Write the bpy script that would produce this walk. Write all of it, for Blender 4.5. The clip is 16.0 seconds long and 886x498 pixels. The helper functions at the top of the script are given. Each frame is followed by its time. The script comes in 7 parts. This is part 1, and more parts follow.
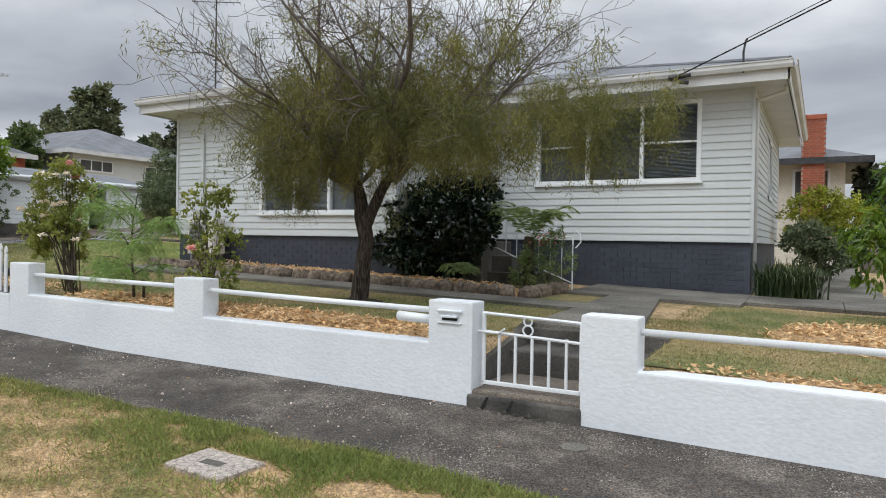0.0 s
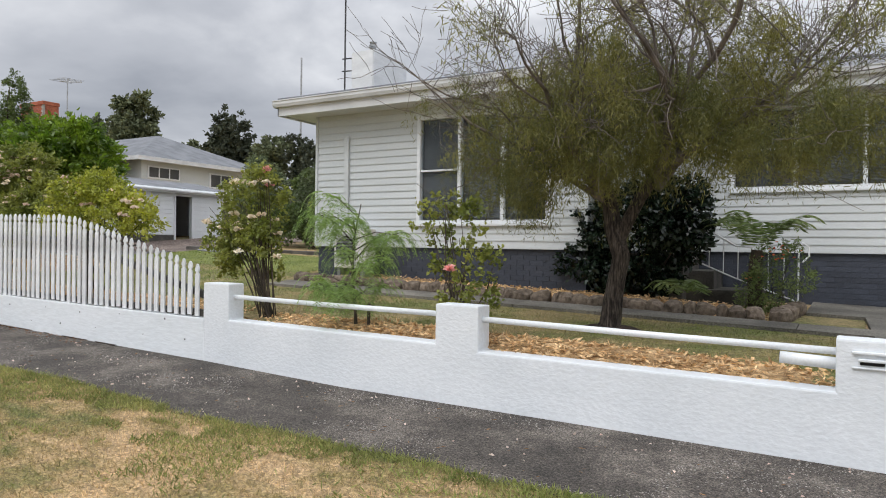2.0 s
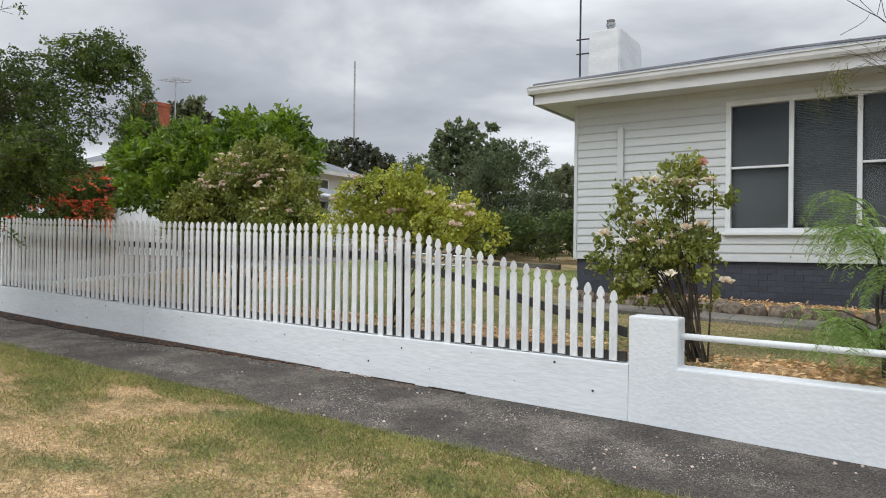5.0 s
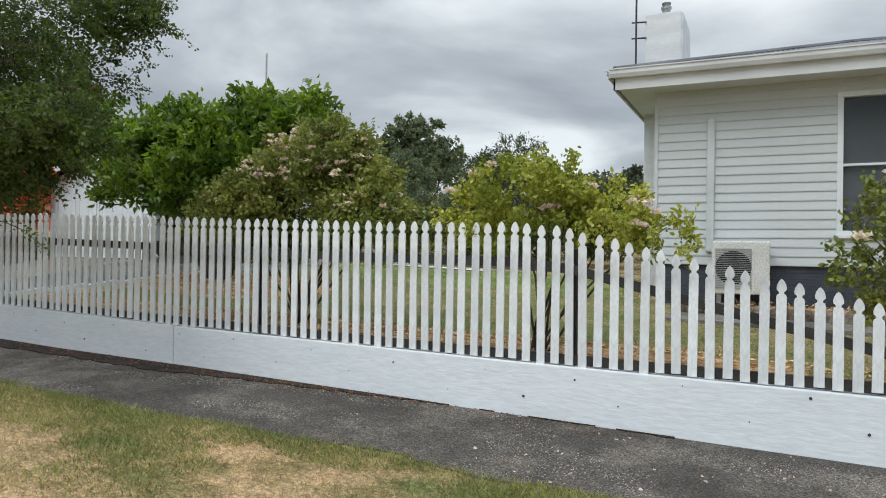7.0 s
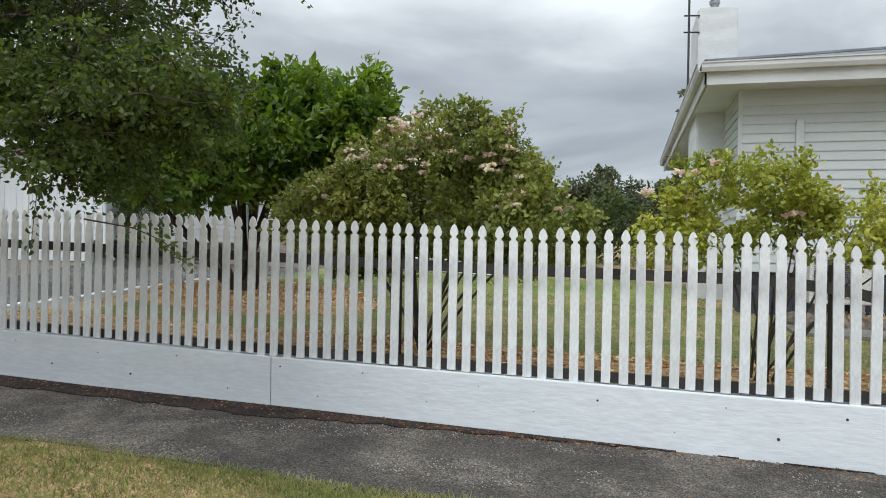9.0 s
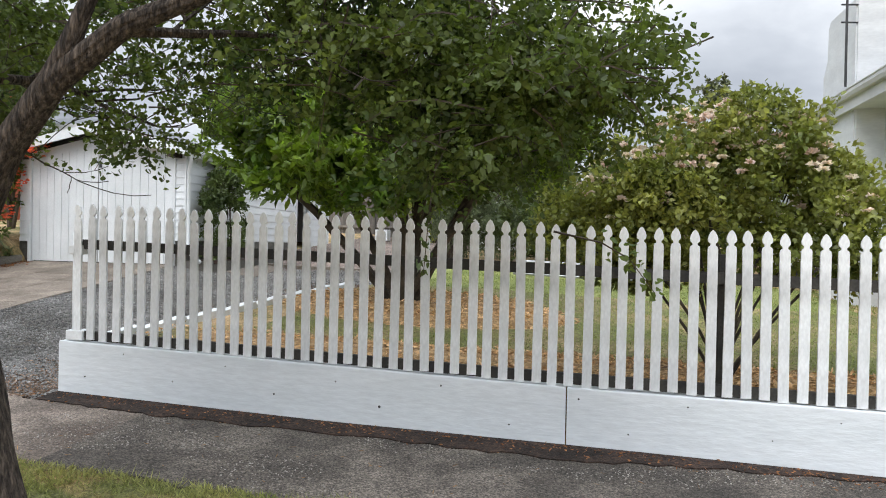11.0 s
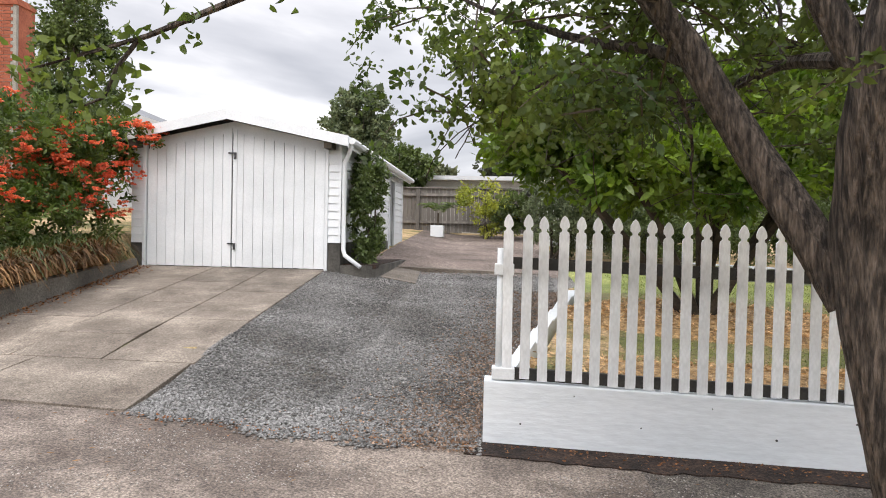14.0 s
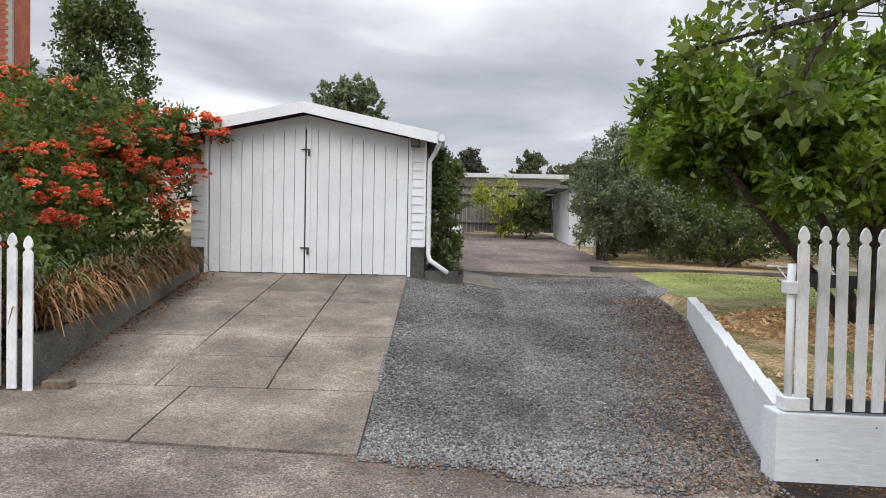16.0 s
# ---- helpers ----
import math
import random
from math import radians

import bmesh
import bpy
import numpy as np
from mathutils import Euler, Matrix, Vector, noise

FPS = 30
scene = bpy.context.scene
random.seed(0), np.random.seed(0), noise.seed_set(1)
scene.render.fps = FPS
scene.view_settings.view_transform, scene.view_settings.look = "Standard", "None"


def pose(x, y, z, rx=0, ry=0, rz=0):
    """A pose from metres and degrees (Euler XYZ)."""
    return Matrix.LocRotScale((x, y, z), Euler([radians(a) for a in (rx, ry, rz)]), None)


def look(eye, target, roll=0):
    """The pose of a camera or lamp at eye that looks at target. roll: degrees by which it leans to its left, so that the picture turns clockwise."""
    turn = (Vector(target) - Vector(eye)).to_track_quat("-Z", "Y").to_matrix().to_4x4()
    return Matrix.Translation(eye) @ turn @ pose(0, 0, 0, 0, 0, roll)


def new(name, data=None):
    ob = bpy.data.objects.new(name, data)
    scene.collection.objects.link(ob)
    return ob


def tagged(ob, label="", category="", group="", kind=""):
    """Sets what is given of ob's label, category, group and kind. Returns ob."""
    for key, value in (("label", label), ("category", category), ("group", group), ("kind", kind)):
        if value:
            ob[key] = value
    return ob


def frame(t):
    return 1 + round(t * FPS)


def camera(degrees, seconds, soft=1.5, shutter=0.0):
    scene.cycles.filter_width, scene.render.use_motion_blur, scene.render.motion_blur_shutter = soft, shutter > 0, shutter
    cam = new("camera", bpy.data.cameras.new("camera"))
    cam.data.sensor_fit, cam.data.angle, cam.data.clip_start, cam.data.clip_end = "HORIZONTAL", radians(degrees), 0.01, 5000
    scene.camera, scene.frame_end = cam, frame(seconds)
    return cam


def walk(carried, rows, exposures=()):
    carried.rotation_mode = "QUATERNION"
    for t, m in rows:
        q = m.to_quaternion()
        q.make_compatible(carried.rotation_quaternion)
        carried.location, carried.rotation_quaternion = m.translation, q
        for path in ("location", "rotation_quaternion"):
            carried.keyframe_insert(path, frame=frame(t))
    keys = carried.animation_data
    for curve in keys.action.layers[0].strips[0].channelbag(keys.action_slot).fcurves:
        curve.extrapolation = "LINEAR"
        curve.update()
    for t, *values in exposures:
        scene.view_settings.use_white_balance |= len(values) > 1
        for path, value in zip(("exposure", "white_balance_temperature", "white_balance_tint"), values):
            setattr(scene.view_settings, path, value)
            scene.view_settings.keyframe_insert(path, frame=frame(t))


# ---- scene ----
cam = camera(65.3, 16.0, soft=1.0)
METRES, EYE, TILT, LEAN, TURN = 24.0, 1.5, 0.0, 0.0, 28.76
ROWS = [
    (0.0, 0.0, 0.0, 0.0, 0.01, -0.64, -0.94),
    (0.5, -0.0281, 0.0124, 0.0008, 1.31, -0.58, -0.82),
    (1.0, -0.0578, 0.0273, 0.0024, 1.25, -0.4, -0.76),
    (1.5, -0.0879, 0.0398, 0.003, 1.41, -0.24, -0.78),
    (2.0, -0.1169, 0.052, 0.0038, 1.85, -0.22, -0.78),
    (2.5, -0.1489, 0.0632, 0.0041, 3.6, -0.15, -0.72),
    (3.0, -0.1781, 0.0763, 0.0037, 5.54, 0.08, -0.71),
    (3.5, -0.2093, 0.0903, 0.0048, 6.03, 0.06, -0.62),
    (4.0, -0.2388, 0.1037, 0.0055, 5.95, 0.01, -0.62),
    (4.5, -0.2701, 0.1202, 0.0078, 5.31, -0.07, -0.62),
    (5.0, -0.298, 0.1341, 0.0077, 4.45, 0.07, -0.66),
    (7.5, -0.4325, 0.2188, 0.0095, -6.62, 0.19, -0.85),
    (8.0, -0.4604, 0.2367, 0.0106, -9.69, 0.2, -0.95),
    (10.5, -0.5901, 0.3236, 0.0157, -16.61, -0.33, -1.08),
    (11.0, -0.6166, 0.3416, 0.016, -16.99, -0.36, -1.14),
    (11.5, -0.6452, 0.3594, 0.0171, -17.34, -0.35, -1.13),
    (12.0, -0.6715, 0.3758, 0.0176, -17.57, -0.42, -1.08),
    (12.5, -0.6984, 0.3945, 0.0184, -18.42, -0.29, -1.1),
    (13.0, -0.7249, 0.4105, 0.0194, -20.27, -0.31, -1.17),
    (13.5, -0.7509, 0.4286, 0.0201, -22.37, -0.73, -1.17),
    (14.0, -0.7771, 0.4445, 0.0213, -24.07, -1.09, -1.23),
    (14.5, -0.7999, 0.4625, 0.0216, -25.62, -1.58, -1.22),
    (15.0, -0.8249, 0.4813, 0.022, -26.49, -1.73, -1.3),
    (15.5, -0.8419, 0.4979, 0.0233, -26.78, -1.67, -1.28),
    (16.0, -0.8507, 0.5123, 0.0248, -28.94, -1.42, -1.16),
]
walk(cam, [(t, pose(0, 0, EYE, TILT, LEAN, TURN) @ pose(METRES * x, METRES * y, METRES * z, 90 + pitch, roll, yaw)) for t, x, y, z, yaw, pitch, roll in ROWS],
     exposures=[(0.0, -0.2, 6400, 8), (2.5, -0.1, 6550, 10), (5.0, -0.15, 6450, 8), (7.5, -0.25, 6300, 4), (8.0, -0.22, 6300, 4), (10.5, 0.12, 6350, 7), (12.5, 0.56, 6750, 11), (14.5, 0.34, 6750, 12), (16.0, 0.08, 6500, 10)])


# ---- light ----
SUN_EL, SUN_AZ = 50.0, 200.0
world = bpy.data.worlds.new("overcast_sky")
scene.world = world
world.use_nodes = True


def build_sky():
    nt = world.node_tree
    nt.nodes.clear()
    N, L = nt.nodes.new, nt.links.new
    out, bg = N("ShaderNodeOutputWorld"), N("ShaderNodeBackground")
    sky = N("ShaderNodeTexSky")
    sky.sky_type = "NISHITA"
    sky.sun_disc = False
    sky.sun_elevation, sky.sun_rotation = radians(SUN_EL), radians(SUN_AZ)
    co = N("ShaderNodeTexCoord")
    sep = N("ShaderNodeSeparateXYZ")
    L(co.outputs["Generated"], sep.inputs[0])
    # cloud deck seen in perspective: direction divided by height
    mx = N("ShaderNodeMath"); mx.operation = "MAXIMUM"; mx.inputs[1].default_value = 0.0
    L(sep.outputs[2], mx.inputs[0])
    ad = N("ShaderNodeMath"); ad.operation = "ADD"; ad.inputs[1].default_value = 0.16
    L(mx.outputs[0], ad.inputs[0])
    dv = N("ShaderNodeVectorMath"); dv.operation = "DIVIDE"
    cb = N("ShaderNodeCombineXYZ")
    for i in range(3):
        L(ad.outputs[0], cb.inputs[i])
    L(co.outputs["Generated"], dv.inputs[0]); L(cb.outputs[0], dv.inputs[1])
    n1 = N("ShaderNodeTexNoise")
    n1.inputs["Scale"].default_value, n1.inputs["Detail"].default_value = 0.85, 7
    n1.inputs["Roughness"].default_value, n1.inputs["Distortion"].default_value = 0.5, 0.4
    L(dv.outputs[0], n1.inputs["Vector"])
    ramp = N("ShaderNodeValToRGB")
    cr = ramp.color_ramp
    cr.elements[0].position, cr.elements[0].color = 0.33, (0.36, 0.38, 0.43, 1)
    cr.elements[1].position, cr.elements[1].color = 0.68, (0.98, 0.995, 1.03, 1)
    e = cr.elements.new(0.50); e.color = (0.56, 0.58, 0.63, 1)
    L(n1.outputs["Fac"], ramp.inputs[0])
    # overcast: the zenith is about three times as bright as the horizon
    up = N("ShaderNodeMapRange")
    up.inputs["From Min"].default_value, up.inputs["From Max"].default_value = 0.30, 1.0
    up.inputs["To Min"].default_value, up.inputs["To Max"].default_value = 1.0, 3.0
    L(mx.outputs[0], up.inputs[0])
    sc = N("ShaderNodeVectorMath"); sc.operation = "SCALE"
    L(ramp.outputs[0], sc.inputs[0]); L(up.outputs[0], sc.inputs["Scale"])
    low = N("ShaderNodeVectorMath"); low.operation = "SCALE"; low.inputs["Scale"].default_value = 0.01
    L(sky.outputs[0], low.inputs[0])
    su = N("ShaderNodeVectorMath"); su.operation = "ADD"
    L(sc.outputs[0], su.inputs[0]); L(low.outputs[0], su.inputs[1])
    L(su.outputs[0], bg.inputs[0])
    bg.inputs[1].default_value = 1.0
    L(bg.outputs[0], out.inputs[0])


build_sky()
sun = new("sun", bpy.data.lights.new("sun", "SUN"))
sun.data.energy, sun.data.angle, sun.data.color = 1.5, radians(40), (1.0, 0.985, 0.965)
_az = radians(SUN_AZ)
_d = Vector((math.sin(_az) * math.cos(radians(SUN_EL)), math.cos(_az) * math.cos(radians(SUN_EL)), math.sin(radians(SUN_EL))))
sun.matrix_world = look(tuple(_d * 60), (0, 0, 0))


# ---- materials ----
def mat(name, c1, c2, scale=3.0, fine=60.0, rough=0.8, bump=0.15, dist=0.01, metal=0.0, rnd=0.0, c3=None, lo=0.35, hi=0.65,
        stretch=(1, 1, 1), island=0.0, spec=0.5, transl=0.0, grain=0.28, detail=5, rough_noise=0.5, speck=None, crack=None):
    """Colour at two scales, fine relief; rnd / island vary it piece by piece."""
    m = bpy.data.materials.new(name)
    m.use_nodes = True
    nt = m.node_tree
    N, L = nt.nodes.new, nt.links.new
    b = nt.nodes["Principled BSDF"]
    b.inputs["Roughness"].default_value, b.inputs["Metallic"].default_value = rough, metal
    b.inputs["Specular IOR Level"].default_value = spec
    co = N("ShaderNodeTexCoord")
    mp = N("ShaderNodeMapping")
    mp.inputs["Scale"].default_value = stretch
    L(co.outputs["Object"], mp.inputs["Vector"])
    n1, n2 = N("ShaderNodeTexNoise"), N("ShaderNodeTexNoise")
    n1.inputs["Scale"].default_value, n1.inputs["Detail"].default_value = scale, detail
    n1.inputs["Roughness"].default_value = rough_noise
    n2.inputs["Scale"].default_value, n2.inputs["Detail"].default_value = fine, 3
    L(mp.outputs[0], n1.inputs["Vector"]); L(mp.outputs[0], n2.inputs["Vector"])
    r = N("ShaderNodeValToRGB")
    r.color_ramp.elements[0].position, r.color_ramp.elements[0].color = lo, (*c1, 1)
    r.color_ramp.elements[1].position, r.color_ramp.elements[1].color = hi, (*c2, 1)
    if c3:
        r.color_ramp.elements.new((lo + hi) / 2).color = (*c3, 1)
    L(n1.outputs["Fac"], r.inputs[0])
    hs = N("ShaderNodeHueSaturation")
    L(r.outputs[0], hs.inputs["Color"])
    v = N("ShaderNodeMapRange")
    v.inputs["From Min"].default_value, v.inputs["From Max"].default_value = 0.28, 0.72
    v.inputs["To Min"].default_value, v.inputs["To Max"].default_value = 1 - grain, 1 + grain
    L(n2.outputs["Fac"], v.inputs[0])
    last = v.outputs[0]
    for amount, node, sock in ((rnd, "ShaderNodeObjectInfo", "Random"), (island, "ShaderNodeNewGeometry", "Random Per Island")):
        if amount:
            s, q = N(node), N("ShaderNodeMapRange")
            q.inputs["To Min"].default_value, q.inputs["To Max"].default_value = 1 - amount, 1 + amount
            L(s.outputs[sock], q.inputs[0])
            mu = N("ShaderNodeMath"); mu.operation = "MULTIPLY"
            L(last, mu.inputs[0]); L(q.outputs[0], mu.inputs[1])
            last = mu.outputs[0]
    if speck:
        # aggregate: cells that differ in tone
        vo, cs, q = N("ShaderNodeTexVoronoi"), N("ShaderNodeSeparateColor"), N("ShaderNodeMapRange")
        vo.inputs["Scale"].default_value = speck[0]
        L(co.outputs["Object"], vo.inputs["Vector"]); L(vo.outputs["Color"], cs.inputs[0])
        q.inputs["To Min"].default_value, q.inputs["To Max"].default_value = 1 - speck[1], 1 + speck[1]
        L(cs.outputs[0], q.inputs[0])
        mu = N("ShaderNodeMath"); mu.operation = "MULTIPLY"
        L(last, mu.inputs[0]); L(q.outputs[0], mu.inputs[1])
        last = mu.outputs[0]
    if crack:
        vo, q = N("ShaderNodeTexVoronoi"), N("ShaderNodeMapRange")
        vo.feature = "DISTANCE_TO_EDGE"
        vo.inputs["Scale"].default_value = crack[0]
        L(co.outputs["Object"], vo.inputs["Vector"])
        q.inputs["From Max"].default_value, q.inputs["To Min"].default_value = crack[1], 0.4
        L(vo.outputs["Distance"], q.inputs[0])
        mu = N("ShaderNodeMath"); mu.operation = "MULTIPLY"
        L(last, mu.inputs[0]); L(q.outputs[0], mu.inputs[1])
        last = mu.outputs[0]
    L(last, hs.inputs["Value"])
    L(hs.outputs[0], b.inputs["Base Color"])
    if bump:
        bp = N("ShaderNodeBump")
        bp.inputs["Strength"].default_value, bp.inputs["Distance"].default_value = bump, dist
        L(n2.outputs["Fac"], bp.inputs["Height"])
        L(bp.outputs[0], b.inputs["Normal"])
    if transl:
        tr, mxs = N("ShaderNodeBsdfTranslucent"), N("ShaderNodeMixShader")
        br = N("ShaderNodeHueSaturation"); br.inputs["Value"].default_value = 1.5; br.inputs["Saturation"].default_value = 1.1
        L(hs.outputs[0], br.inputs["Color"]); L(br.outputs[0], tr.inputs["Color"])
        mxs.inputs[0].default_value = transl
        L(b.outputs[0], mxs.inputs[1]); L(tr.outputs[0], mxs.inputs[2])
        L(mxs.outputs[0], nt.nodes["Material Output"].inputs[0])
    return m


def glass_mat():
    m = bpy.data.materials.new("window_glass")
    m.use_nodes = True
    b = m.node_tree.nodes["Principled BSDF"]
    b.inputs["Base Color"].default_value = (0.75, 0.8, 0.82, 1)
    b.inputs["Roughness"].default_value = 0.03
    b.inputs["Transmission Weight"].default_value = 1.0
    b.inputs["IOR"].default_value = 1.3
    return m


M = {}
M["stucco"] = mat("white_painted_stucco", (0.73, 0.765, 0.80), (0.80, 0.83, 0.86), 1.2, 34, 0.75, 0.34, 0.012, stretch=(0.7, 1, 1.2), grain=0.05)
M["wallpaint"] = mat("white_painted_concrete", (0.74, 0.78, 0.81), (0.84, 0.87, 0.90), 1.0, 26, 0.75, 0.35, 0.01, stretch=(0.35, 1, 1.6), grain=0.06)
M["picket"] = mat("weathered_white_picket_paint", (0.50, 0.51, 0.52), (0.78, 0.80, 0.82), 5, 60, 0.7, 0.15, 0.004, grain=0.1, rnd=0.10, stretch=(1, 1, 0.35), lo=0.30, hi=0.48)
M["rail_dark"] = mat("dark_stained_rail", (0.018, 0.017, 0.016), (0.05, 0.046, 0.04), 4, 50, 0.8, 0.2)
M["board"] = mat("pale_grey_painted_weatherboard", (0.55, 0.58, 0.59), (0.64, 0.67, 0.68), 0.9, 40, 0.6, 0.06, 0.003, grain=0.05, rnd=0.03, stretch=(0.4, 0.4, 2))
M["trim"] = mat("white_gloss_trim", (0.75, 0.78, 0.80), (0.83, 0.855, 0.875), 2, 60, 0.45, 0.05, 0.002, grain=0.06, rnd=0.04)
M["fascia"] = mat("pale_fascia_paint", (0.60, 0.61, 0.62), (0.70, 0.71, 0.72), 2, 60, 0.5, 0.05, 0.002, grain=0.05)
M["plinth"] = mat("charcoal_painted_brick", (0.040, 0.047, 0.066), (0.062, 0.070, 0.092), 2, 40, 0.6, 0.25, 0.006, rnd=0.18)
M["roof"] = mat("grey_corrugated_iron", (0.13, 0.137, 0.15), (0.20, 0.21, 0.225), 1.5, 50, 0.6, 0.05, 0.002, spec=0.3, grain=0.1)
M["whitebrick"] = mat("white_painted_brick", (0.68, 0.70, 0.72), (0.77, 0.79, 0.81), 2, 12, 0.7, 0.15, 0.006, stretch=(1, 1, 3), grain=0.05)
M["metal"] = mat("galvanised_metal", (0.30, 0.31, 0.32), (0.45, 0.46, 0.47), 6, 60, 0.45, 0.05, metal=0.7)
M["darkmetal"] = mat("dark_metal", (0.02, 0.02, 0.022), (0.05, 0.05, 0.055), 6, 60, 0.5, 0.05)
# near-black: wire colour, and painted shade inside slots, recesses and gaps
M["black"] = mat("black_wire_and_gap_shade", (0.012, 0.012, 0.012), (0.02, 0.02, 0.02), 6, 60, 0.9, 0)
M["asphalt"] = mat("worn_asphalt", (0.056, 0.049, 0.042), (0.200, 0.174, 0.148), 1.3, 75, 0.9, 1.0, 0.02, c3=(0.098, 0.084, 0.071), grain=0.75, detail=9, rough_noise=0.7, speck=(85, 0.55))
M["grit"] = mat("pale_grit", (0.20, 0.18, 0.16), (0.42, 0.39, 0.36), 4, 60, 0.9, 0.1, island=0.45)
M["concrete"] = mat("stained_concrete", (0.110, 0.088, 0.069), (0.33, 0.28, 0.228), 1.2, 60, 0.9, 0.4, 0.008, rnd=0.22, c3=(0.19, 0.159, 0.129), lo=0.34, hi=0.68, grain=0.4, detail=10, rough_noise=0.68, speck=(90, 0.28))
M["crossover"] = mat("brown_worn_crossing_concrete", (0.105, 0.080, 0.064), (0.29, 0.24, 0.20), 0.9, 70, 0.9, 0.9, 0.015, c3=(0.165, 0.134, 0.112), lo=0.40, hi=0.62, grain=0.6, detail=10, rough_noise=0.7, speck=(75, 0.38))
M["darkconcrete"] = mat("mossy_dark_concrete", (0.045, 0.043, 0.038), (0.14, 0.13, 0.115), 2.0, 40, 0.9, 0.4, 0.01)
M["pathconcrete"] = mat("weathered_path_concrete", (0.10, 0.093, 0.08), (0.22, 0.205, 0.175), 1.2, 50, 0.9, 0.35, 0.008, rnd=0.1, grain=0.4, detail=8, speck=(80, 0.25))
M["gravelbed"] = mat("compacted_gravel", (0.10, 0.09, 0.078), (0.215, 0.205, 0.192), 0.9, 55, 0.95, 1.0, 0.03, c3=(0.165, 0.158, 0.15), grain=0.8, detail=8, speck=(55, 0.6))
M["stone"] = mat("blue_grey_gravel_stone", (0.115, 0.112, 0.107), (0.25, 0.246, 0.238), 1.1, 40, 0.9, 0.1, island=0.5)
M["litter"] = mat("brown_drive_litter", (0.16, 0.098, 0.064), (0.33, 0.23, 0.165), 8, 50, 0.9, 0, island=0.5)
M["rearbed"] = mat("brown_rear_gravel", (0.13, 0.10, 0.085), (0.26, 0.205, 0.175), 0.9, 55, 0.95, 0.9, 0.03, grain=0.8, detail=8, speck=(40, 0.5))
M["soil"] = mat("dark_soil", (0.015, 0.009, 0.006), (0.052, 0.030, 0.021), 5, 60, 0.95, 0.8, 0.02, speck=(50, 0.7))
M["mulchbed"] = mat("wood_chip_mulch_bed", (0.30, 0.175, 0.075), (0.54, 0.36, 0.18), 9, 70, 0.9, 0.9, 0.02, speck=(40, 0.4))
M["chip"] = mat("wood_chip", (0.53, 0.33, 0.155), (0.80, 0.57, 0.32), 7, 50, 0.85, 0.1, island=0.4)
M["grass"] = mat("dry_verge_grass", (0.15, 0.155, 0.05), (0.50, 0.35, 0.195), 0.85, 70, 0.95, 0.8, 0.02, c3=(0.30, 0.225, 0.10), lo=0.39, hi=0.55, stretch=(0.7, 1.2, 1), grain=0.45, detail=9, rough_noise=0.68, speck=(38, 0.4))
M["blade"] = mat("grass_blades", (0.16, 0.185, 0.055), (0.53, 0.385, 0.21), 0.85, 70, 0.8, 0, c3=(0.32, 0.25, 0.11), lo=0.39, hi=0.55, island=0.4, transl=0.2, stretch=(0.7, 1.2, 1), detail=9, rough_noise=0.68)
M["greentuft"] = mat("green_tuft_blades", (0.18, 0.21, 0.06), (0.33, 0.33, 0.12), 2, 70, 0.8, 0, island=0.4, transl=0.25)
M["lawn"] = mat("garden_lawn", (0.15, 0.16, 0.05), (0.31, 0.24, 0.115), 0.9, 60, 0.95, 0.8, 0.02, lo=0.42, hi=0.60, grain=0.4, detail=8, rough_noise=0.65, speck=(38, 0.4))
M["lawnblade"] = mat("lawn_blades", (0.16, 0.19, 0.055), (0.33, 0.27, 0.125), 0.9, 60, 0.8, 0, lo=0.42, hi=0.60, island=0.35, transl=0.2, detail=8, rough_noise=0.65)
M["greenlawn"] = mat("green_lawn", (0.165, 0.20, 0.05), (0.27, 0.29, 0.09), 1.2, 50, 0.95, 0.8, 0.02, grain=0.4, speck=(38, 0.35))
M["greenblade"] = mat("green_lawn_blades", (0.17, 0.215, 0.055), (0.29, 0.32, 0.10), 1.2, 50, 0.8, 0, island=0.3, transl=0.25)
M["bark"] = mat("furrowed_grey_brown_bark", (0.014, 0.010, 0.008), (0.125, 0.100, 0.082), 42, 95, 0.95, 1.0, 0.03, stretch=(1, 1, 0.13), lo=0.40, hi=0.66, grain=0.6, detail=8, rough_noise=0.65)
M["barkpale"] = mat("grey_brown_twigs", (0.085, 0.072, 0.063), (0.19, 0.165, 0.145), 6, 40, 0.9, 0.3, stretch=(1, 1, 0.3))
M["barkdark"] = mat("dark_brown_stem", (0.03, 0.024, 0.018), (0.09, 0.07, 0.05), 6, 40, 0.9, 0.3)
M["redbrick"] = mat("red_brick", (0.28, 0.075, 0.04), (0.42, 0.13, 0.07), 2, 20, 0.85, 0.3, 0.01, rnd=0.15)
M["mortar"] = mat("mortar", (0.30, 0.28, 0.25), (0.38, 0.36, 0.33), 4, 60, 0.95, 0.3)
M["fence"] = mat("grey_weathered_paling", (0.11, 0.10, 0.09), (0.22, 0.20, 0.18), 2, 40, 0.9, 0.3, rnd=0.2, stretch=(3, 3, 0.4))
M["cream"] = mat("cream_render", (0.58, 0.54, 0.46), (0.68, 0.64, 0.56), 2, 30, 0.8, 0.2)
M["offwhite"] = mat("off_white_plastic", (0.62, 0.61, 0.58), (0.70, 0.69, 0.66), 3, 50, 0.5, 0.05)
M["blind"] = mat("dark_grey_blind", (0.10, 0.105, 0.11), (0.16, 0.165, 0.17), 2, 50, 0.6, 0.05)
M["screen"] = mat("grey_fly_screen", (0.05, 0.053, 0.056), (0.085, 0.088, 0.092), 1, 200, 0.7, 0.05)
M["glass"] = glass_mat()
M["rock"] = mat("brown_edging_stone", (0.10, 0.075, 0.055), (0.27, 0.215, 0.165), 3, 30, 0.9, 0.5, 0.02, rnd=0.25)
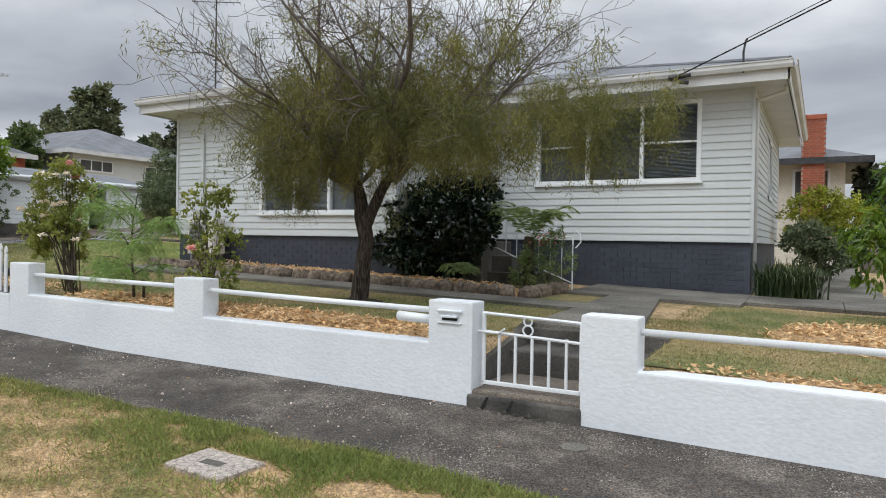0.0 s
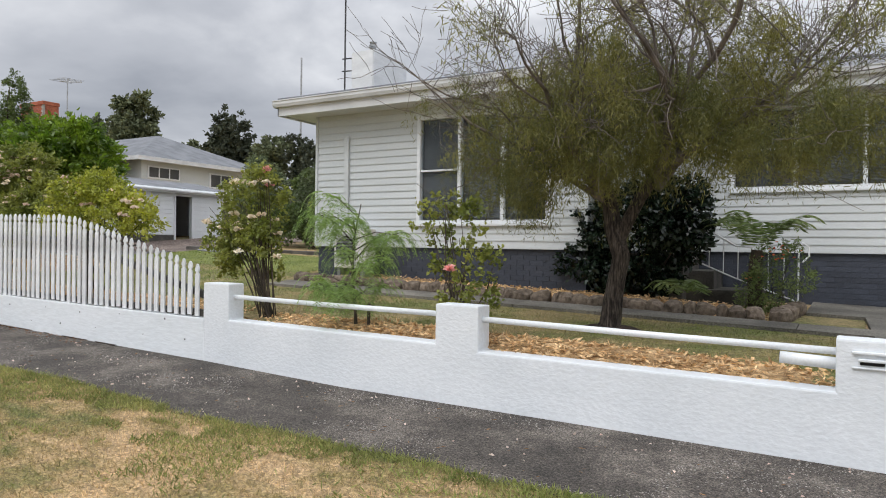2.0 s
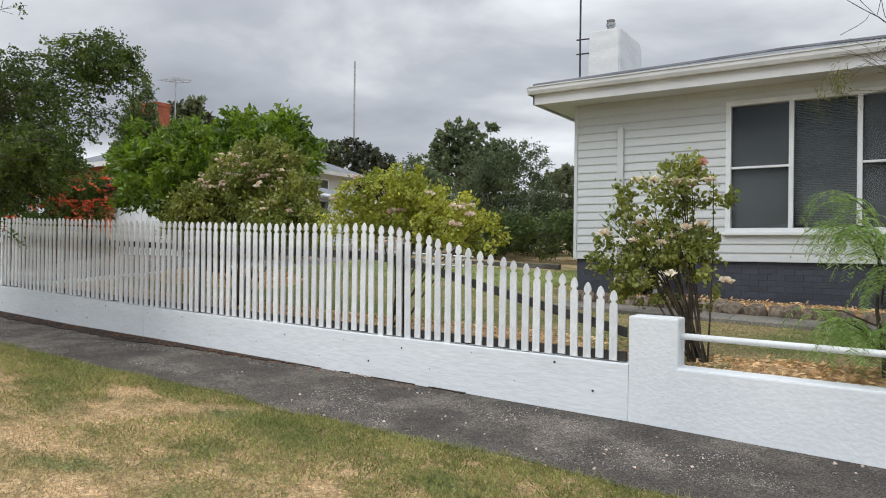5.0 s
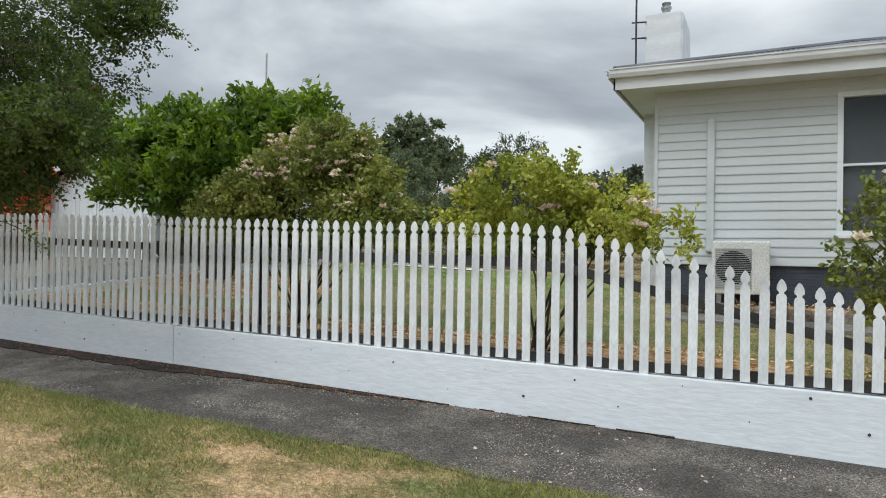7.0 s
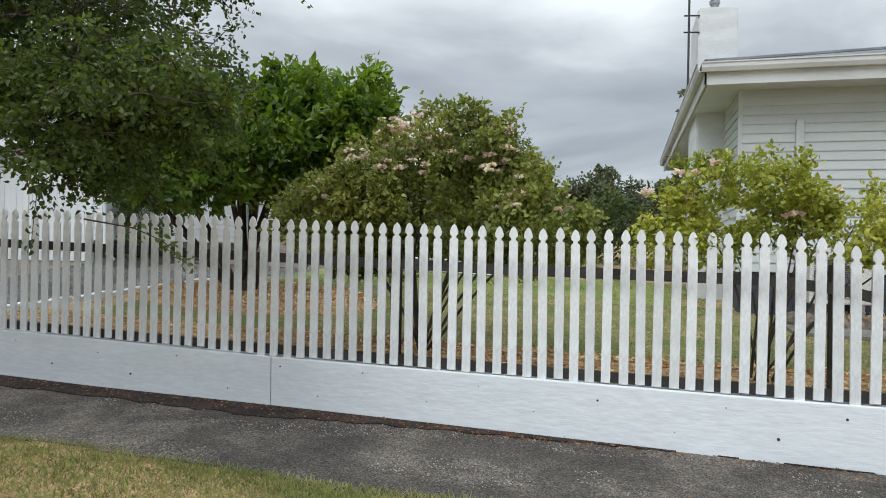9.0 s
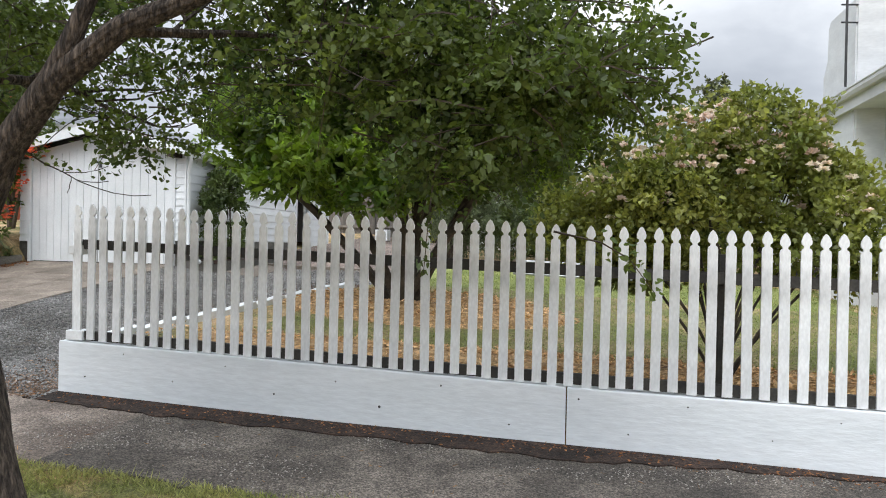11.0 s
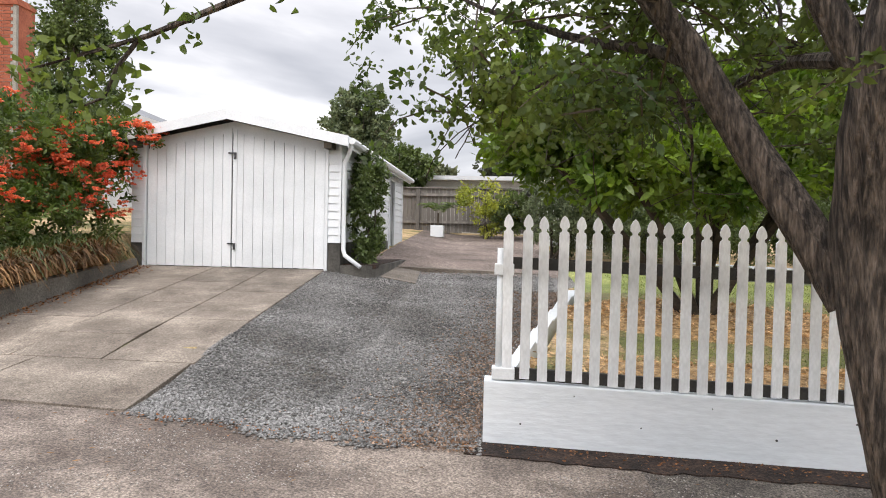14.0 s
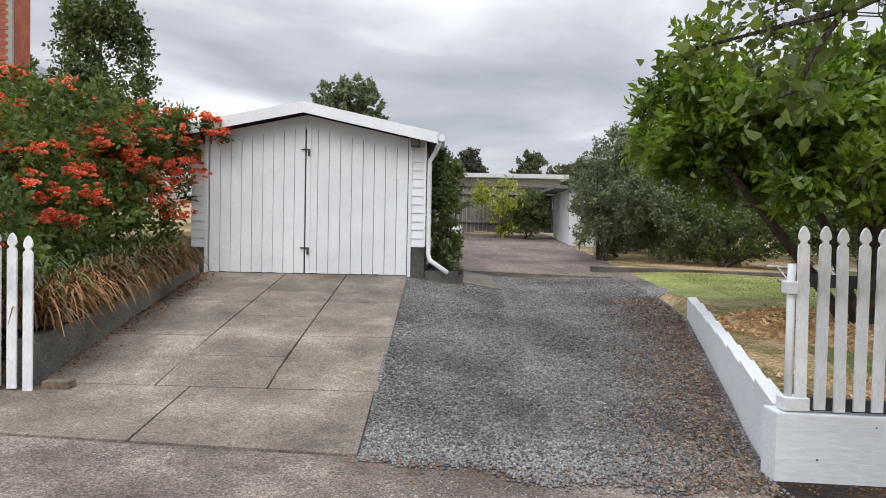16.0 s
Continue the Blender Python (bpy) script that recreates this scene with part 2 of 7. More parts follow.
M["rust"] = mat("dry_leaf_litter", (0.16, 0.06, 0.025), (0.36, 0.17, 0.07), 8, 50, 0.9, 0, island=0.5)


def leafmat(name, a, b, transl=0.3, rough=0.5, island=0.35, scale=1.6):
    return mat(name, a, b, scale, 30, rough, 0, island=island, transl=transl)


M["elm"] = leafmat("dark_tree_leaf", (0.034, 0.062, 0.014), (0.125, 0.165, 0.036), 0.45)
M["citrus"] = leafmat("glossy_bright_leaf", (0.062, 0.118, 0.016), (0.195, 0.28, 0.042), 0.42, 0.35)
M["roseleaf"] = leafmat("rose_leaf", (0.125, 0.16, 0.036), (0.28, 0.295, 0.07), 0.35)
M["yellowrose"] = leafmat("yellow_green_leaf", (0.20, 0.24, 0.036), (0.41, 0.42, 0.07), 0.3)
M["camellia"] = leafmat("dark_glossy_leaf", (0.010, 0.020, 0.012), (0.028, 0.045, 0.026), 0.05, 0.22)
M["needle"] = leafmat("olive_fine_foliage", (0.090, 0.100, 0.030), (0.215, 0.205, 0.062), 0.35, 0.6, scale=1.2)
M["pepper"] = leafmat("feathery_green_leaflet", (0.17, 0.27, 0.075), (0.29, 0.39, 0.13), 0.35)
M["fern"] = leafmat("fern_frond_green", (0.09, 0.135, 0.04), (0.20, 0.25, 0.09), 0.3)
M["vine"] = leafmat("vine_leaf", (0.050, 0.088, 0.018), (0.140, 0.19, 0.042), 0.36)
M["strap"] = leafmat("strappy_leaf", (0.05, 0.09, 0.025), (0.14, 0.17, 0.05), 0.2)
M["strapdark"] = leafmat("dark_strappy_leaf", (0.026, 0.050, 0.018), (0.075, 0.10, 0.038), 0.15)
M["drystrap"] = leafmat("dry_strappy_leaf", (0.10, 0.052, 0.020), (0.38, 0.21, 0.085), 0.2, 0.7)
M["olive"] = leafmat("grey_green_leaf", (0.095, 0.125, 0.062), (0.18, 0.215, 0.11), 0.25, 0.6)
M["darkolive"] = leafmat("dark_olive_leaf", (0.050, 0.072, 0.030), (0.115, 0.14, 0.060), 0.2, 0.6)
M["hedge"] = leafmat("mid_green_leaf", (0.062, 0.095, 0.028), (0.13, 0.17, 0.05), 0.3)
M["fardark"] = leafmat("far_dark_foliage", (0.045, 0.056, 0.036), (0.075, 0.088, 0.055), 0.1, 0.8, scale=0.3)
M["fargreen"] = leafmat("far_green_foliage", (0.085, 0.105, 0.055), (0.15, 0.17, 0.085), 0.1, 0.8, scale=0.3)
M["bloom_blush"] = leafmat("blush_rose_petal", (0.66, 0.49, 0.42), (0.84, 0.74, 0.65), 0.3, 0.6, 0.12)
M["bloom_cream"] = leafmat("cream_rose_petal", (0.74, 0.62, 0.48), (0.87, 0.80, 0.68), 0.3, 0.6, 0.12)
M["bloom_pink"] = leafmat("pink_rose_petal", (0.70, 0.30, 0.30), (0.80, 0.45, 0.42), 0.3, 0.6, 0.12)
M["bloom_orange"] = leafmat("orange_red_trumpet_flower", (0.64, 0.10, 0.05), (0.86, 0.29, 0.16), 0.3, 0.6, 0.25, 6)


# ---- mesh helpers ----
def place_of(parent):
    return Matrix.Translation(-parent.location) if parent.type == "EMPTY" else Matrix()


def thing(name, loc, label, category, group=""):
    ob = new(name)
    ob.location = loc
    ob.empty_display_size = 0.1
    return tagged(ob, label, category, group)


def mesh_from(name, bm, material, smooth=False):
    me = bpy.data.meshes.new(name)
    bm.to_mesh(me)
    bm.free()
    me.materials.append(material)
    if smooth:
        for p in me.polygons:
            p.use_smooth = True
    return me


def part(name, bm, material, parent, label="", smooth=False):
    ob = new(name, mesh_from(name, bm, material, smooth))
    ob.parent = parent
    ob.matrix_parent_inverse = place_of(parent)
    if label:
        ob["label"] = label
    return ob


def piece(name, me, parent, m):
    """One of many alike pieces: shares its mesh."""
    ob = new(name, me)
    ob.parent = parent
    ob.matrix_parent_inverse = place_of(parent)
    ob.matrix_basis = m
    return ob


def structure(name, bm, material, label="", category="", smooth=False):
    return tagged(new(name, mesh_from(name, bm, material, smooth)), label, category, kind="structure")


def box(bm, x0, x1, y0, y1, z0, z1, bevel=0.0):
    vs = [bm.verts.new(p) for p in ((x0, y0, z0), (x1, y0, z0), (x1, y1, z0), (x0, y1, z0), (x0, y0, z1), (x1, y0, z1), (x1, y1, z1), (x0, y1, z1))]
    fs = [bm.faces.new([vs[i] for i in f]) for f in ((3, 2, 1, 0), (4, 5, 6, 7), (0, 1, 5, 4), (1, 2, 6, 5), (2, 3, 7, 6), (3, 0, 4, 7))]
    if bevel:
        bmesh.ops.bevel(bm, geom=list({e for f in fs for e in f.edges}), offset=bevel, segments=2, affect="EDGES", profile=0.5)
    return bm


def boxes(*spec, bevel=0.0):
    bm = bmesh.new()
    for s in spec:
        box(bm, *s, bevel=bevel)
    return bm


def prism(bm, ring, axis, a, b):
    """A flat outline (pairs) pushed along an axis from a to b."""
    def at(p, v):
        return {"x": (v, p[0], p[1]), "y": (p[0], v, p[1]), "z": (p[0], p[1], v)}[axis]
    lo, hi = [bm.verts.new(at(p, a)) for p in ring], [bm.verts.new(at(p, b)) for p in ring]
    n = len(ring)
    bm.faces.new(lo[::-1]); bm.faces.new(hi)
    for i in range(n):
        bm.faces.new((lo[i], lo[(i + 1) % n], hi[(i + 1) % n], hi[i]))
    bmesh.ops.recalc_face_normals(bm, faces=bm.faces[:])
    return bm


def tube(bm, pts, radii, n=8, cap=True, wob=0.0):
    """A round tapered tube along points."""
    pts = [Vector(p) for p in pts]
    if not hasattr(radii, "__len__"):
        radii = [radii] * len(pts)
    rings = []
    for i, (p, r) in enumerate(zip(pts, radii)):
        d = (pts[min(i + 1, len(pts) - 1)] - pts[max(i - 1, 0)]).normalized()
        s = d.cross(Vector((0.31, 0.95, 0.02)) if abs(d.z) > 0.3 else Vector((0, 0, 1))).normalized()
        u = d.cross(s)
        rings.append([bm.verts.new(p + (s * math.cos(6.2832 * k / n) + u * math.sin(6.2832 * k / n)) * r * (1 + wob * math.sin(k * 2.4 + i * 0.35) + wob * 0.6 * random.uniform(-1, 1))) for k in range(n)])
    for a, b in zip(rings, rings[1:]):
        for k in range(n):
            bm.faces.new((a[k], a[(k + 1) % n], b[(k + 1) % n], b[k]))
    if cap:
        bm.faces.new(rings[0][::-1]); bm.faces.new(rings[-1])
    return bm


def bark_tube(bm, pts, radii, n=34, rings=46, amp=0.11, seed=0.0, freq=3.2):
    """A trunk with furrows that run along it."""
    pts = [Vector(p) for p in pts]
    s = np.cumsum([0] + [(b - a).length for a, b in zip(pts, pts[1:])])
    u = np.linspace(0, s[-1], rings)
    P = [np.interp(u, s, [p[k] for p in pts]) for k in range(3)]
    for k in range(3):
        P[k][1:-1] = (P[k][:-2] + 2 * P[k][1:-1] + P[k][2:]) / 4
    R = np.interp(u, s, radii)
    rows = []
    for i in range(rings):
        c = Vector((P[0][i], P[1][i], P[2][i]))
        j, k = min(i + 1, rings - 1), max(i - 1, 0)
        d = (Vector((P[0][j], P[1][j], P[2][j])) - Vector((P[0][k], P[1][k], P[2][k]))).normalized()
        a = d.cross(Vector((0.31, 0.95, 0.02))).normalized()
        b = d.cross(a)
        row = []
        for m in range(n):
            t = 6.2832 * m / n
            q = Vector((math.cos(t) * freq, math.sin(t) * freq, u[i] * 1.1 + seed))
            f = 1 - abs(noise.noise(q)) * 2.2
            w = 1 + amp * f + amp * 0.6 * noise.noise(q * 2.3) + 0.08 * noise.noise(Vector((math.cos(t), math.sin(t), u[i] * 2 + seed)))
            row.append(bm.verts.new(c + (a * math.cos(t) + b * math.sin(t)) * R[i] * w))
        rows.append(row)
    for p, q in zip(rows, rows[1:]):
        for m in range(n):
            bm.faces.new((p[m], p[(m + 1) % n], q[(m + 1) % n], q[m]))
    return bm


def from_arrays(name, verts, faces, material):
    me = bpy.data.meshes.new(name)
    me.from_pydata(verts, [], faces)
    me.materials.append(material)
    return me


def quads(name, P, material):
    """P: (n, k, 3) corners of n small faces with k corners each, as one mesh."""
    n, k = P.shape[:2]
    me = bpy.data.meshes.new(name)
    me.vertices.add(n * k)
    me.vertices.foreach_set("co", np.ascontiguousarray(P, dtype=np.float32).ravel())
    me.loops.add(n * k)
    me.loops.foreach_set("vertex_index", np.arange(n * k, dtype=np.int32))
    me.polygons.add(n)
    me.polygons.foreach_set("loop_start", np.arange(0, n * k, k, dtype=np.int32))
    me.polygons.foreach_set("loop_total", np.full(n, k, dtype=np.int32))
    me.update(calc_edges=True)
    me.materials.append(material)
    return me


def unit(v):
    return v / np.maximum(np.linalg.norm(v, axis=-1, keepdims=True), 1e-9)


def leaves(C, A, length, width, rng, fold=0.25, oval=False):
    """Leaves at C along A: slim quads, or ovals with six corners."""
    n = len(C)
    A = unit(A)
    R = unit(rng.normal(size=(n, 3)))
    S = unit(np.cross(A, R))
    U = np.cross(S, A)
    k = rng.uniform(0.7, 1.25, (n, 1))
    L, W = length * k, width * k
    if oval:
        lift, bow = U * W * fold, U * L * 0.10
        return np.stack([C, C + A * L * 0.28 + S * W * 0.46 + lift, C + A * L * 0.66 + S * W * 0.38 + lift - bow, C + A * L - bow * 2, C + A * L * 0.66 - S * W * 0.38 + lift - bow, C + A * L * 0.28 - S * W * 0.46 + lift], axis=1)
    return np.stack([C, C + A * L * 0.45 + S * W * 0.5 + U * W * fold, C + A * L, C + A * L * 0.45 - S * W * 0.5 + U * W * fold], axis=1)


def clumps(blobs, n, rng, shell=0.6):
    """Random places in a union of ellipsoids (cx, cy, cz, rx, ry, rz), more of them near the skin."""
    B = np.array(blobs, float)
    w = B[:, 3] * B[:, 4] * B[:, 5]
    i = rng.choice(len(B), n, p=w / w.sum())
    d = unit(rng.normal(size=(n, 3)))
    r = rng.uniform(0, 1, (n, 1)) ** (1 / 3)
    r = np.where(rng.uniform(size=(n, 1)) < shell, rng.uniform(0.75, 1.08, (n, 1)), r)
    return B[i, :3] + d * r * B[i, 3:], d


def foliage(blobs, n_clump, per, length, width, seed, spread=0.12, droop=0.2, shell=0.6, oval=True):
    """Tufts of leaves on lumps that stand out of the blobs, with looser leaves inside."""
    rng = np.random.default_rng(seed)
    B = np.array(blobs, float)
    k = 11
    d = unit(rng.normal(size=(len(B), k, 3)) + np.array([0, 0, 0.25]))
    LC = (B[:, None, :3] + d * B[:, None, 3:] * 0.70).reshape(-1, 3)
    LR = (B[:, None, 3:] * rng.uniform(0.32, 0.50, (len(B), k, 1))).reshape(-1, 3)
    LD = d.reshape(-1, 3)
    m = int(n_clump * 0.74)
    w = np.repeat((B[:, 3] * B[:, 4] * B[:, 5]) ** 0.8, k)
    i = rng.choice(len(LC), m, p=w / w.sum())
    e = unit(rng.normal(size=(m, 3)) + LD[i] * 0.8)
    C1 = LC[i] + e * LR[i] * rng.uniform(0.75, 1.12, (m, 1))
    C2, D2 = clumps(blobs, n_clump - m, rng, 0.15)
    C, D = np.concatenate([C1, C2]), np.concatenate([e, D2])
    ax = unit(D * 0.7 + rng.normal(size=D.shape) * 0.45 + np.array([0, 0, 0.3 - droop]))
    n = n_clump * per
    A0 = np.repeat(ax, per, 0)
    P = np.repeat(C, per, 0) + A0 * rng.uniform(-0.6, 1.4, (n, 1)) * spread + rng.normal(size=(n, 3)) * spread * 0.42
    A = A0 * 0.75 + rng.normal(size=(n, 3)) * 0.62 - np.array([0, 0, droop])
    return leaves(P, A, length, width, rng, oval=oval)


def crown(name, parent, Q, material, label=""):
    ob = tagged(new(name, quads(name, Q, material)), kind="stuff")
    ob.parent = parent
    ob.matrix_parent_inverse = place_of(parent)
    if label:
        ob["label"] = label
    return ob


def stuff(name, Q, material, label, category):
    return tagged(new(name, quads(name, Q, material)), label, category, kind="stuff")


def blossoms(C, r, rng, petals=9):
    """Ruffled flower heads: rings of petals round each place."""
    n = len(C)
    out = []
    for ring, k in ((0.55, petals // 2), (1.0, petals)):
        for j in range(k):
            a = 6.2832 * j / k + rng.uniform(-0.2, 0.2, n)
            t = unit(np.stack([np.cos(a), np.sin(a) - 0.35, np.full(n, 0.55 if ring < 1 else 0.05)], 1) + rng.normal(size=(n, 3)) * 0.15)
            out.append(leaves(C, t, r * (0.75 + 0.4 * ring), r * 0.85, rng, 0.3))
    return np.concatenate(out)


# ---- ground ----
F = 5.48          # street face of the front wall


def street(x):
    return float(np.interp(x, (-400, -60, -40, -27, -24.3, -21.6, -19, -16.7, -12.4, -9.8, -7.7, -4.9, -2.7, -1.7, 0.4, 10, 60),
                           (9, 2.0, 1.2, 0.70, 0.585, 0.47, 0.38, 0.33, 0.215, 0.155, 0.08, 0.055, 0.03, 0.0, -0.05, -0.25, -1.0)))


def wall_top(x):
    return float(np.interp(x, (-21.7, -19, -17, -14.9, -12.9, -11, -9.8), (0.955, 0.865, 0.80, 0.76, 0.72, 0.695, 0.68)))


def soil_front(x):
    return float(np.interp(x, (-21.7, -17, -12.9, -9.8, -6.3, -3, 0.4, 10), (0.90, 0.77, 0.69, 0.645, 0.60, 0.545, 0.46, 0.4)))


def yard(x, y):
    s = float(np.interp(x, (-20, -10, -3, 5), (0.085, 0.047, 0.022, 0.02)))
    d = y - 5.6
    return soil_front(x) + s * min(d, 5.0) + 0.05 * max(d - 5.0, 0) * (1 if x < -8 else 0.3)


def drive_edge(y):
    return -21.50 + 0.222 * min(max(y - 5.5, 0), 4.7)


def drive(x, y):
    zs = 0.645 + 0.126 * (min(y, 11.4) - 5.5) + 0.07 * max(y - 11.4, 0)
    zs -= min(0.22, 0.15 * max(x + 24.3, 0))
    k = min(max((y - 5.4) / 1.6, 0), 1)
    return street(x) * (1 - k) + zs * k


def ground_z(x, y):
    if y < 5.55:
        return street(x) + 0.035 * max(y - 5.45, -12)
    if -2.80 < x < -1.32 and y < 7.05:
        return 0.02
    e = drive_edge(y)
    if x > e + 0.02:
        k = min(max((y - 9.6) / 2.5, 0), 1) * min(max(1 - (x - e) / 2.0, 0), 1)
        return yard(x, y) * (1 - k) + drive(x, y) * k
    if x < -27.45:
        return drive(-27.4, y) + min(0.5, 0.06 - (x + 27.45) * 2.2)
    return drive(x, y)


def line(lo, hi, step):
    return list(np.arange(lo, hi, step))


def sheet(xs, ys, zf, material, name, label, category):
    """A height sheet over lines in x and y."""
    V = []
    for y in ys:
        for x in xs:
            xx = x + (drive_edge(y) + 21.50) * max(0, 1 - abs(x + 21.55) / 3)
            V.append((xx, y, zf(xx, y)))
    n = len(xs)
    Fs = [(j * n + i, j * n + i + 1, (j + 1) * n + i + 1, (j + 1) * n + i) for j in range(len(ys) - 1) for i in range(n - 1)]
    ob = new(name, from_arrays(name, V, Fs, material))
    for p in ob.data.polygons:
        p.use_smooth = True
    return tagged(ob, label, category, kind="structure")


GX = [-900, -400, -150, -80, -50, -40, -34, -31, -29] + line(-28, -27.5, 0.25) + [-27.46, -27.44] + line(-27.2, -21.7, 0.3) + [-21.56, -21.52] + line(-21.3, -2.9, 0.3) + [-2.81, -2.79] + line(-2.6, -1.4, 0.3) + [-1.33, -1.31] + line(-1.1, 6, 0.3) + [8, 12, 20, 40, 100, 400, 900]
GY = [-900, -300, -80, -30, -12, -6] + line(-4, 5.4, 0.3) + [5.53, 5.57] + line(5.8, 6.9, 0.3) + [7.04, 7.06] + line(7.3, 14, 0.3) + [15, 16, 18, 20, 23, 26, 30, 40, 60, 100, 300, 900]


def far_z(x, y):
    return ground_z(max(min(x, 40), -60), max(min(y, 40), -10)) + 0.02 * max(y - 40, 0) * (y < 300)


ground = sheet(GX, GY, far_z, M["grass"], "ground", "dry patchy verge grass, tan and green", "grass")


def strip(name, x0, x1, step, ya, yb, lift, material, label, category, ny=4, wob=0.0, sink=0.06):
    """A slab that follows the ground between two edges (functions of x)."""
    bm = bmesh.new()
    xs = np.arange(x0, x1 + 1e-6, step)
    rows = []
    for x in xs:
        a, b = ya(x) + random.uniform(-wob, wob), yb(x)
        col = [bm.verts.new((x, a, ground_z(x, a) - sink))]
        col += [bm.verts.new((x, a + (b - a) * k / ny, ground_z(x, a + (b - a) * k / ny) + lift)) for k in range(ny + 1)]
        rows.append(col)
    for p, q in zip(rows, rows[1:]):
        for k in range(ny + 1):
            bm.faces.new((p[k], q[k], q[k + 1], p[k + 1]))
    return structure(name, bm, material, label, category)


def path_edge(x):
    e = 3.98 + 0.05 * math.sin(x * 1.7) + 0.03 * math.sin(x * 4.1)
    return e - 14 * min(max((-23.3 - x) / 2.2, 0), 1)


crossover = strip("crossover", -60, -20.48, 0.16, path_edge, lambda x: 5.50, 0.012, M["crossover"], "brownish worn concrete vehicle crossing", "footpath", 6, 0.035)
pavement = strip("pavement", -20.48, 12, 0.16, path_edge, lambda x: 5.50, 0.012, M["asphalt"], "dark worn asphalt footpath with loose grit", "footpath", 6, 0.035)
dirt = strip("dirt_strip", -21.7, -11.5, 0.1, lambda x: 5.50 - 0.33 * min(1, max(0.08, (-13.5 - x) / 3.5)) - 0.02 * math.sin(x * 2.1), lambda x: 5.485, 0.022, M["soil"], "dark soil and leaf litter along the wall foot", "soil", 2, 0.03)


# ---- front wall, pillars, rails ----
def profile_wall(name, x0, x1, top, material, label, step=0.5, thick=0.2, cap=0.0):
    bm = bmesh.new()
    n = max(2, int((x1 - x0) / step))
    xs = np.linspace(x0, x1, n + 1)
    ring = [(x, top(x)) for x in xs] + [(x, street(x) - 0.25) for x in xs[::-1]]
    prism(bm, ring, "y", F, F + thick)
    es = [e for e in bm.edges if all(v.co.z > street(v.co.x) for v in e.verts)]
    bmesh.ops.bevel(bm, geom=es, offset=0.012, segments=2, affect="EDGES", profile=0.6)
    return structure(name, bm, material, label, "wall")


profile_wall("wall_picket_base", -21.575, -17.055, wall_top, M["wallpaint"], "low white-painted concrete wall under the picket fence")
profile_wall("wall_picket_base_2", -17.045, -9.815, wall_top, M["wallpaint"], "low white-painted concrete wall under the picket fence")


def pillar_wall(name, outline, label):
    """A rendered wall whose pillars rise out of one outline."""
    bm = bmesh.new()
    x0, x1 = outline[0][0], outline[-1][0]
    xs = np.linspace(x1, x0, 12)
    prism(bm, list(outline) + [(x, street(x) - 0.25) for x in xs], "y", F, F + 0.24)
    es = [e for e in bm.edges if all(v.co.z > street(v.co.x) + 0.1 for v in e.verts) and len(e.link_faces) == 2 and e.calc_face_angle(0) > 0.6]
    bmesh.ops.bevel(bm, geom=es, offset=0.017, segments=2, affect="EDGES", profile=0.6)
    structure(name, bm, M["stucco"], label, "wall")


pillar_wall("wall_front_1", [(-9.81, 1.115), (-9.38, 1.112), (-9.38, 0.685), (-6.53, 0.65), (-6.53, 1.036), (-6.06, 1.034), (-6.06, 0.607), (-3.15, 0.58), (-3.15, 0.967), (-2.70, 0.963)],
            "low white rough-rendered garden wall with square pillars")
pillar_wall("wall_front_2", [(-1.71, 0.923), (-1.25, 0.920), (-1.25, 0.50), (9.0, 0.42)], "low white rough-rendered garden wall with a gate pillar")


def pipe_rail(a, b, za, zb, r=0.028):
    t = thing("pipe_rail", (a, F + 0.1, za), "white-painted pipe rail between fence pillars", "rail", "pipe rails of the front wall")
    part("pipe", tube(bmesh.new(), [(a, F + 0.1, za), ((a + b) / 2, F + 0.1, (za + zb) / 2 - 0.004), (b, F + 0.1, zb)], r, 12), M["trim"], t, smooth=True)


pipe_rail(-9.39, -6.52, 0.955, 0.928)
pipe_rail(-6.07, -3.14, 0.905, 0.862)
pipe_rail(-1.26, 9.0, 0.805, 0.70)


def letterbox():
    t = thing("letterbox", (-2.925, F, 0.83), "white letterbox slot set in a rendered pillar", "letterbox")
    bm = boxes((-3.05, -2.80, F - 0.03, F, 0.865, 0.885), (-3.05, -2.80, F - 0.022, F, 0.76, 0.775), (-3.01, -2.84, F - 0.04, F, 0.815, 0.835), bevel=0.006)
    part("surround", bm, M["stucco"], t)
    part("slot", boxes((-3.00, -2.85, F - 0.012, F - 0.004, 0.79, 0.815)), M["black"], t, "dark letter slot")
    t2 = thing("newspaper_tube", (-3.33, F + 0.06, 0.79), "white newspaper tube fixed beside the letterbox pillar", "tube")
    bm = tube(bmesh.new(), [(-3.52, F + 0.08, 0.79), (-3.145, F + 0.08, 0.775)], 0.045, 14)
    part("tube_body", bm, M["trim"], t2, smooth=True)
    part("mouth", tube(bmesh.new(), [(-3.524, F + 0.08, 0.79), (-3.519, F + 0.08, 0.79)], 0.036, 14), M["black"], t2)


letterbox()


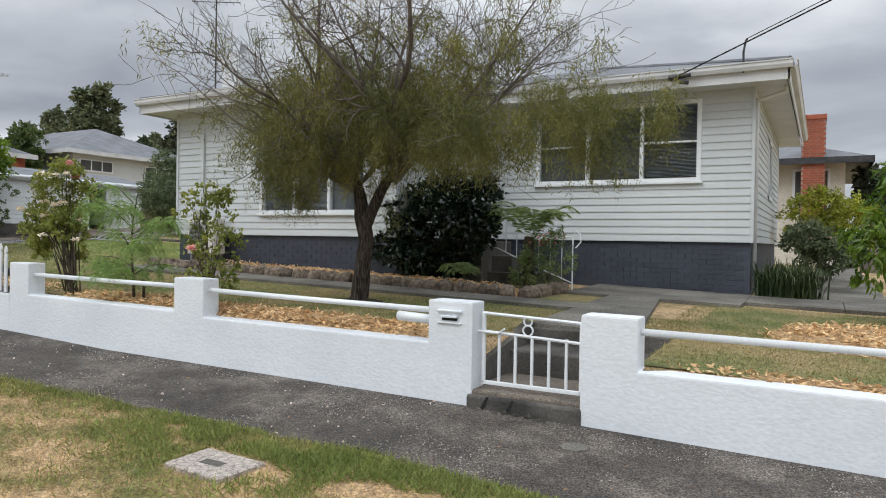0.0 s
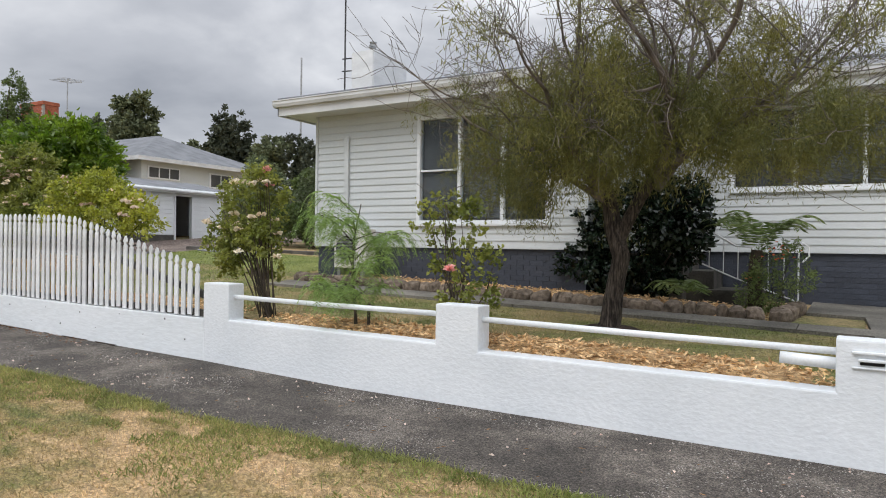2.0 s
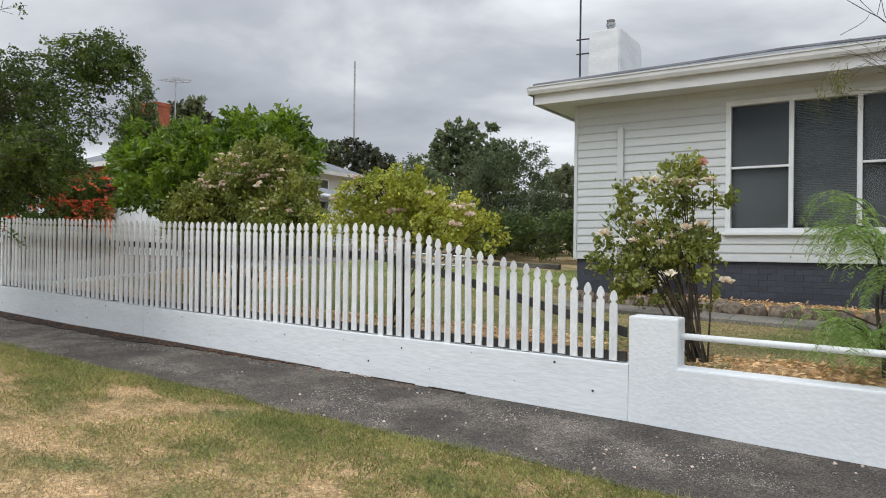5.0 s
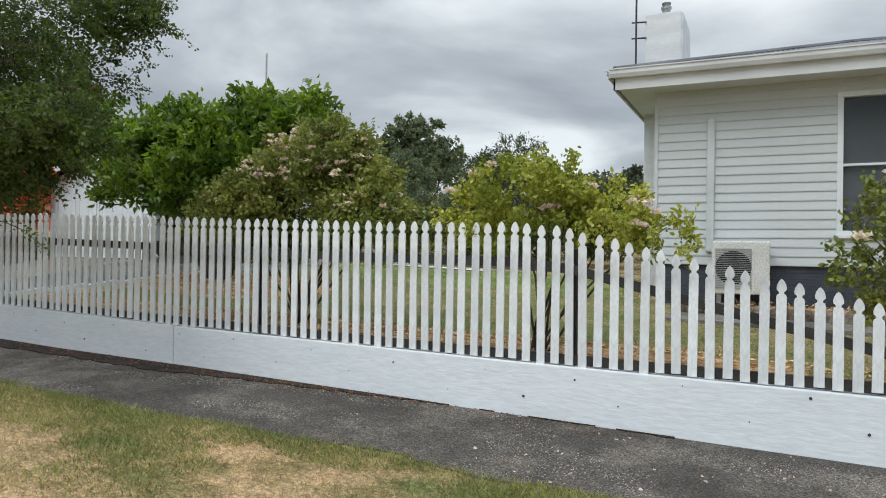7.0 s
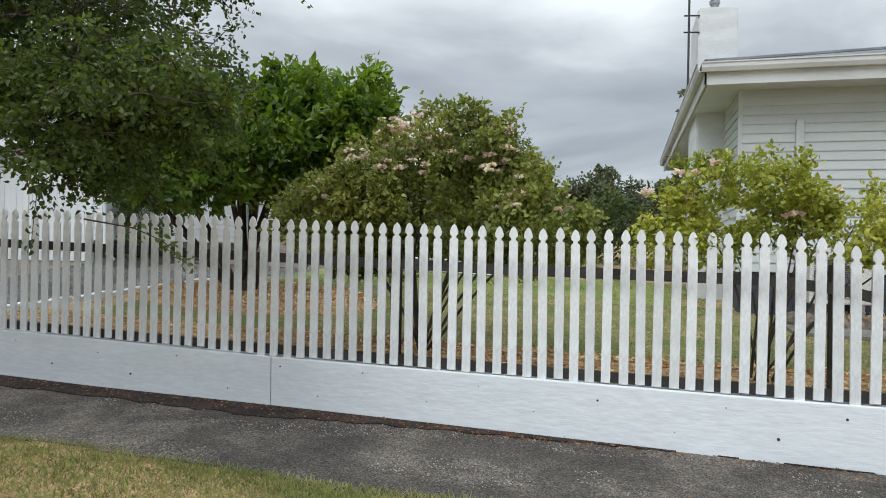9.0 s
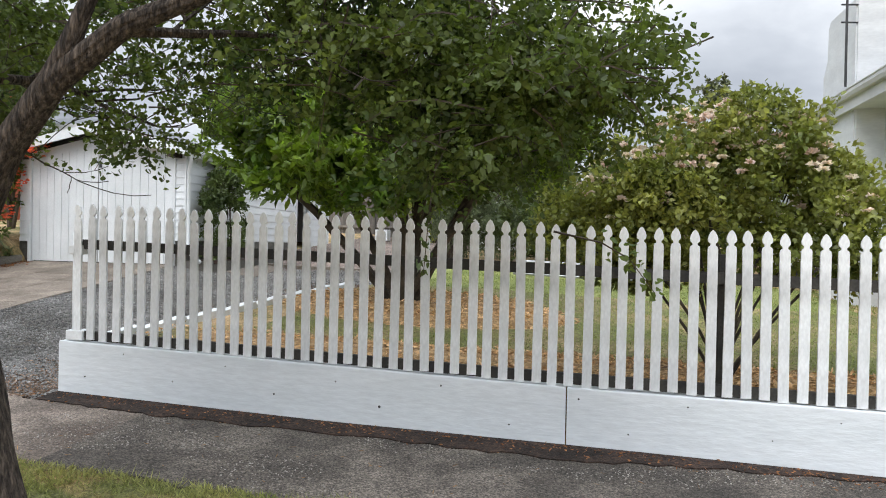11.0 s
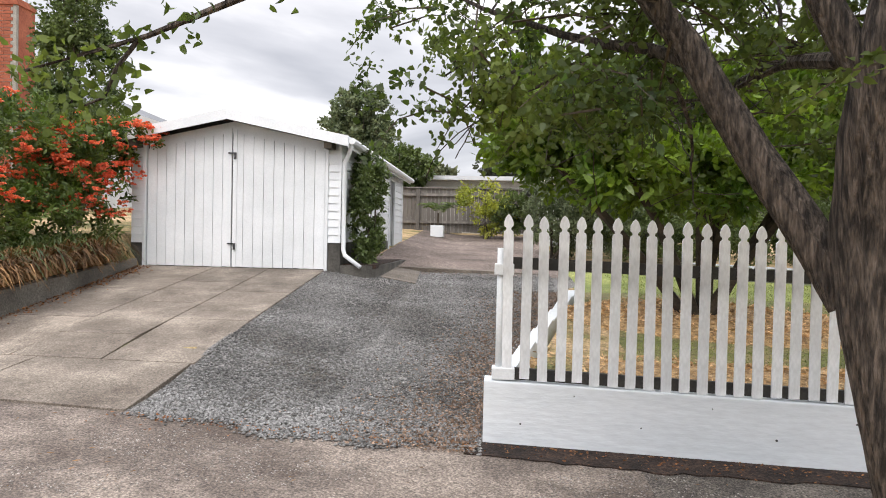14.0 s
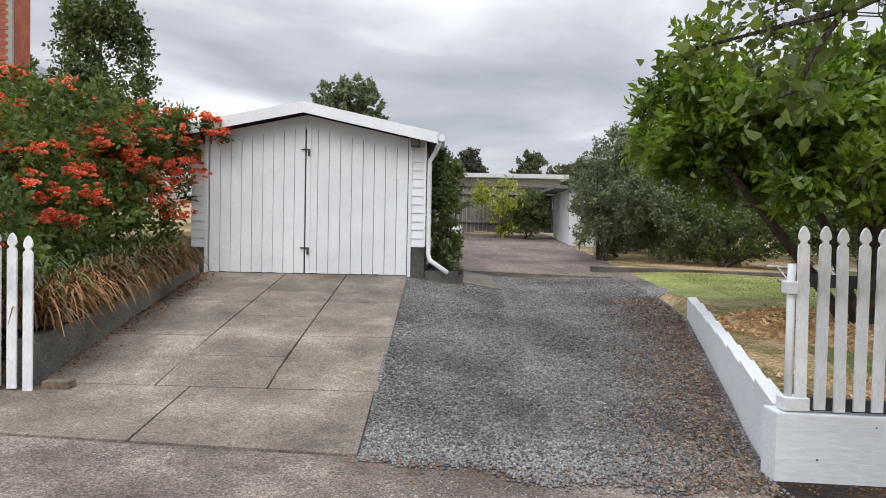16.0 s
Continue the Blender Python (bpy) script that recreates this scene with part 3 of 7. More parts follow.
def garden_gate():
    y = F + 0.13
    t = thing("garden_gate", (-2.2, y, 0.2), "low white-painted metal gate with a number 8", "gate")
    x0, x1 = -2.665, -1.735
    zb = lambda x: 0.245 - 0.01 * (x - x0)
    part("frame", boxes((x0, x0 + 0.03, y, y + 0.03, 0.24, 0.865), (x1 - 0.03, x1, y, y + 0.03, 0.235, 0.83), (x0, x1, y, y + 0.03, 0.225, 0.26), bevel=0.005), M["trim"], t)
    for nm, za, zc in (("top_bar", 0.865, 0.83), ("middle_bar", 0.70, 0.66)):
        part(nm, tube(bmesh.new(), [(x0, y + 0.015, za), (x1, y + 0.015, zc)], 0.015, 6), M["trim"], t)
    me = mesh_from("baluster", boxes((-0.011, 0.011, -0.011, 0.011, 0, 0.44)), M["trim"])
    for k in range(5):
        piece("baluster", me, t, Matrix.Translation((x0 + 0.93 * (k + 1) / 6 + 0.01 - t.location.x, 0, 0)) @ Matrix.Translation((t.location.x, y + 0.015, 0.245)))
    for nm, z, r in (("number_ring", 0.822, 0.038), ("number_ring", 0.742, 0.045)):
        bm = bmesh.new()
        pts = [(-2.23 + r * math.cos(a), y + 0.012, z - 0.008 + r * math.sin(a)) for a in np.linspace(0, 6.2832, 21)]
        part(nm, tube(bm, pts, 0.0085, 6, False), M["trim"], t, "ring of the house number 8")
    part("latch", tube(bmesh.new(), [(-2.72, y, 0.70), (-2.5, y - 0.01, 0.695), (-2.44, y - 0.01, 0.735)], 0.012, 6), M["trim"], t, "bent latch rod")


garden_gate()


def gate_steps():
    # worn concrete step, side cheeks and second riser behind the gate
    bm = boxes((-2.76, -1.69, F + 0.02, F + 0.95, -0.15, 0.19), bevel=0.02)
    structure("gate_step", bm, M["concrete"], "worn cracked concrete step under the gate", "step")
    structure("gate_step_upper", boxes((-2.76, -1.3, F + 0.95, F + 1.6, 0.0, 0.42), bevel=0.02), M["darkconcrete"], "concrete step behind the gate", "step")
    bm = bmesh.new()
    prism(bm, [(F + 0.2, 0.0), (F + 1.62, 0.0), (F + 1.62, 0.64), (F + 0.2, 0.36)], "x", -2.86, -2.74)
    structure("step_cheek", bm, M["darkconcrete"], "dark sloping concrete cheek wall of the steps", "wall")
    structure("step_riser", boxes((-2.74, -1.3, F + 1.5, F + 1.62, 0.2, 0.585), bevel=0.012), M["darkconcrete"], "dark concrete riser", "step")
    structure("kerb_stone", boxes((-2.74, -1.70, F - 0.03, F + 0.04, -0.12, 0.155), bevel=0.025), M["darkconcrete"], "cracked dark concrete threshold", "kerb")


    rng = random.Random(12)
    chip = thing("broken_concrete", (-2.55, F - 0.05, 0.0), "broken pieces of dark concrete under the gate threshold", "rubble")
    for k in range(7):
        bm = bmesh.new()
        bmesh.ops.create_icosphere(bm, subdivisions=1, radius=0.5)
        for v in bm.verts:
            v.co *= rng.uniform(0.7, 1.15)
        bm.transform(Matrix.Translation((-2.68 + 0.11 * k + rng.uniform(-0.02, 0.02), F - 0.055 + rng.uniform(-0.02, 0.01), 0.012 + 0.018 * (k % 2))) @ pose(0, 0, 0, rng.uniform(0, 90), rng.uniform(0, 90), 0) @ Matrix.Diagonal((rng.uniform(0.07, 0.13), 0.08, rng.uniform(0.05, 0.09), 1)))
        part("chunk", bm, M["darkconcrete"], chip)
    for x, w in ((-2.58, 0.03), (-2.34, 0.022)):
        bm = bmesh.new()
        prism(bm, [(x - 0.06, -0.02), (x - 0.06 + w, -0.02), (x + 0.01 + w, 0.07), (x + 0.05 + w * 0.4, 0.15), (x + 0.04, 0.15), (x - 0.01, 0.06)], "y", F - 0.0325, F - 0.02)
        part("crack", bm, M["black"], chip, "dark open crack")


gate_steps()


# ---- picket fence ----
def tip_z(x):
    return float(np.interp(x, (-21.45, -19.6, -17.7, -14.9, -12.8, -12.45, -11.95, -11.4, -10.7, -10.2, -9.9),
                           (2.185, 2.135, 2.085, 2.005, 1.975, 1.935, 1.82, 1.675, 1.525, 1.395, 1.315)))


def picket_mesh(h):
    w, r = 0.0365, []
    prof = [(w, 0.0), (w, h - 0.145), (w - 0.004, h - 0.125), (0.018, h - 0.115), (0.019, h - 0.100), (0.034, h - 0.086), (0.0355, h - 0.065), (0.029, h - 0.040), (0.016, h - 0.014), (0.0, h)]
    ring = prof + [(-a, b) for a, b in prof[-2::-1]]
    return mesh_from("picket", prism(bmesh.new(), ring, "y", -0.0095, 0.0095), M["picket"])


def picket_fence():
    y = F + 0.03
    t = thing("picket_fence", (-15.6, y, 0.8), "white weathered timber picket fence with shaped pointed tops", "fence")
    rng = random.Random(4)
    shared = {}
    x = -21.406
    while x < -9.9:
        zb = wall_top(x) + 0.012
        h = round((tip_z(x) - zb) / 0.02) * 0.02
        me = shared.setdefault(h, None) or picket_mesh(h)
        shared[h] = me
        piece("picket", me, t, Matrix.Translation((x + rng.uniform(-0.006, 0.006), y + rng.uniform(-0.003, 0.003), zb + tip_z(x) - zb - h + rng.uniform(-0.008, 0.008))) @ pose(0, 0, 0, 0, rng.uniform(-0.6, 0.6), rng.uniform(-2, 2)))
        x += 0.1286
    for nm, f in (("bottom_rail", lambda x: wall_top(x) + 0.055), ("top_rail", lambda x: tip_z(x) - 0.36)):
        bm = bmesh.new()
        xs = [-21.45, -19.6, -17.7, -15, -12.9, -12.4, -11.9, -11, -10.3, -9.85]
        prism(bm, [(x, f(x) - 0.043) for x in xs] + [(x, f(x) + 0.043) for x in xs[::-1]], "y", y + 0.012, y + 0.055)
        part(nm, bm, M["rail_dark"], t, "dark bare timber rail")
    me = mesh_from("post", boxes((-0.045, 0.045, 0, 0.07, 0, 1.1), bevel=0.006), M["rail_dark"])
    for px in (-15.9, -12.4):
        piece("post", me, t, Matrix.Translation((px, y + 0.056, tip_z(px) - 1.28 if px < -12 else tip_z(px) - 1.2)))


picket_fence()


def end_post():
    x, y = -21.47, F + 0.07
    t = thing("gate_hinge_post", (x, y, 0.95), "white-painted steel hinge post with brackets at the drive", "post")
    part("post_pipe", tube(bmesh.new(), [(x, y, 0.93), (x, y, 1.93)], 0.026, 12), M["trim"], t, smooth=True)
    part("bracket", boxes((x - 0.045, x + 0.10, y - 0.05, y + 0.05, 1.73, 1.815), bevel=0.008), M["trim"], t)
    part("bracket", boxes((x - 0.05, x + 0.12, y - 0.06, y + 0.06, 0.955, 1.045), bevel=0.008), M["trim"], t)


end_post()


def bolts():
    rng = random.Random(9)
    t = thing("wall_bolts", (-15, F, 0.6), "small dark bolt heads in the white wall", "bolts")
    me = mesh_from("bolt", tube(bmesh.new(), [(0, -0.006, 0), (0, 0.004, 0)], [0.009, 0.011], 8), M["darkmetal"])
    x, k = -21.3, 0
    while x < -9.95:
        z = wall_top(x) - (0.10 if k % 2 else 0.30) + rng.uniform(-0.04, 0.04)
        s = rng.uniform(0.5, 1.25)
        piece("bolt", me, t, Matrix.Translation((x, F, z)) @ Matrix.Diagonal((s, 1, s, 1)))
        x += rng.uniform(0.35, 0.62)
        k += 1


bolts()


def low_drive_wall():
    bm = bmesh.new()
    ys = np.linspace(5.7, 10.15, 9)
    ring = []
    for i, y in enumerate(ys):
        z = 0.955 + (1.29 - 0.955) * (y - 5.7) / 4.45
        ring += [(y, z + 0.02), (y, z - 0.015)] if 0 < i < 8 else [(y, z)]
    ring += [(y, drive(-21.3, y) - 0.2) for y in ys[::-1]]
    prism(bm, ring, "x", -0.06, 0.06)
    for v in bm.verts:
        v.co.x += drive_edge(v.co.y) + 0.02
    structure("drive_wall", bm, M["wallpaint"], "low white-painted stepped wall along the gravel drive", "wall")


low_drive_wall()


# ---- house ----
EXPOSE = 0.1315
Z0, Z1 = 1.565, 4.16         # foot of the boards, soffit


def spans(a, b, z, holes):
    """[a, b] less the openings that this height meets."""
    out = [(a, b)]
    for h0, h1, hz0, hz1 in holes:
        if hz0 < z < hz1:
            nxt = []
            for p, q in out:
                if h1 <= p or h0 >= q:
                    nxt.append((p, q))
                else:
                    nxt += [s for s in ((p, h0), (h1, q)) if s[1] - s[0] > 0.01]
            out = nxt
    return out


def clad(parent, axis, a, b, at, outward, z0, z1, holes=(), material=None, expose=EXPOSE):
    """Lapped weatherboards on a wall; each board is a part."""
    cache = {}
    z = z0
    while z < z1 - 0.02:
        h = min(expose, z1 - z)
        for p, q in spans(a, b, z + h / 2, holes):
            key = (round(q - p, 3), round(h, 3))
            if key not in cache:
                L = q - p
                ring = [(0, -0.004), (-0.026, -0.004), (-0.027, 0.012), (-0.010, h + 0.002), (0, h + 0.002)]
                cache[key] = mesh_from("weatherboard", prism(bmesh.new(), ring, "x", 0, L), material or M["board"])
            if axis == "x":
                m = Matrix.Translation((p, at, z)) if outward < 0 else Matrix.Translation((q, at, z)) @ pose(0, 0, 0, 0, 0, 180)
            else:
                m = Matrix.Translation((at, p, z)) @ pose(0, 0, 0, 0, 0, 90) if outward > 0 else Matrix.Translation((at, q, z)) @ pose(0, 0, 0, 0, 0, -90)
            piece("weatherboard", cache[key], parent, m)
        z += expose


def core(name, x0, x1, y0, y1, z0, z1, holes, label):
    """Front wall core with openings, and the other three walls."""
    bm = bmesh.new()
    xs = sorted({x0, x1, *[h[0] for h in holes], *[h[1] for h in holes]})
    zs = sorted({z0, z1, *[h[2] for h in holes], *[h[3] for h in holes]})
    for a, b in zip(xs, xs[1:]):
        for c, d in zip(zs, zs[1:]):
            if not any(h[0] <= a and b <= h[1] and h[2] <= c and d <= h[3] for h in holes):
                box(bm, a, b, y0, y0 + 0.12, c, d)
    box(bm, x0, x0 + 0.12, y0 + 0.12, y1, z0, z1)
    box(bm, x1 - 0.12, x1, y0 + 0.12, y1, z0, z1)
    box(bm, x0, x1, y1, y1 + 0.12, z0, z1)
    return structure(name, bm, M["board"], label, "wall")


WL = (-9.98, -7.36, 2.00, 3.97)
WR = (-4.90, -1.87, 2.62, 4.04)
XL0, XL1, YL = -12.37, -6.75, 10.49
XR1, YR, YB = -1.06, 12.65, 20.0
wl = core("wall_left_wing", XL0, XL1, YL, YB, Z0, Z1 + 0.05, [WL], "pale grey weatherboard house wall")
wr = core("wall_right_wing", XL1, XR1, YR, YB, Z0, Z1 + 0.05, [WR], "pale grey weatherboard house wall")
clad(wl, "x", XL0, XL1, YL, -1, Z0, Z1, [WL])
clad(wr, "x", XL1 + 0.03, XR1, YR, -1, Z0, Z1, [WR])
clad(wl, "y", YL, YB, XL0, -1, Z0, Z1)
clad(wl, "y", YL, YR, XL1, 1, Z0, Z1)
WS = (16.1, 17.0, 2.5, 3.75)
clad(wr, "y", YR, YB, XR1, 1, Z0, Z1, [WS])
for x, y in ((XL0 - 0.015, YL - 0.015), (XR1 + 0.015, YR - 0.015), (XL1 + 0.015, YL - 0.015)):
    structure("corner_trim", boxes((x - 0.028, x + 0.028, y - 0.028, y + 0.028, Z0 - 0.01, Z1), bevel=0.004), M["board"], "pale grey corner stop", "trim")


def plinth(name, x0, x1, y, z0, side=None):
    bm = boxes((x0, x1, y + 0.04, y + 0.25, 0.2, Z0))
    ob = structure(name, bm, M["plinth"], "charcoal-painted brick plinth", "wall")
    me = mesh_from("brick", boxes((-0.114, 0.114, -0.003, 0.03, 0, 0.080), bevel=0.0), M["plinth"])
    z, row = z0, 0
    while z < Z0 - 0.08:
        x = x0 + 0.12 + (0.12 if row % 2 else 0)
        while x < x1 - 0.1:
            piece("brick", me, ob, Matrix.Translation((x, y + 0.034 + random.uniform(-0.002, 0.002), z)))
            x += 0.238
        z += 0.0865
        row += 1
    return ob


plinth("plinth_right", XL1, XR1 + 0.0, YR, 0.66)
plinth("plinth_left", XL0, XL1, YL, 0.86)
structure("plinth_side_left", boxes((XL0 + 0.04, XL0 + 0.2, YL + 0.25, YB, 0.2, Z0)), M["plinth"], "charcoal-painted plinth", "wall")
structure("plinth_side_right", boxes((XR1 - 0.2, XR1 - 0.04, YR + 0.25, YB, 0.2, Z0)), M["plinth"], "charcoal-painted plinth", "wall")
structure("plinth_step", boxes((XL1 - 0.2, XL1 - 0.04, YL + 0.25, YR + 0.04, 0.2, Z0)), M["plinth"], "charcoal-painted plinth", "wall")
structure("house_floor", boxes((XL0 + 0.1, XR1 - 0.1, YR + 0.2, YB, Z0 - 0.05, Z0 + 0.05), (XL0 + 0.1, XL1 - 0.1, YL + 0.2, YR + 0.2, Z0 - 0.05, Z0 + 0.05)), M["barkdark"], "dark timber floor", "floor")
structure("house_back_wall", boxes((XL0 + 0.1, XR1 - 0.1, 16.0, 16.1, Z0, Z1)), M["cream"], "plain cream inner wall", "wall")


def window(name, spec, y, panes, bars, blinds):
    x0, x1, z0, z1 = spec
    t = tagged(new(name), "white timber window with three lights, dark behind", "window", kind="structure")
    t.location = ((x0 + x1) / 2, y, z0)
    fw = 0.075
    part("window_frame", boxes((x0, x1, y - 0.045, y + 0.10, z1 - fw, z1), (x0, x1, y - 0.045, y + 0.10, z0, z0 + fw * 0.8),
                               (x0, x0 + fw, y - 0.043, y + 0.10, z0 + fw * 0.8, z1 - fw), (x1 - fw, x1, y - 0.043, y + 0.10, z0 + fw * 0.8, z1 - fw), bevel=0.006), M["trim"], t)
    part("window_sill", boxes((x0 - 0.03, x1 + 0.03, y - 0.085, y + 0.02, z0 - 0.045, z0 + 0.002), bevel=0.006), M["trim"], t)
    xs = [x0 + fw, *panes, x1 - fw]
    for m in panes:
        part("mullion", boxes((m - 0.032, m + 0.032, y - 0.035, y + 0.09, z0 + fw * 0.8, z1 - fw), bevel=0.005), M["trim"], t)
    for k, (a, b) in enumerate(zip(xs, xs[1:])):
        a, b = a + (0.032 if k else 0), b - (0.032 if k < len(xs) - 2 else 0)
        ob = part("pane", boxes((a, b, y + 0.03, y + 0.036, z0 + fw * 0.8, z1 - fw)), M["glass"], t)
        ob.visible_shadow = False
        if bars[k]:
            z = z0 + (z1 - z0) * bars[k]
            part("glazing_bar", boxes((a, b, y - 0.02, y + 0.05, z - 0.016, z + 0.016), bevel=0.003), M["trim"], t)
        if blinds[k]:
            bm = bmesh.new()
            z = z0 + 0.1
            while z < z1 - 0.1:
                prism(bm, [(y + 0.075, z), (y + 0.094, z + 0.017), (y + 0.095, z + 0.015), (y + 0.076, z - 0.002)], "x", a + 0.01, b - 0.01)
                z += 0.024
            part("venetian_blind", bm, M["blind"], t, "closed dark grey venetian blind")
        else:
            part("fly_screen", boxes((a, b, y + 0.07, y + 0.074, z0 + fw * 0.8, z1 - fw)), M["screen"], t, "grey fly screen")
    return t


window("window_1", WL, YL, (-9.09, -8.24), (0.49, 0, 0.49), (0, 1, 0))
window("window_2", WR, YR, (-3.885, -2.89), (0.49, 0, 0.49), (0, 1, 1))


def side_window():
    y0, y1, z0, z1 = WS
    t = tagged(new("window_3"), "white framed side window", "window", kind="structure")
    t.location = (XR1, (y0 + y1) / 2, z0)
    x = XR1
    part("window_frame", boxes((x - 0.05, x + 0.05, y0, y0 + 0.07, z0, z1), (x - 0.05, x + 0.05, y1 - 0.07, y1, z0, z1), (x - 0.05, x + 0.05, y0, y1, z1 - 0.07, z1 + 0.002), (x - 0.05, x + 0.06, y0, y1, z0 - 0.002, z0 + 0.07)), M["trim"], t)
    part("pane", boxes((x + 0.004, x + 0.012, y0 + 0.07, y1 - 0.07, z0 + 0.07, z1 - 0.07)), M["screen"], t, "dark window pane")


side_window()

# ceiling, soffits, fascia and gutter
EX0, EX1, EYL, EYR, EYB = -12.93, -0.50, 9.90, 12.06, 20.6
ZE = 4.42
structure("ceiling", boxes((XL0, XR1, YR + 0.12, YB, Z1 + 0.06, Z1 + 0.08), (XL0, XL1, YL + 0.12, YR + 0.1, Z1 + 0.06, Z1 + 0.08)), M["trim"], "plain white ceiling", "ceiling")
structure("soffit", boxes((EX0 + 0.05, -6.2, EYL + 0.05, YL + 0.02, Z1, Z1 + 0.02), (EX0 + 0.05, XL0 + 0.02, YL + 0.02, EYB, Z1, Z1 + 0.02),
                          (-6.2, EX1 - 0.05, EYR + 0.05, YR + 0.02, Z1, Z1 + 0.02), (XR1 - 0.02, EX1 - 0.05, YR + 0.02, EYB, Z1, Z1 + 0.02), (XL1 - 0.02, -6.2, YL + 0.02, YR, Z1, Z1 + 0.02)), M["fascia"], "painted eave soffit lining", "soffit")


def eave_run(name, axis, a, b, at, out):
    """Fascia board with a quad gutter hung on it, along an edge."""
    s = out
    f = [(at, Z1 - 0.03), (at - s * 0.025, Z1 - 0.03), (at - s * 0.025, ZE - 0.02), (at, ZE - 0.02)]
    g = [(at + s * 0.002, ZE - 0.125), (at + s * 0.075, ZE - 0.125), (at + s * 0.10, ZE - 0.07), (at + s * 0.10, ZE - 0.012), (at + s * 0.115, ZE - 0.012), (at + s * 0.115, ZE + 0.005), (at + s * 0.09, ZE + 0.005), (at + s * 0.09, ZE - 0.06), (at + s * 0.07, ZE - 0.11), (at + s * 0.002, ZE - 0.11)]
    ob = structure(name, prism(bmesh.new(), f, axis, a, b), M["fascia"], "pale painted fascia board", "fascia")
    part("gutter", prism(bmesh.new(), g, axis, a - 0.05, b + 0.05), M["fascia"], ob, "pale metal quad gutter")


eave_run("fascia_front_left", "x", EX0, -6.2, EYL, -1)
eave_run("fascia_front_right", "x", -6.1, EX1, EYR, -1)
eave_run("fascia_left", "y", EYL, EYB, EX0, -1)
eave_run("fascia_right", "y", EYR, EYB, EX1, 1)
eave_run("fascia_inner", "y", EYL, EYR, -6.15, 1)


def hip_plane(bm, p, along, inward, length, depth, pitch, cut0=True, cut1=True, z=ZE):
    """One corrugated hip plane: eave from p along a direction."""
    step = 0.038
    n = int(length / step)
    prev = None
    for i in range(n + 1):
        u = length * i / n
        d = min(depth, u if cut0 else depth, length - u if cut1 else depth)
        wv = 0.009 * (1 if i % 2 else -1)
        a = Vector(p) + Vector(along) * u + Vector((0, 0, wv + 0.01)) - Vector(inward) * 0.05
        b = Vector(p) + Vector(along) * u + Vector(inward) * d + Vector((0, 0, wv + 0.01 + d * pitch))
        cur = (bm.verts.new(a), bm.verts.new(b))
        if prev:
            bm.faces.new((prev[0], cur[0], cur[1], prev[1]))
        prev = cur


def hip_roof(name, x0, x1, y0, y1, pitch):
    bm = bmesh.new()
    w, d = x1 - x0, y1 - y0
    h = min(w, d) / 2
    hip_plane(bm, (x0, y0, ZE), (1, 0, 0), (0, 1, 0), w, h, pitch)
    hip_plane(bm, (x1, y0, ZE), (0, 1, 0), (-1, 0, 0), d, h, pitch)
    hip_plane(bm, (x1, y1, ZE), (-1, 0, 0), (0, -1, 0), w, h, pitch)
    hip_plane(bm, (x0, y1, ZE), (0, -1, 0), (1, 0, 0), d, h, pitch)
    ob = structure(name, bm, M["roof"], "low-pitched grey corrugated iron hip roof", "roof")
    cap = bmesh.new()
    for sx, sy, ax, ay in ((x0, y0, 1, 1), (x1, y0, -1, 1)):
        tube(cap, [(sx, sy, ZE + 0.02), (sx + ax * h, sy + ay * h, ZE + 0.02 + h * pitch)], 0.045, 8)
    part("ridge_cap", cap, M["roof"], ob, "grey ridge capping")


hip_roof("roof_main", EX0, EX1, EYR, EYB, 0.29)
hip_roof("roof_left", EX0 + 0.01, -6.15, EYL, EYB - 0.02, 0.285)


def chimney():
    t = thing("chimney", (-12.55, 12.7, 0.8), "white-painted brick chimney on the house side wall", "chimney")
    bm = bmesh.new()
    prism(bm, [(12.08, 0.7), (13.62, 0.7), (13.62, 5.0), (13.42, 5.25), (13.40, 5.80), (13.28, 5.93), (12.08, 5.93)], "x", -12.83, -12.20)
    bmesh.ops.bevel(bm, geom=bm.edges[:], offset=0.025, segments=2, affect="EDGES")
    part("flue_body", bm, M["whitebrick"], t)
    part("flue", tube(bmesh.new(), [(-12.53, 12.5, 5.9), (-12.53, 12.5, 6.1), (-12.53, 12.5, 6.11), (-12.53, 12.5, 6.16), (-12.53, 12.5, 6.17), (-12.53, 12.5, 6.22)], [0.07, 0.07, 0.09, 0.09, 0.06, 0.085], 12), M["metal"], t, "round metal flue cap")


def aerial(x, y, z0, z1, name="aerial_mast"):
    t = thing(name, (x, y, z0), "thin dark aerial mast with brackets on the chimney", "aerial")
    part("mast", tube(bmesh.new(), [(x, y, z0), (x, y, z1)], 0.019, 6), M["darkmetal"], t)
    for z in (5.62, 5.9):
        part("bracket", tube(bmesh.new(), [(x - 0.08, y, z - 0.1), (x + 0.22, y + 0.05, z - 0.1)], 0.014, 6), M["darkmetal"], t)
    part("boom", tube(bmesh.new(), [(x - 0.5, y - 0.3, z1 - 0.15), (x + 0.5, y + 0.3, z1 - 0.15)], 0.01, 5), M["darkmetal"], t)
    me = mesh_from("element", tube(bmesh.new(), [(-0.25, 0, 0), (0.25, 0, 0)], 0.006, 4), M["darkmetal"])
    for k in range(7):
        u = -0.45 + 0.15 * k
        piece("element", me, t, Matrix.Translation((x + u, y + u * 0.6, z1 - 0.13)) @ pose(0, 0, 0, 0, 0, 120))


chimney()
aerial(-12.98, 12.05, 4.5, 7.35)


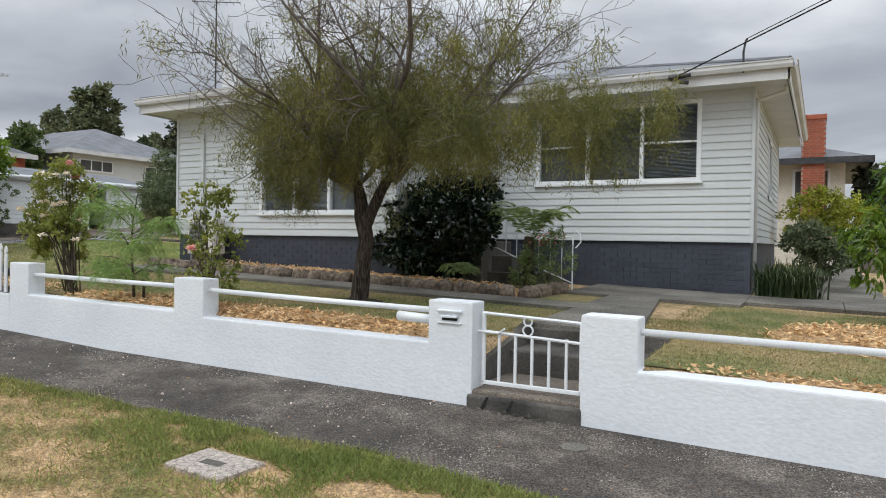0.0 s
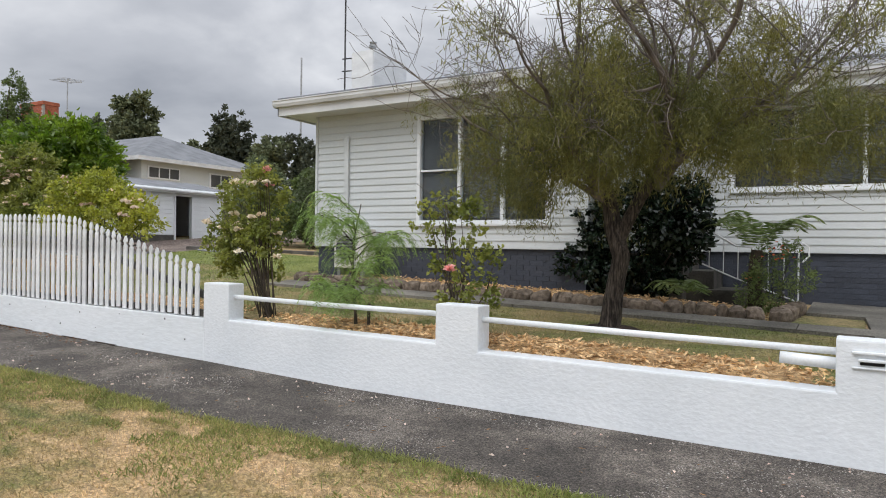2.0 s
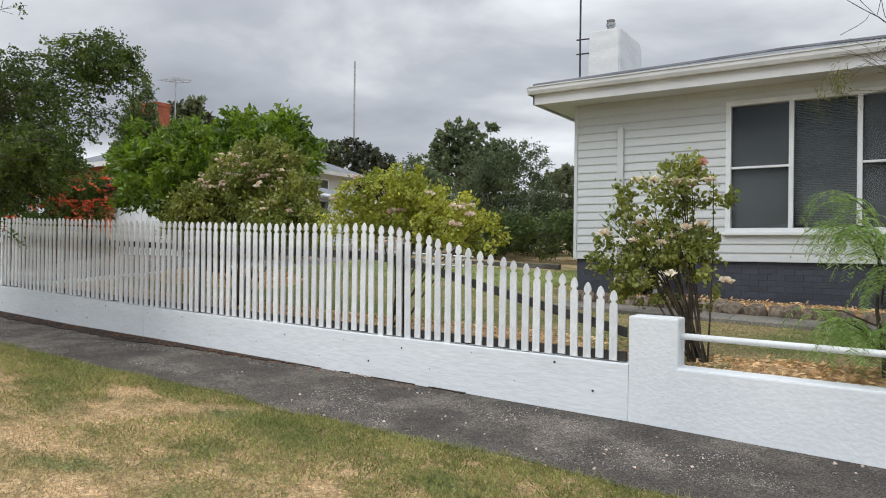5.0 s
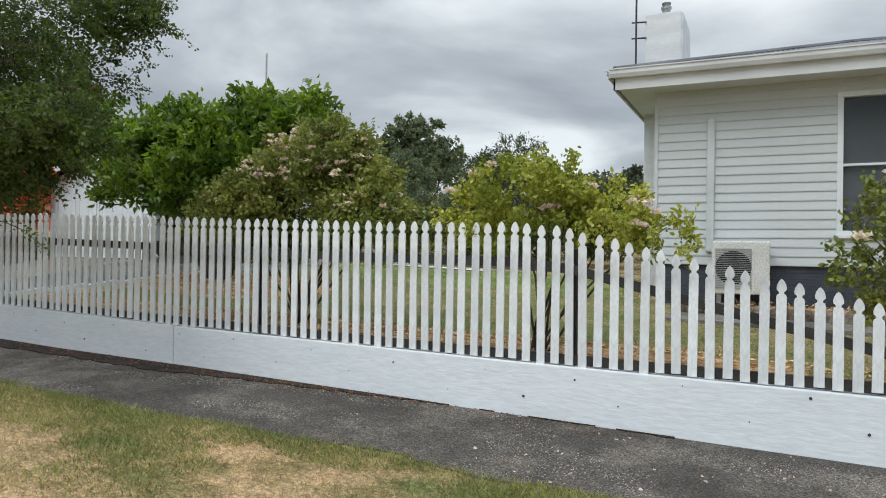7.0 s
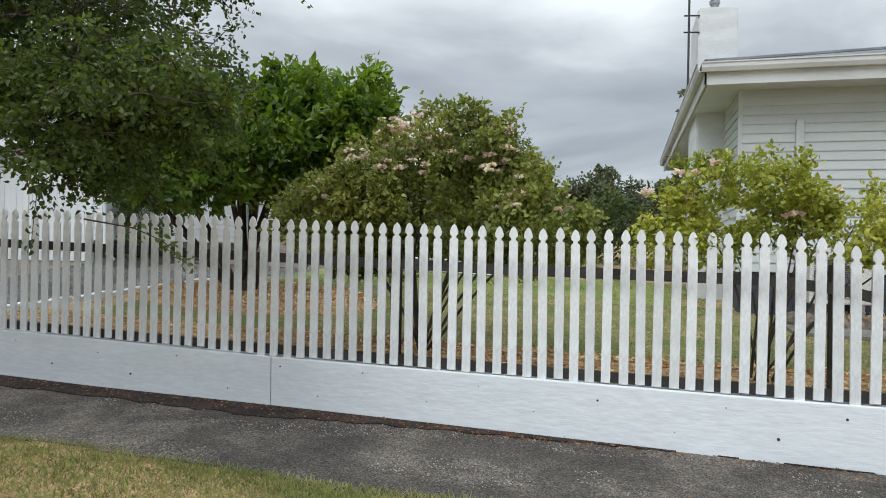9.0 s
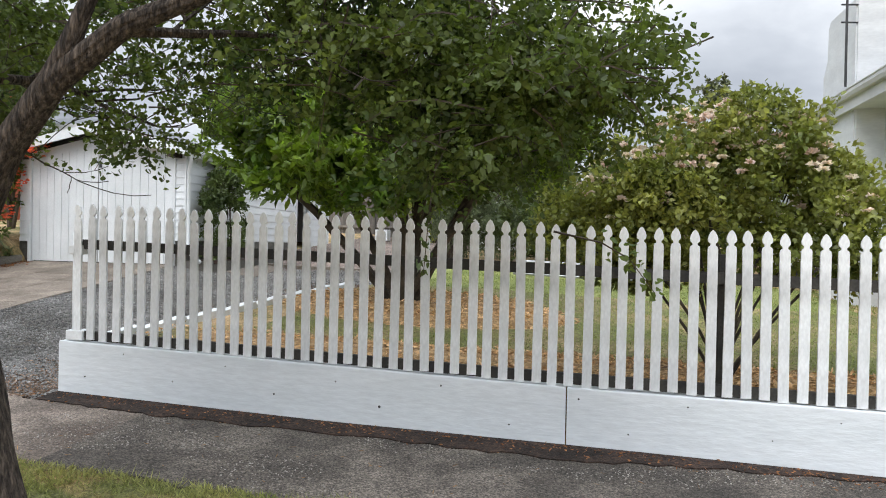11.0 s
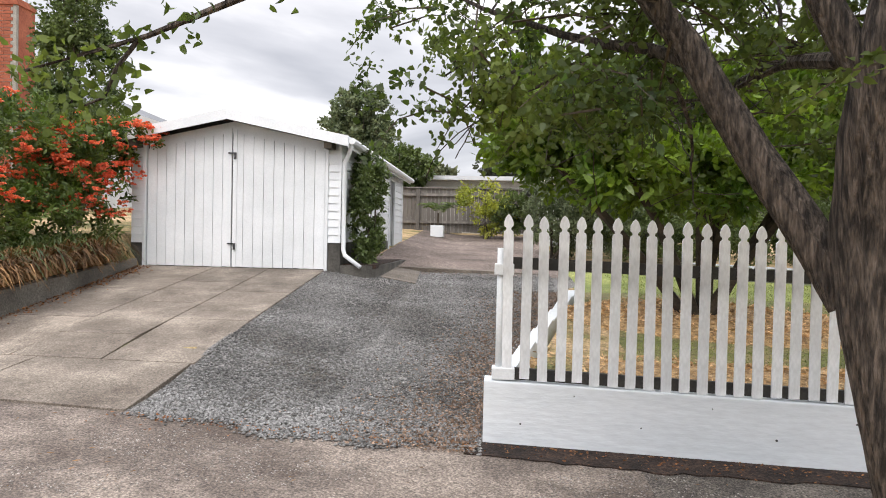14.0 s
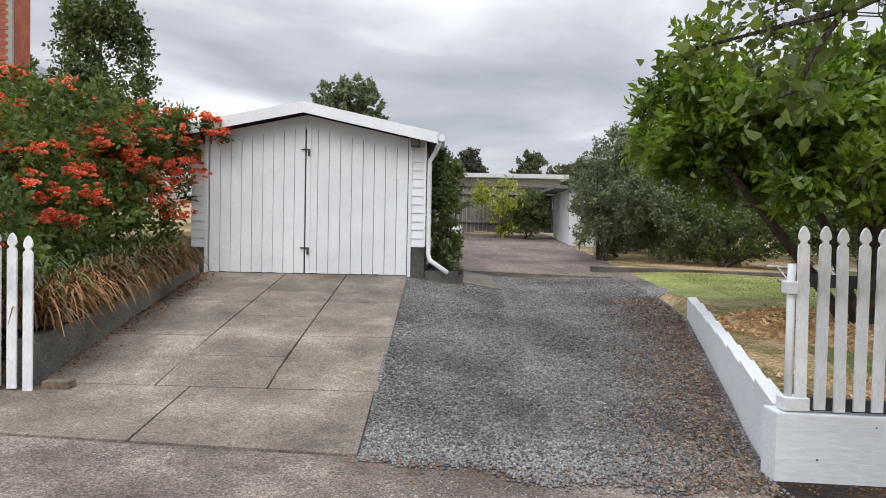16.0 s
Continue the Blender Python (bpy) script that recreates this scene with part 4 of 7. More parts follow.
def downpipe(x, y, s=1):
    t = thing("downpipe", (x, y, 0.7), "pale painted rainwater downpipe", "pipe")
    pts = [(x + s * 0.5, y - 0.1, ZE - 0.12), (x + s * 0.48, y, Z1 - 0.08), (x + s * 0.06, y + 0.06, Z1 - 0.2), (x + s * 0.05, y + 0.06, Z1 - 0.4), (x + s * 0.05, y + 0.06, 0.75)]
    part("pipe", tube(bmesh.new(), pts, 0.036, 10), M["fascia"], t, smooth=True)


downpipe(XR1, YR + 0.10)


def service_line():
    t = thing("service_bracket", (-2.2, EYR - 0.1, 4.3), "dark insulators and cable on the eave", "bracket")
    part("insulator", tube(bmesh.new(), [(-2.30, EYR - 0.16, 4.27), (-1.95, EYR - 0.16, 4.30)], [0.05, 0.03], 8), M["darkmetal"], t)
    part("insulator", tube(bmesh.new(), [(-2.12, EYR - 0.2, 4.20), (-1.98, EYR - 0.16, 4.18)], 0.045, 8), M["darkmetal"], t)
    pole = thing("service_pole", (-1.13, EYR - 0.02, 4.3), "thin galvanised service pole on the eave", "pole")
    part("pole_pipe", tube(bmesh.new(), [(-1.17, EYR - 0.03, 4.28), (-1.17, EYR - 0.03, 4.62), (-1.14, EYR - 0.03, 4.78), (-1.12, EYR - 0.03, 4.82)], 0.018, 8), M["darkmetal"], pole)
    for i, (a, b) in enumerate((((-2.2, EYR - 0.18, 4.27), (15.8, 2.9, 10.4)), ((-1.12, EYR - 0.03, 4.82), (15.9, 2.9, 10.6)))):
        w = thing("overhead_wire", a, "thin black overhead service wire", "wire", "service wires")
        pts = [Vector(a).lerp(Vector(b), k / 16) - Vector((0, 0, 0.45 * math.sin(math.pi * k / 16))) for k in range(17)]
        part("wire", tube(bmesh.new(), pts, 0.012 if i == 0 else 0.007, 5), M["black"], w)


service_line()


def porch():
    t = thing("porch_railing", (-4.2, 11.6, 0.7), "white wrought-metal porch step railing with scrolled end", "railing")
    x, y = -3.75, 11.45
    part("post", tube(bmesh.new(), [(x, y, 0.66), (x, y, 1.62), (x + 0.05, y, 1.72), (x + 0.13, y, 1.66), (x + 0.14, y, 1.52), (x + 0.05, y, 1.42)], 0.014, 6), M["trim"], t)
    part("handrail", tube(bmesh.new(), [(x, y, 1.60), (x - 0.9, y + 0.1, 1.66), (x - 2.2, y + 0.2, 2.45)], 0.016, 6), M["trim"], t)
    part("bottom_bar", tube(bmesh.new(), [(x, y, 0.82), (x - 0.9, y + 0.1, 1.15), (x - 2.2, y + 0.2, 1.7)], 0.012, 6), M["trim"], t)
    for k in range(9):
        u = 0.2 + 0.22 * k
        zt = 1.6 + (0.06 * u / 0.9 if u < 0.9 else 0.06 + (u - 0.9) * 0.607)
        zb = 0.82 + (0.33 * u / 0.9 if u < 0.9 else 0.33 + (u - 0.9) * 0.42)
        part("baluster", tube(bmesh.new(), [(x - u, y + 0.1 * u, zb), (x - u, y + 0.1 * u, zt)], 0.008, 5), M["trim"], t)
    structure("porch_steps", boxes((-5.6, -4.3, 11.55, YR + 0.03, 0.4, 0.95), (-5.9, -5.0, 11.75, YR + 0.02, 0.6, 1.25), (-6.7, -5.4, 11.3, YR + 0.01, 0.6, 1.52), bevel=0.015), M["darkconcrete"], "dark concrete porch steps", "steps")


porch()


def split_unit():
    x0, x1, y0, y1, z0, z1 = -11.55, -10.80, 10.02, 10.34, 1.16, 1.90
    t = thing("air_conditioner", ((x0 + x1) / 2, y0, z0), "off-white outdoor air conditioner unit on brackets by the house wall", "air conditioner")
    part("casing", boxes((x0, x1, y0, y1, z0, z1), bevel=0.02), M["offwhite"], t)
    bm = bmesh.new()
    for k in range(22):
        z = z0 + 0.08 + k * 0.026
        box(bm, x0 + 0.05, x0 + 0.52, y0 - 0.012, y0 + 0.002, z, z + 0.010)
    part("grille", bm, M["metal"], t, "grey slatted fan grille")
    part("fan_recess", tube(bmesh.new(), [(x0 + 0.285, y0 - 0.003, (z0 + z1) / 2), (x0 + 0.285, y0 + 0.0, (z0 + z1) / 2)], 0.235, 24), M["black"], t)
    for x in (x0 + 0.1, x1 - 0.1):
        part("foot", boxes((x - 0.03, x + 0.03, y0 + 0.02, y1, 0.78, z0)), M["metal"], t)
    d = thing("pipe_duct", (-11.6, YL - 0.03, 1.9), "painted pipe cover strip on the weatherboards", "duct")
    part("cover", boxes((-11.66, -11.55, YL - 0.075, YL - 0.02, 1.75, 3.72), bevel=0.012), M["board"], d)


split_unit()


# ---- paths, beds, lawn in the front garden ----
def slab_quad(name, pts, lift, thick, material, parent, label=""):
    bm = bmesh.new()
    top = [bm.verts.new((x, y, ground_z(x, y) + lift)) for x, y in pts]
    bot = [bm.verts.new((x, y, ground_z(x, y) + lift - thick)) for x, y in pts]
    bm.faces.new(top); bm.faces.new(bot[::-1])
    n = len(pts)
    for i in range(n):
        bm.faces.new((top[i], bot[i], bot[(i + 1) % n], top[(i + 1) % n]))
    bmesh.ops.recalc_face_normals(bm, faces=bm.faces[:])
    if parent is None:
        return structure(name, bm, material, label, "path")
    return part(name, bm, material, parent, label)


def garden_path():
    root = tagged(new("garden_path"), "weathered grey concrete garden path", "path", kind="structure")
    y = 7.1
    xs = lambda y: (-2.78 - 0.03 * (y - 7), -1.62 - 0.14 * (y - 7))
    while y < 10.4:
        (a, b), (c, d) = xs(y), xs(y + 1.09)
        slab_quad("slab", [(a, y), (b, y), (d, y + 1.09), (c, y + 1.09)], 0.055, 0.14, M["pathconcrete"], root)
        y += 1.1
    for x in np.arange(-12.0, -3.3, 1.2):
        slab_quad("slab", [(x, 8.72), (x + 1.19, 8.72), (x + 1.19, 9.33), (x, 9.33)], 0.055, 0.12, M["pathconcrete"], root)
    for x in np.arange(-3.6, 3, 1.3):
        slab_quad("slab", [(x, 10.7), (x + 1.29, 10.7), (x + 1.29, 12.6), (x, 12.6)] if x < -1.5 else [(x, 11.2), (x + 1.29, 11.2), (x + 1.29, 12.5), (x, 12.5)], 0.055, 0.14, M["pathconcrete"], root)
    for y in np.arange(12.5, 27, 1.4):
        slab_quad("slab", [(-0.2, y), (0.95, y), (0.95, y + 1.39), (-0.2, y + 1.39)], 0.055, 0.14, M["pathconcrete"], root)


garden_path()


def bed(name, outline, n, seed, material, label, lift=0.03, chips=True, chip=0.07):
    """A mulch bed: a low mound of soil with loose chips on it."""
    P = [Vector((x, y)) for x, y in outline]
    c = sum(P, Vector((0, 0))) / len(P)
    bm = bmesh.new()
    rings = []
    for k, h in ((1.0, -0.03), (0.85, lift), (0.5, lift + 0.03), (0.15, lift + 0.035)):
        rings.append([bm.verts.new((*(c + (p - c) * k), ground_z(*(c + (p - c) * k)) + h + random.uniform(-0.008, 0.008))) for p in P])
    m = len(P)
    for a, b in zip(rings, rings[1:]):
        for i in range(m):
            bm.faces.new((a[i], a[(i + 1) % m], b[(i + 1) % m], b[i]))
    bm.faces.new(rings[-1])
    structure(name, bm, material, label, "garden bed")
    if chips:
        rng = np.random.default_rng(seed)
        i = rng.integers(0, m, n)
        u, v = rng.uniform(0, 1, (n, 1)), rng.uniform(0, 1, (n, 1)) ** 0.5
        A = np.array([tuple(p) for p in P]); B = np.roll(A, -1, 0); cc = np.array(tuple(c))
        q = cc + (A[i] * (1 - u) + B[i] * u - cc) * v
        z = np.array([ground_z(x, y) for x, y in q]) + np.where(v[:, 0] > 0.85, 0.012, lift + 0.02) + rng.uniform(0, 0.025, n)
        C = np.column_stack([q, z])
        D = rng.normal(size=(n, 3)) * np.array([1, 1, 0.3])
        stuff(name + "_chips", leaves(C, D, chip, 0.022, rng, 0.1), M["chip"], "loose tan wood-chip mulch", "mulch")


def rect(x0, x1, y0, y1, n=14, wob=0.06):
    pts = [(x0 + (x1 - x0) * i / n, y0) for i in range(n)] + [(x1, y0 + (y1 - y0) * i / 3) for i in range(3)]
    pts += [(x1 - (x1 - x0) * i / n, y1 + random.uniform(-wob, wob)) for i in range(n)] + [(x0, y1 - (y1 - y0) * i / 3) for i in range(3)]
    return pts


bed("front_bed", rect(-9.4, -3.0, 5.69, 6.35), 5200, 1, M["mulchbed"], "tan wood-chip bed behind the low wall")
bed("picket_bed", rect(-21.2, -9.8, 5.69, 6.6, 24, 0.12), 9500, 2, M["mulchbed"], "tan wood-chip bed behind the picket fence", 0.02)
bed("right_bed", rect(-1.1, 4.0, 5.69, 5.95), 1200, 3, M["mulchbed"], "tan wood-chip edge behind the low wall", 0.0)
bed("mulch_mound", [(0.9 + 1.5 * math.cos(a), 8.2 + 1.0 * math.sin(a)) for a in np.linspace(0, 6.0, 18)], 3200, 4, M["mulchbed"], "round mound of orange wood chips on the lawn", 0.08)
bed("house_bed", rect(-11.9, -3.9, 9.45, 10.45), 3600, 5, M["mulchbed"], "mulched bed along the house front", 0.10, chip=0.06)
bed("tree_ring", [(-18.9 + 1.9 * math.cos(a), 8.5 + 1.1 * math.sin(a)) for a in np.linspace(0, 6.0, 18)], 5200, 6, M["mulchbed"], "wood-chip ring round the garden tree", 0.08)
bed("lawn_tree_ring", [(-5.46 + 0.42 * math.cos(a), 7.62 + 0.36 * math.sin(a)) for a in np.linspace(0, 6.0, 14)], 10, 7, M["soil"], "bare dark soil round the trunk", 0.02, False)


def edging_stones():
    root = tagged(new("stone_edging"), "rough brown stones edging the garden bed", "edging", kind="structure")
    rng = random.Random(3)
    mes = []
    for k in range(6):
        bm = bmesh.new()
        bmesh.ops.create_icosphere(bm, subdivisions=2, radius=0.5)
        for v in bm.verts:
            d = v.co.copy()
            v.co = Vector([math.copysign(abs(c) ** 0.62, c) for c in d]) * (1 + 0.28 * noise.noise(d * 2.3 + Vector((k * 7, 0, 0))))
        mes.append(mesh_from("stone", bm, M["rock"], False))
    x = -11.9
    while x < -3.9:
        w = rng.uniform(0.18, 0.34)
        y = 9.45 - 0.02 * (x + 12) / 8 + (0.12 if x > -5 else 0)
        piece("stone", rng.choice(mes), root, Matrix.Translation((x, y, ground_z(x, y) + 0.06)) @ pose(0, 0, 0, rng.uniform(-15, 15), rng.uniform(-15, 15), rng.uniform(0, 360)) @ Matrix.Diagonal((w * 0.78, w * 0.62, 0.22, 1)))
        x += w * 0.8
    for k in range(7):
        y = 9.6 + 0.2 * k
        piece("stone", rng.choice(mes), root, Matrix.Translation((-3.85 + 0.02 * k, y, ground_z(-3.85, y) + 0.06)) @ pose(0, 0, 0, 0, 0, rng.uniform(0, 360)) @ Matrix.Diagonal((0.2, 0.18, 0.2, 1)))


edging_stones()


# lawns lie on the ground sheet
def lawn(name, x0, x1, y0, y1, step, material, label):
    xs, ys = line(x0, x1, step), line(y0, y1, step)
    V = [(x, y, ground_z(x, y) + 0.010) for y in ys for x in xs]
    n = len(xs)
    Fs = [(j * n + i, j * n + i + 1, (j + 1) * n + i + 1, (j + 1) * n + i) for j in range(len(ys) - 1) for i in range(n - 1)]
    tagged(new(name, from_arrays(name, V, Fs, material)), label, "lawn", kind="structure")


lawn("lawn_front", -20.3, -2.9, 5.75, 11.0, 0.3, M["lawn"], "patchy front lawn, green with dry spots")
lawn("lawn_right", -1.3, 6.0, 5.75, 11.0, 0.3, M["lawn"], "patchy front lawn, green with dry spots")
lawn("lawn_side", -20.3, -12.9, 10.7, 14.2, 0.3, M["greenlawn"], "fresh green side lawn")


# ---- drive ----
def drive_slabs():
    root = tagged(new("drive_slabs"), "stained concrete drive slabs with open joints", "driveway", kind="structure")
    g = 0.008
    cols = (((-27.4, -25.85), (5.47, 6.62)), ((-25.85, -24.33), (5.47, 6.62)), ((-27.42, -26.14), (6.62, 8.0, 9.6, 11.42)),
            ((-26.14, -25.22), (6.62, 7.35, 8.85, 10.2, 11.42)), ((-25.22, -24.30), (6.62, 8.05, 9.6, 11.42)))
    for (a, b), rows in cols:
        for p, q in zip(rows, rows[1:]):
            slab_quad("slab", [(a + g, p + g), (b - g, p + g), (b - g, q - g), (a + g, q - g)], 0.030, 0.12, M["concrete"], root)


drive_slabs()


def gravel_sheet():
    ys = line(5.40, 24, 0.2)
    V, Fs = [], []
    for y in ys:
        for k in range(18):
            l, r = (-24.335, drive_edge(y) - 0.05) if y < 11.45 else (-24.0, -20.2)
            x = l + (r - l) * k / 17
            V.append((x, y, ground_z(x, y) + 0.016 + 0.006 * noise.noise(Vector((x, y, 0)) * 3)))
    for j in range(len(ys) - 1):
        for k in range(17):
            i = j * 18 + k
            Fs.append((i, i + 1, i + 19, i + 18))
    tagged(new("gravel_drive", from_arrays("gravel_drive", V, [f for f in Fs if f[0] // 18 < 38], M["gravelbed"])), "blue-grey gravel driveway with brown leaf litter at its edge", "driveway", kind="structure")
    tagged(new("rear_drive", from_arrays("rear_drive", V, [f for f in Fs if f[0] // 18 >= 38], M["rearbed"])), "brown gravel of the rear yard behind the garage", "driveway", kind="structure")
    rng = np.random.default_rng(12)
    n = 48000
    y = 5.02 + 8.5 * rng.uniform(0, 1, n) ** 1.7
    l, r = -24.3 + np.maximum(5.5 - y, 0) * 1.6, np.array([drive_edge(v) for v in y]) - 0.08
    x = l + (r - l) * rng.uniform(0, 1, n)
    # ragged front edge on the crossing
    keep = y > 5.36 - 0.05 * (x + 24.3) + 0.07 * np.sin(x * 3.1) + 0.05 * np.sin(x * 7.7 + 1) + rng.normal(size=n) * 0.05
    x, y = x[keep], y[keep]
    z = np.array([ground_z(a, b) for a, b in zip(x, y)]) + 0.02
    stones("gravel", np.column_stack([x, y, z]), 0.007, 0.019, rng, M["stone"], "loose blue-grey gravel stones", "gravel")
    m = 8500
    y = 5.2 + 6 * rng.uniform(0, 1, m)
    x = np.array([drive_edge(v) for v in y]) - 0.12 - np.abs(rng.normal(size=m)) * 0.5
    z = np.array([ground_z(a, b) for a, b in zip(x, y)]) + 0.03
    stuff("leaf_litter", leaves(np.column_stack([x, y, z]), rng.normal(size=(m, 3)) * np.array([1, 1, 0.25]), 0.030, 0.016, rng), M["litter"], "dry brown leaf litter along the drive wall", "litter")


def stones(name, C, r0, r1, rng, material, label, category):
    """Loose angular stones: squashed octahedra as one mesh."""
    n = len(C)
    r = rng.uniform(r0, r1, (n, 1))
    base = np.array([(1, 0, 0), (0, 1, 0), (-1, 0, 0), (0, -1, 0), (0, 0, 0.7), (0, 0, -0.5)], float)
    a = rng.uniform(0, 6.28, n)
    ca, sa = np.cos(a), np.sin(a)
    V = base[None] * rng.uniform(0.6, 1.3, (n, 6, 1)) * r[:, None]
    X = V[..., 0] * ca[:, None] - V[..., 1] * sa[:, None]
    Y = V[..., 0] * sa[:, None] + V[..., 1] * ca[:, None]
    V = np.stack([X, Y, V[..., 2]], -1) + C[:, None]
    tri = np.array([(0, 1, 4), (1, 2, 4), (2, 3, 4), (3, 0, 4), (1, 0, 5), (2, 1, 5), (3, 2, 5), (0, 3, 5)])
    Fi = (np.arange(n)[:, None, None] * 6 + tri[None]).reshape(-1)
    me = bpy.data.meshes.new(name)
    me.vertices.add(n * 6); me.vertices.foreach_set("co", V.astype(np.float32).ravel())
    k = n * 8
    me.loops.add(k * 3); me.loops.foreach_set("vertex_index", Fi.astype(np.int32))
    me.polygons.add(k)
    me.polygons.foreach_set("loop_start", np.arange(0, k * 3, 3, dtype=np.int32))
    me.polygons.foreach_set("loop_total", np.full(k, 3, dtype=np.int32))
    me.update(calc_edges=True)
    me.materials.append(material)
    return tagged(new(name, me), label, category, kind="stuff")


gravel_sheet()


def path_grit():
    rng = np.random.default_rng(5)
    n = 34000
    x = rng.uniform(-26, 1.5, n)
    y = 4.0 + 1.45 * rng.uniform(0, 1, n)
    k = np.array([noise.noise(Vector((a * 0.7, b * 1.6, 3))) for a, b in zip(x, y)]) > 0.05
    x, y = x[k], y[k]
    z = np.array([ground_z(a, b) for a, b in zip(x, y)]) + 0.013
    stones("path_grit", np.column_stack([x, y, z]), 0.003, 0.009, rng, M["grit"], "pale loose grit on the asphalt footpath", "grit")


path_grit()


# ---- garage ----
GX0, GX1, GYF, GYB = -27.58, -24.08, 11.42, 18.4
SDY0, SDY1, SDZ = 16.28, 16.98, 3.28      # open side door


def gable(x, drop=0.0):
    return 3.90 - 0.205 * abs(x + 25.86) - drop


def garage():
    root = tagged(new("garage"), "white-painted weatherboard garage with double plank doors and gabled roof", "garage")
    root.location = (-25.85, GYF, 1.4)
    bm = boxes((GX0, GX0 + 0.1, GYF + 0.03, GYB, 1.2, 3.50), (GX1 - 0.1, GX1, GYF + 0.03, SDY0, 1.2, 3.50), (GX1 - 0.1, GX1, SDY1, GYB, 1.2, 3.50), (GX1 - 0.1, GX1, SDY0, SDY1, SDZ, 3.50), (GX0, GX1, GYB, GYB + 0.1, 1.2, 3.5))
    wall = part("wall", bm, M["trim"], root)
    clad(wall, "y", GYF + 0.02, SDY0 - 0.05, GX1, 1, 1.88, 3.46, (), M["trim"], 0.15)
    clad(wall, "y", SDY1 + 0.05, GYB, GX1, 1, 1.74, 3.46, (), M["trim"], 0.15)
    part("side_door_frame", boxes((GX1 - 0.02, GX1 + 0.045, SDY0 - 0.07, SDY0, 1.5, SDZ + 0.07), (GX1 - 0.02, GX1 + 0.045, SDY1, SDY1 + 0.07, 1.5, SDZ + 0.07), (GX1 - 0.02, GX1 + 0.044, SDY0, SDY1, SDZ, SDZ + 0.068)), M["trim"], root, "white frame of an open side door")
    part("corner_board", boxes((GX1 - 0.01, GX1 + 0.035, GYB - 0.02, GYB + 0.06, 1.7, 3.45)), M["trim"], root)
    clad(wall, "x", GX0, -27.36, GYF, -1, 1.80, 3.36, (), M["trim"], 0.128)
    clad(wall, "x", -24.28, GX1, GYF, -1, 1.86, 3.36, (), M["trim"], 0.128)
    for s in ((GX0 - 0.01, -27.36, GYF - 0.01, GYF + 0.12, 1.2, 1.80), (-24.28, GX1 + 0.02, GYF - 0.01, SDY0 - 0.07, 1.1, 1.86), (-24.28, GX1 + 0.02, SDY1 + 0.07, GYB, 1.1, 1.72)):
        part("base_wall", boxes(s), M["darkconcrete"], root, "dark brick base")
    part("corner_board", boxes((GX1 - 0.01, GX1 + 0.03, GYF - 0.04, GYF + 0.04, 1.86, 3.45)), M["trim"], root)
    for x in (-27.35, -24.29):
        part("jamb", boxes((x - 0.025, x + 0.025, GYF - 0.05, GYF + 0.05, 1.40, 3.5)), M["trim"], root)
    # black sheet close behind the doors: the unlit interior put in as colour
    part("interior_shade_sheet", boxes((GX0 + 0.1, GX1 - 0.1, GYF + 0.10, GYF + 0.12, 1.3, 3.50)), M["black"], root, "black sheet standing for the unlit interior behind the doors")
    for leaf, (a, b) in (("door", (-27.31, -25.875)), ("door", (-25.855, -24.325))):
        n = 9
        d = None
        w = (b - a) / n
        for k in range(n):
            p, q = a + w * k + 0.004, a + w * (k + 1) - 0.004
            zt = 0.26
            bm = bmesh.new()
            prism(bm, [(p, 1.43 + random.uniform(-0.006, 0.006)), (q, 1.43 + random.uniform(-0.006, 0.006)), (q, gable(q, zt)), (p, gable(p, zt))], "y", GYF - 0.012 + random.uniform(-0.003, 0.003), GYF + 0.02)
            if d is None:
                # black backing paints the shade seen through the joints between planks
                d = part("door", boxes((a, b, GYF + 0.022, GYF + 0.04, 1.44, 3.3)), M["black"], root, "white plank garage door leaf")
            part("plank", bm, M["trim"], d)
        e = b - 0.07 if a < -26 else a
        cover = bmesh.new()
        prism(cover, [(e, 1.43), (e + 0.065, 1.43), (e + 0.065, gable(e + 0.065, 0.20)), (e, gable(e, 0.20))], "y", GYF - 0.028, GYF - 0.014)
        part("cover_strip", cover, M["trim"], d)
    top = bmesh.new()
    prism(top, [(-27.30, gable(-27.3, 0.28)), (-25.86, gable(-25.86, 0.28)), (-24.33, gable(-24.33, 0.28)), (-24.33, gable(-24.33, 0.03)), (-25.86, gable(-25.86, 0.0)), (-27.30, gable(-27.3, 0.03))], "y", GYF + 0.024, GYF + 0.05)
    part("gable_panel", top, M["trim"], root)
    # solid black strip over the panel: painted shadow line below the barge boards
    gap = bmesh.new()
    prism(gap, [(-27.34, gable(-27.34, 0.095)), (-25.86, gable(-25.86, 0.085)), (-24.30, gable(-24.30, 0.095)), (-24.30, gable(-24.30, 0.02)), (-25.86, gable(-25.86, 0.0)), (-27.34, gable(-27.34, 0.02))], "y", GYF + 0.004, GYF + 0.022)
    part("eave_shade_strip", gap, M["black"], root, "black strip painted as the shaded gap under the roof edge")
    for z in (3.28, 1.80):
        part("latch", boxes((-25.93, -25.80, GYF - 0.055, GYF - 0.028, z, z + 0.02), (-25.83, -25.80, GYF - 0.06, GYF - 0.03, z - 0.09, z + 0.01)), M["darkmetal"], root, "dark metal hasp and padlock")
    for s in (-1, 1):
        bm = bmesh.new()
        xe = -25.86 + s * 1.97
        prism(bm, [(-25.86, 3.965), (xe, gable(xe) + 0.055), (xe, gable(xe) - 0.11), (-25.86, 3.80)], "y", GYF - 0.33, GYF - 0.30)
        part("barge_board", bm, M["trim"], root)
        bm = bmesh.new()
        prism(bm, [(-25.86, 3.96), (xe, gable(xe) + 0.05), (xe, gable(xe) + 0.03), (-25.86, 3.94)], "y", GYF - 0.3, GYB + 0.3)
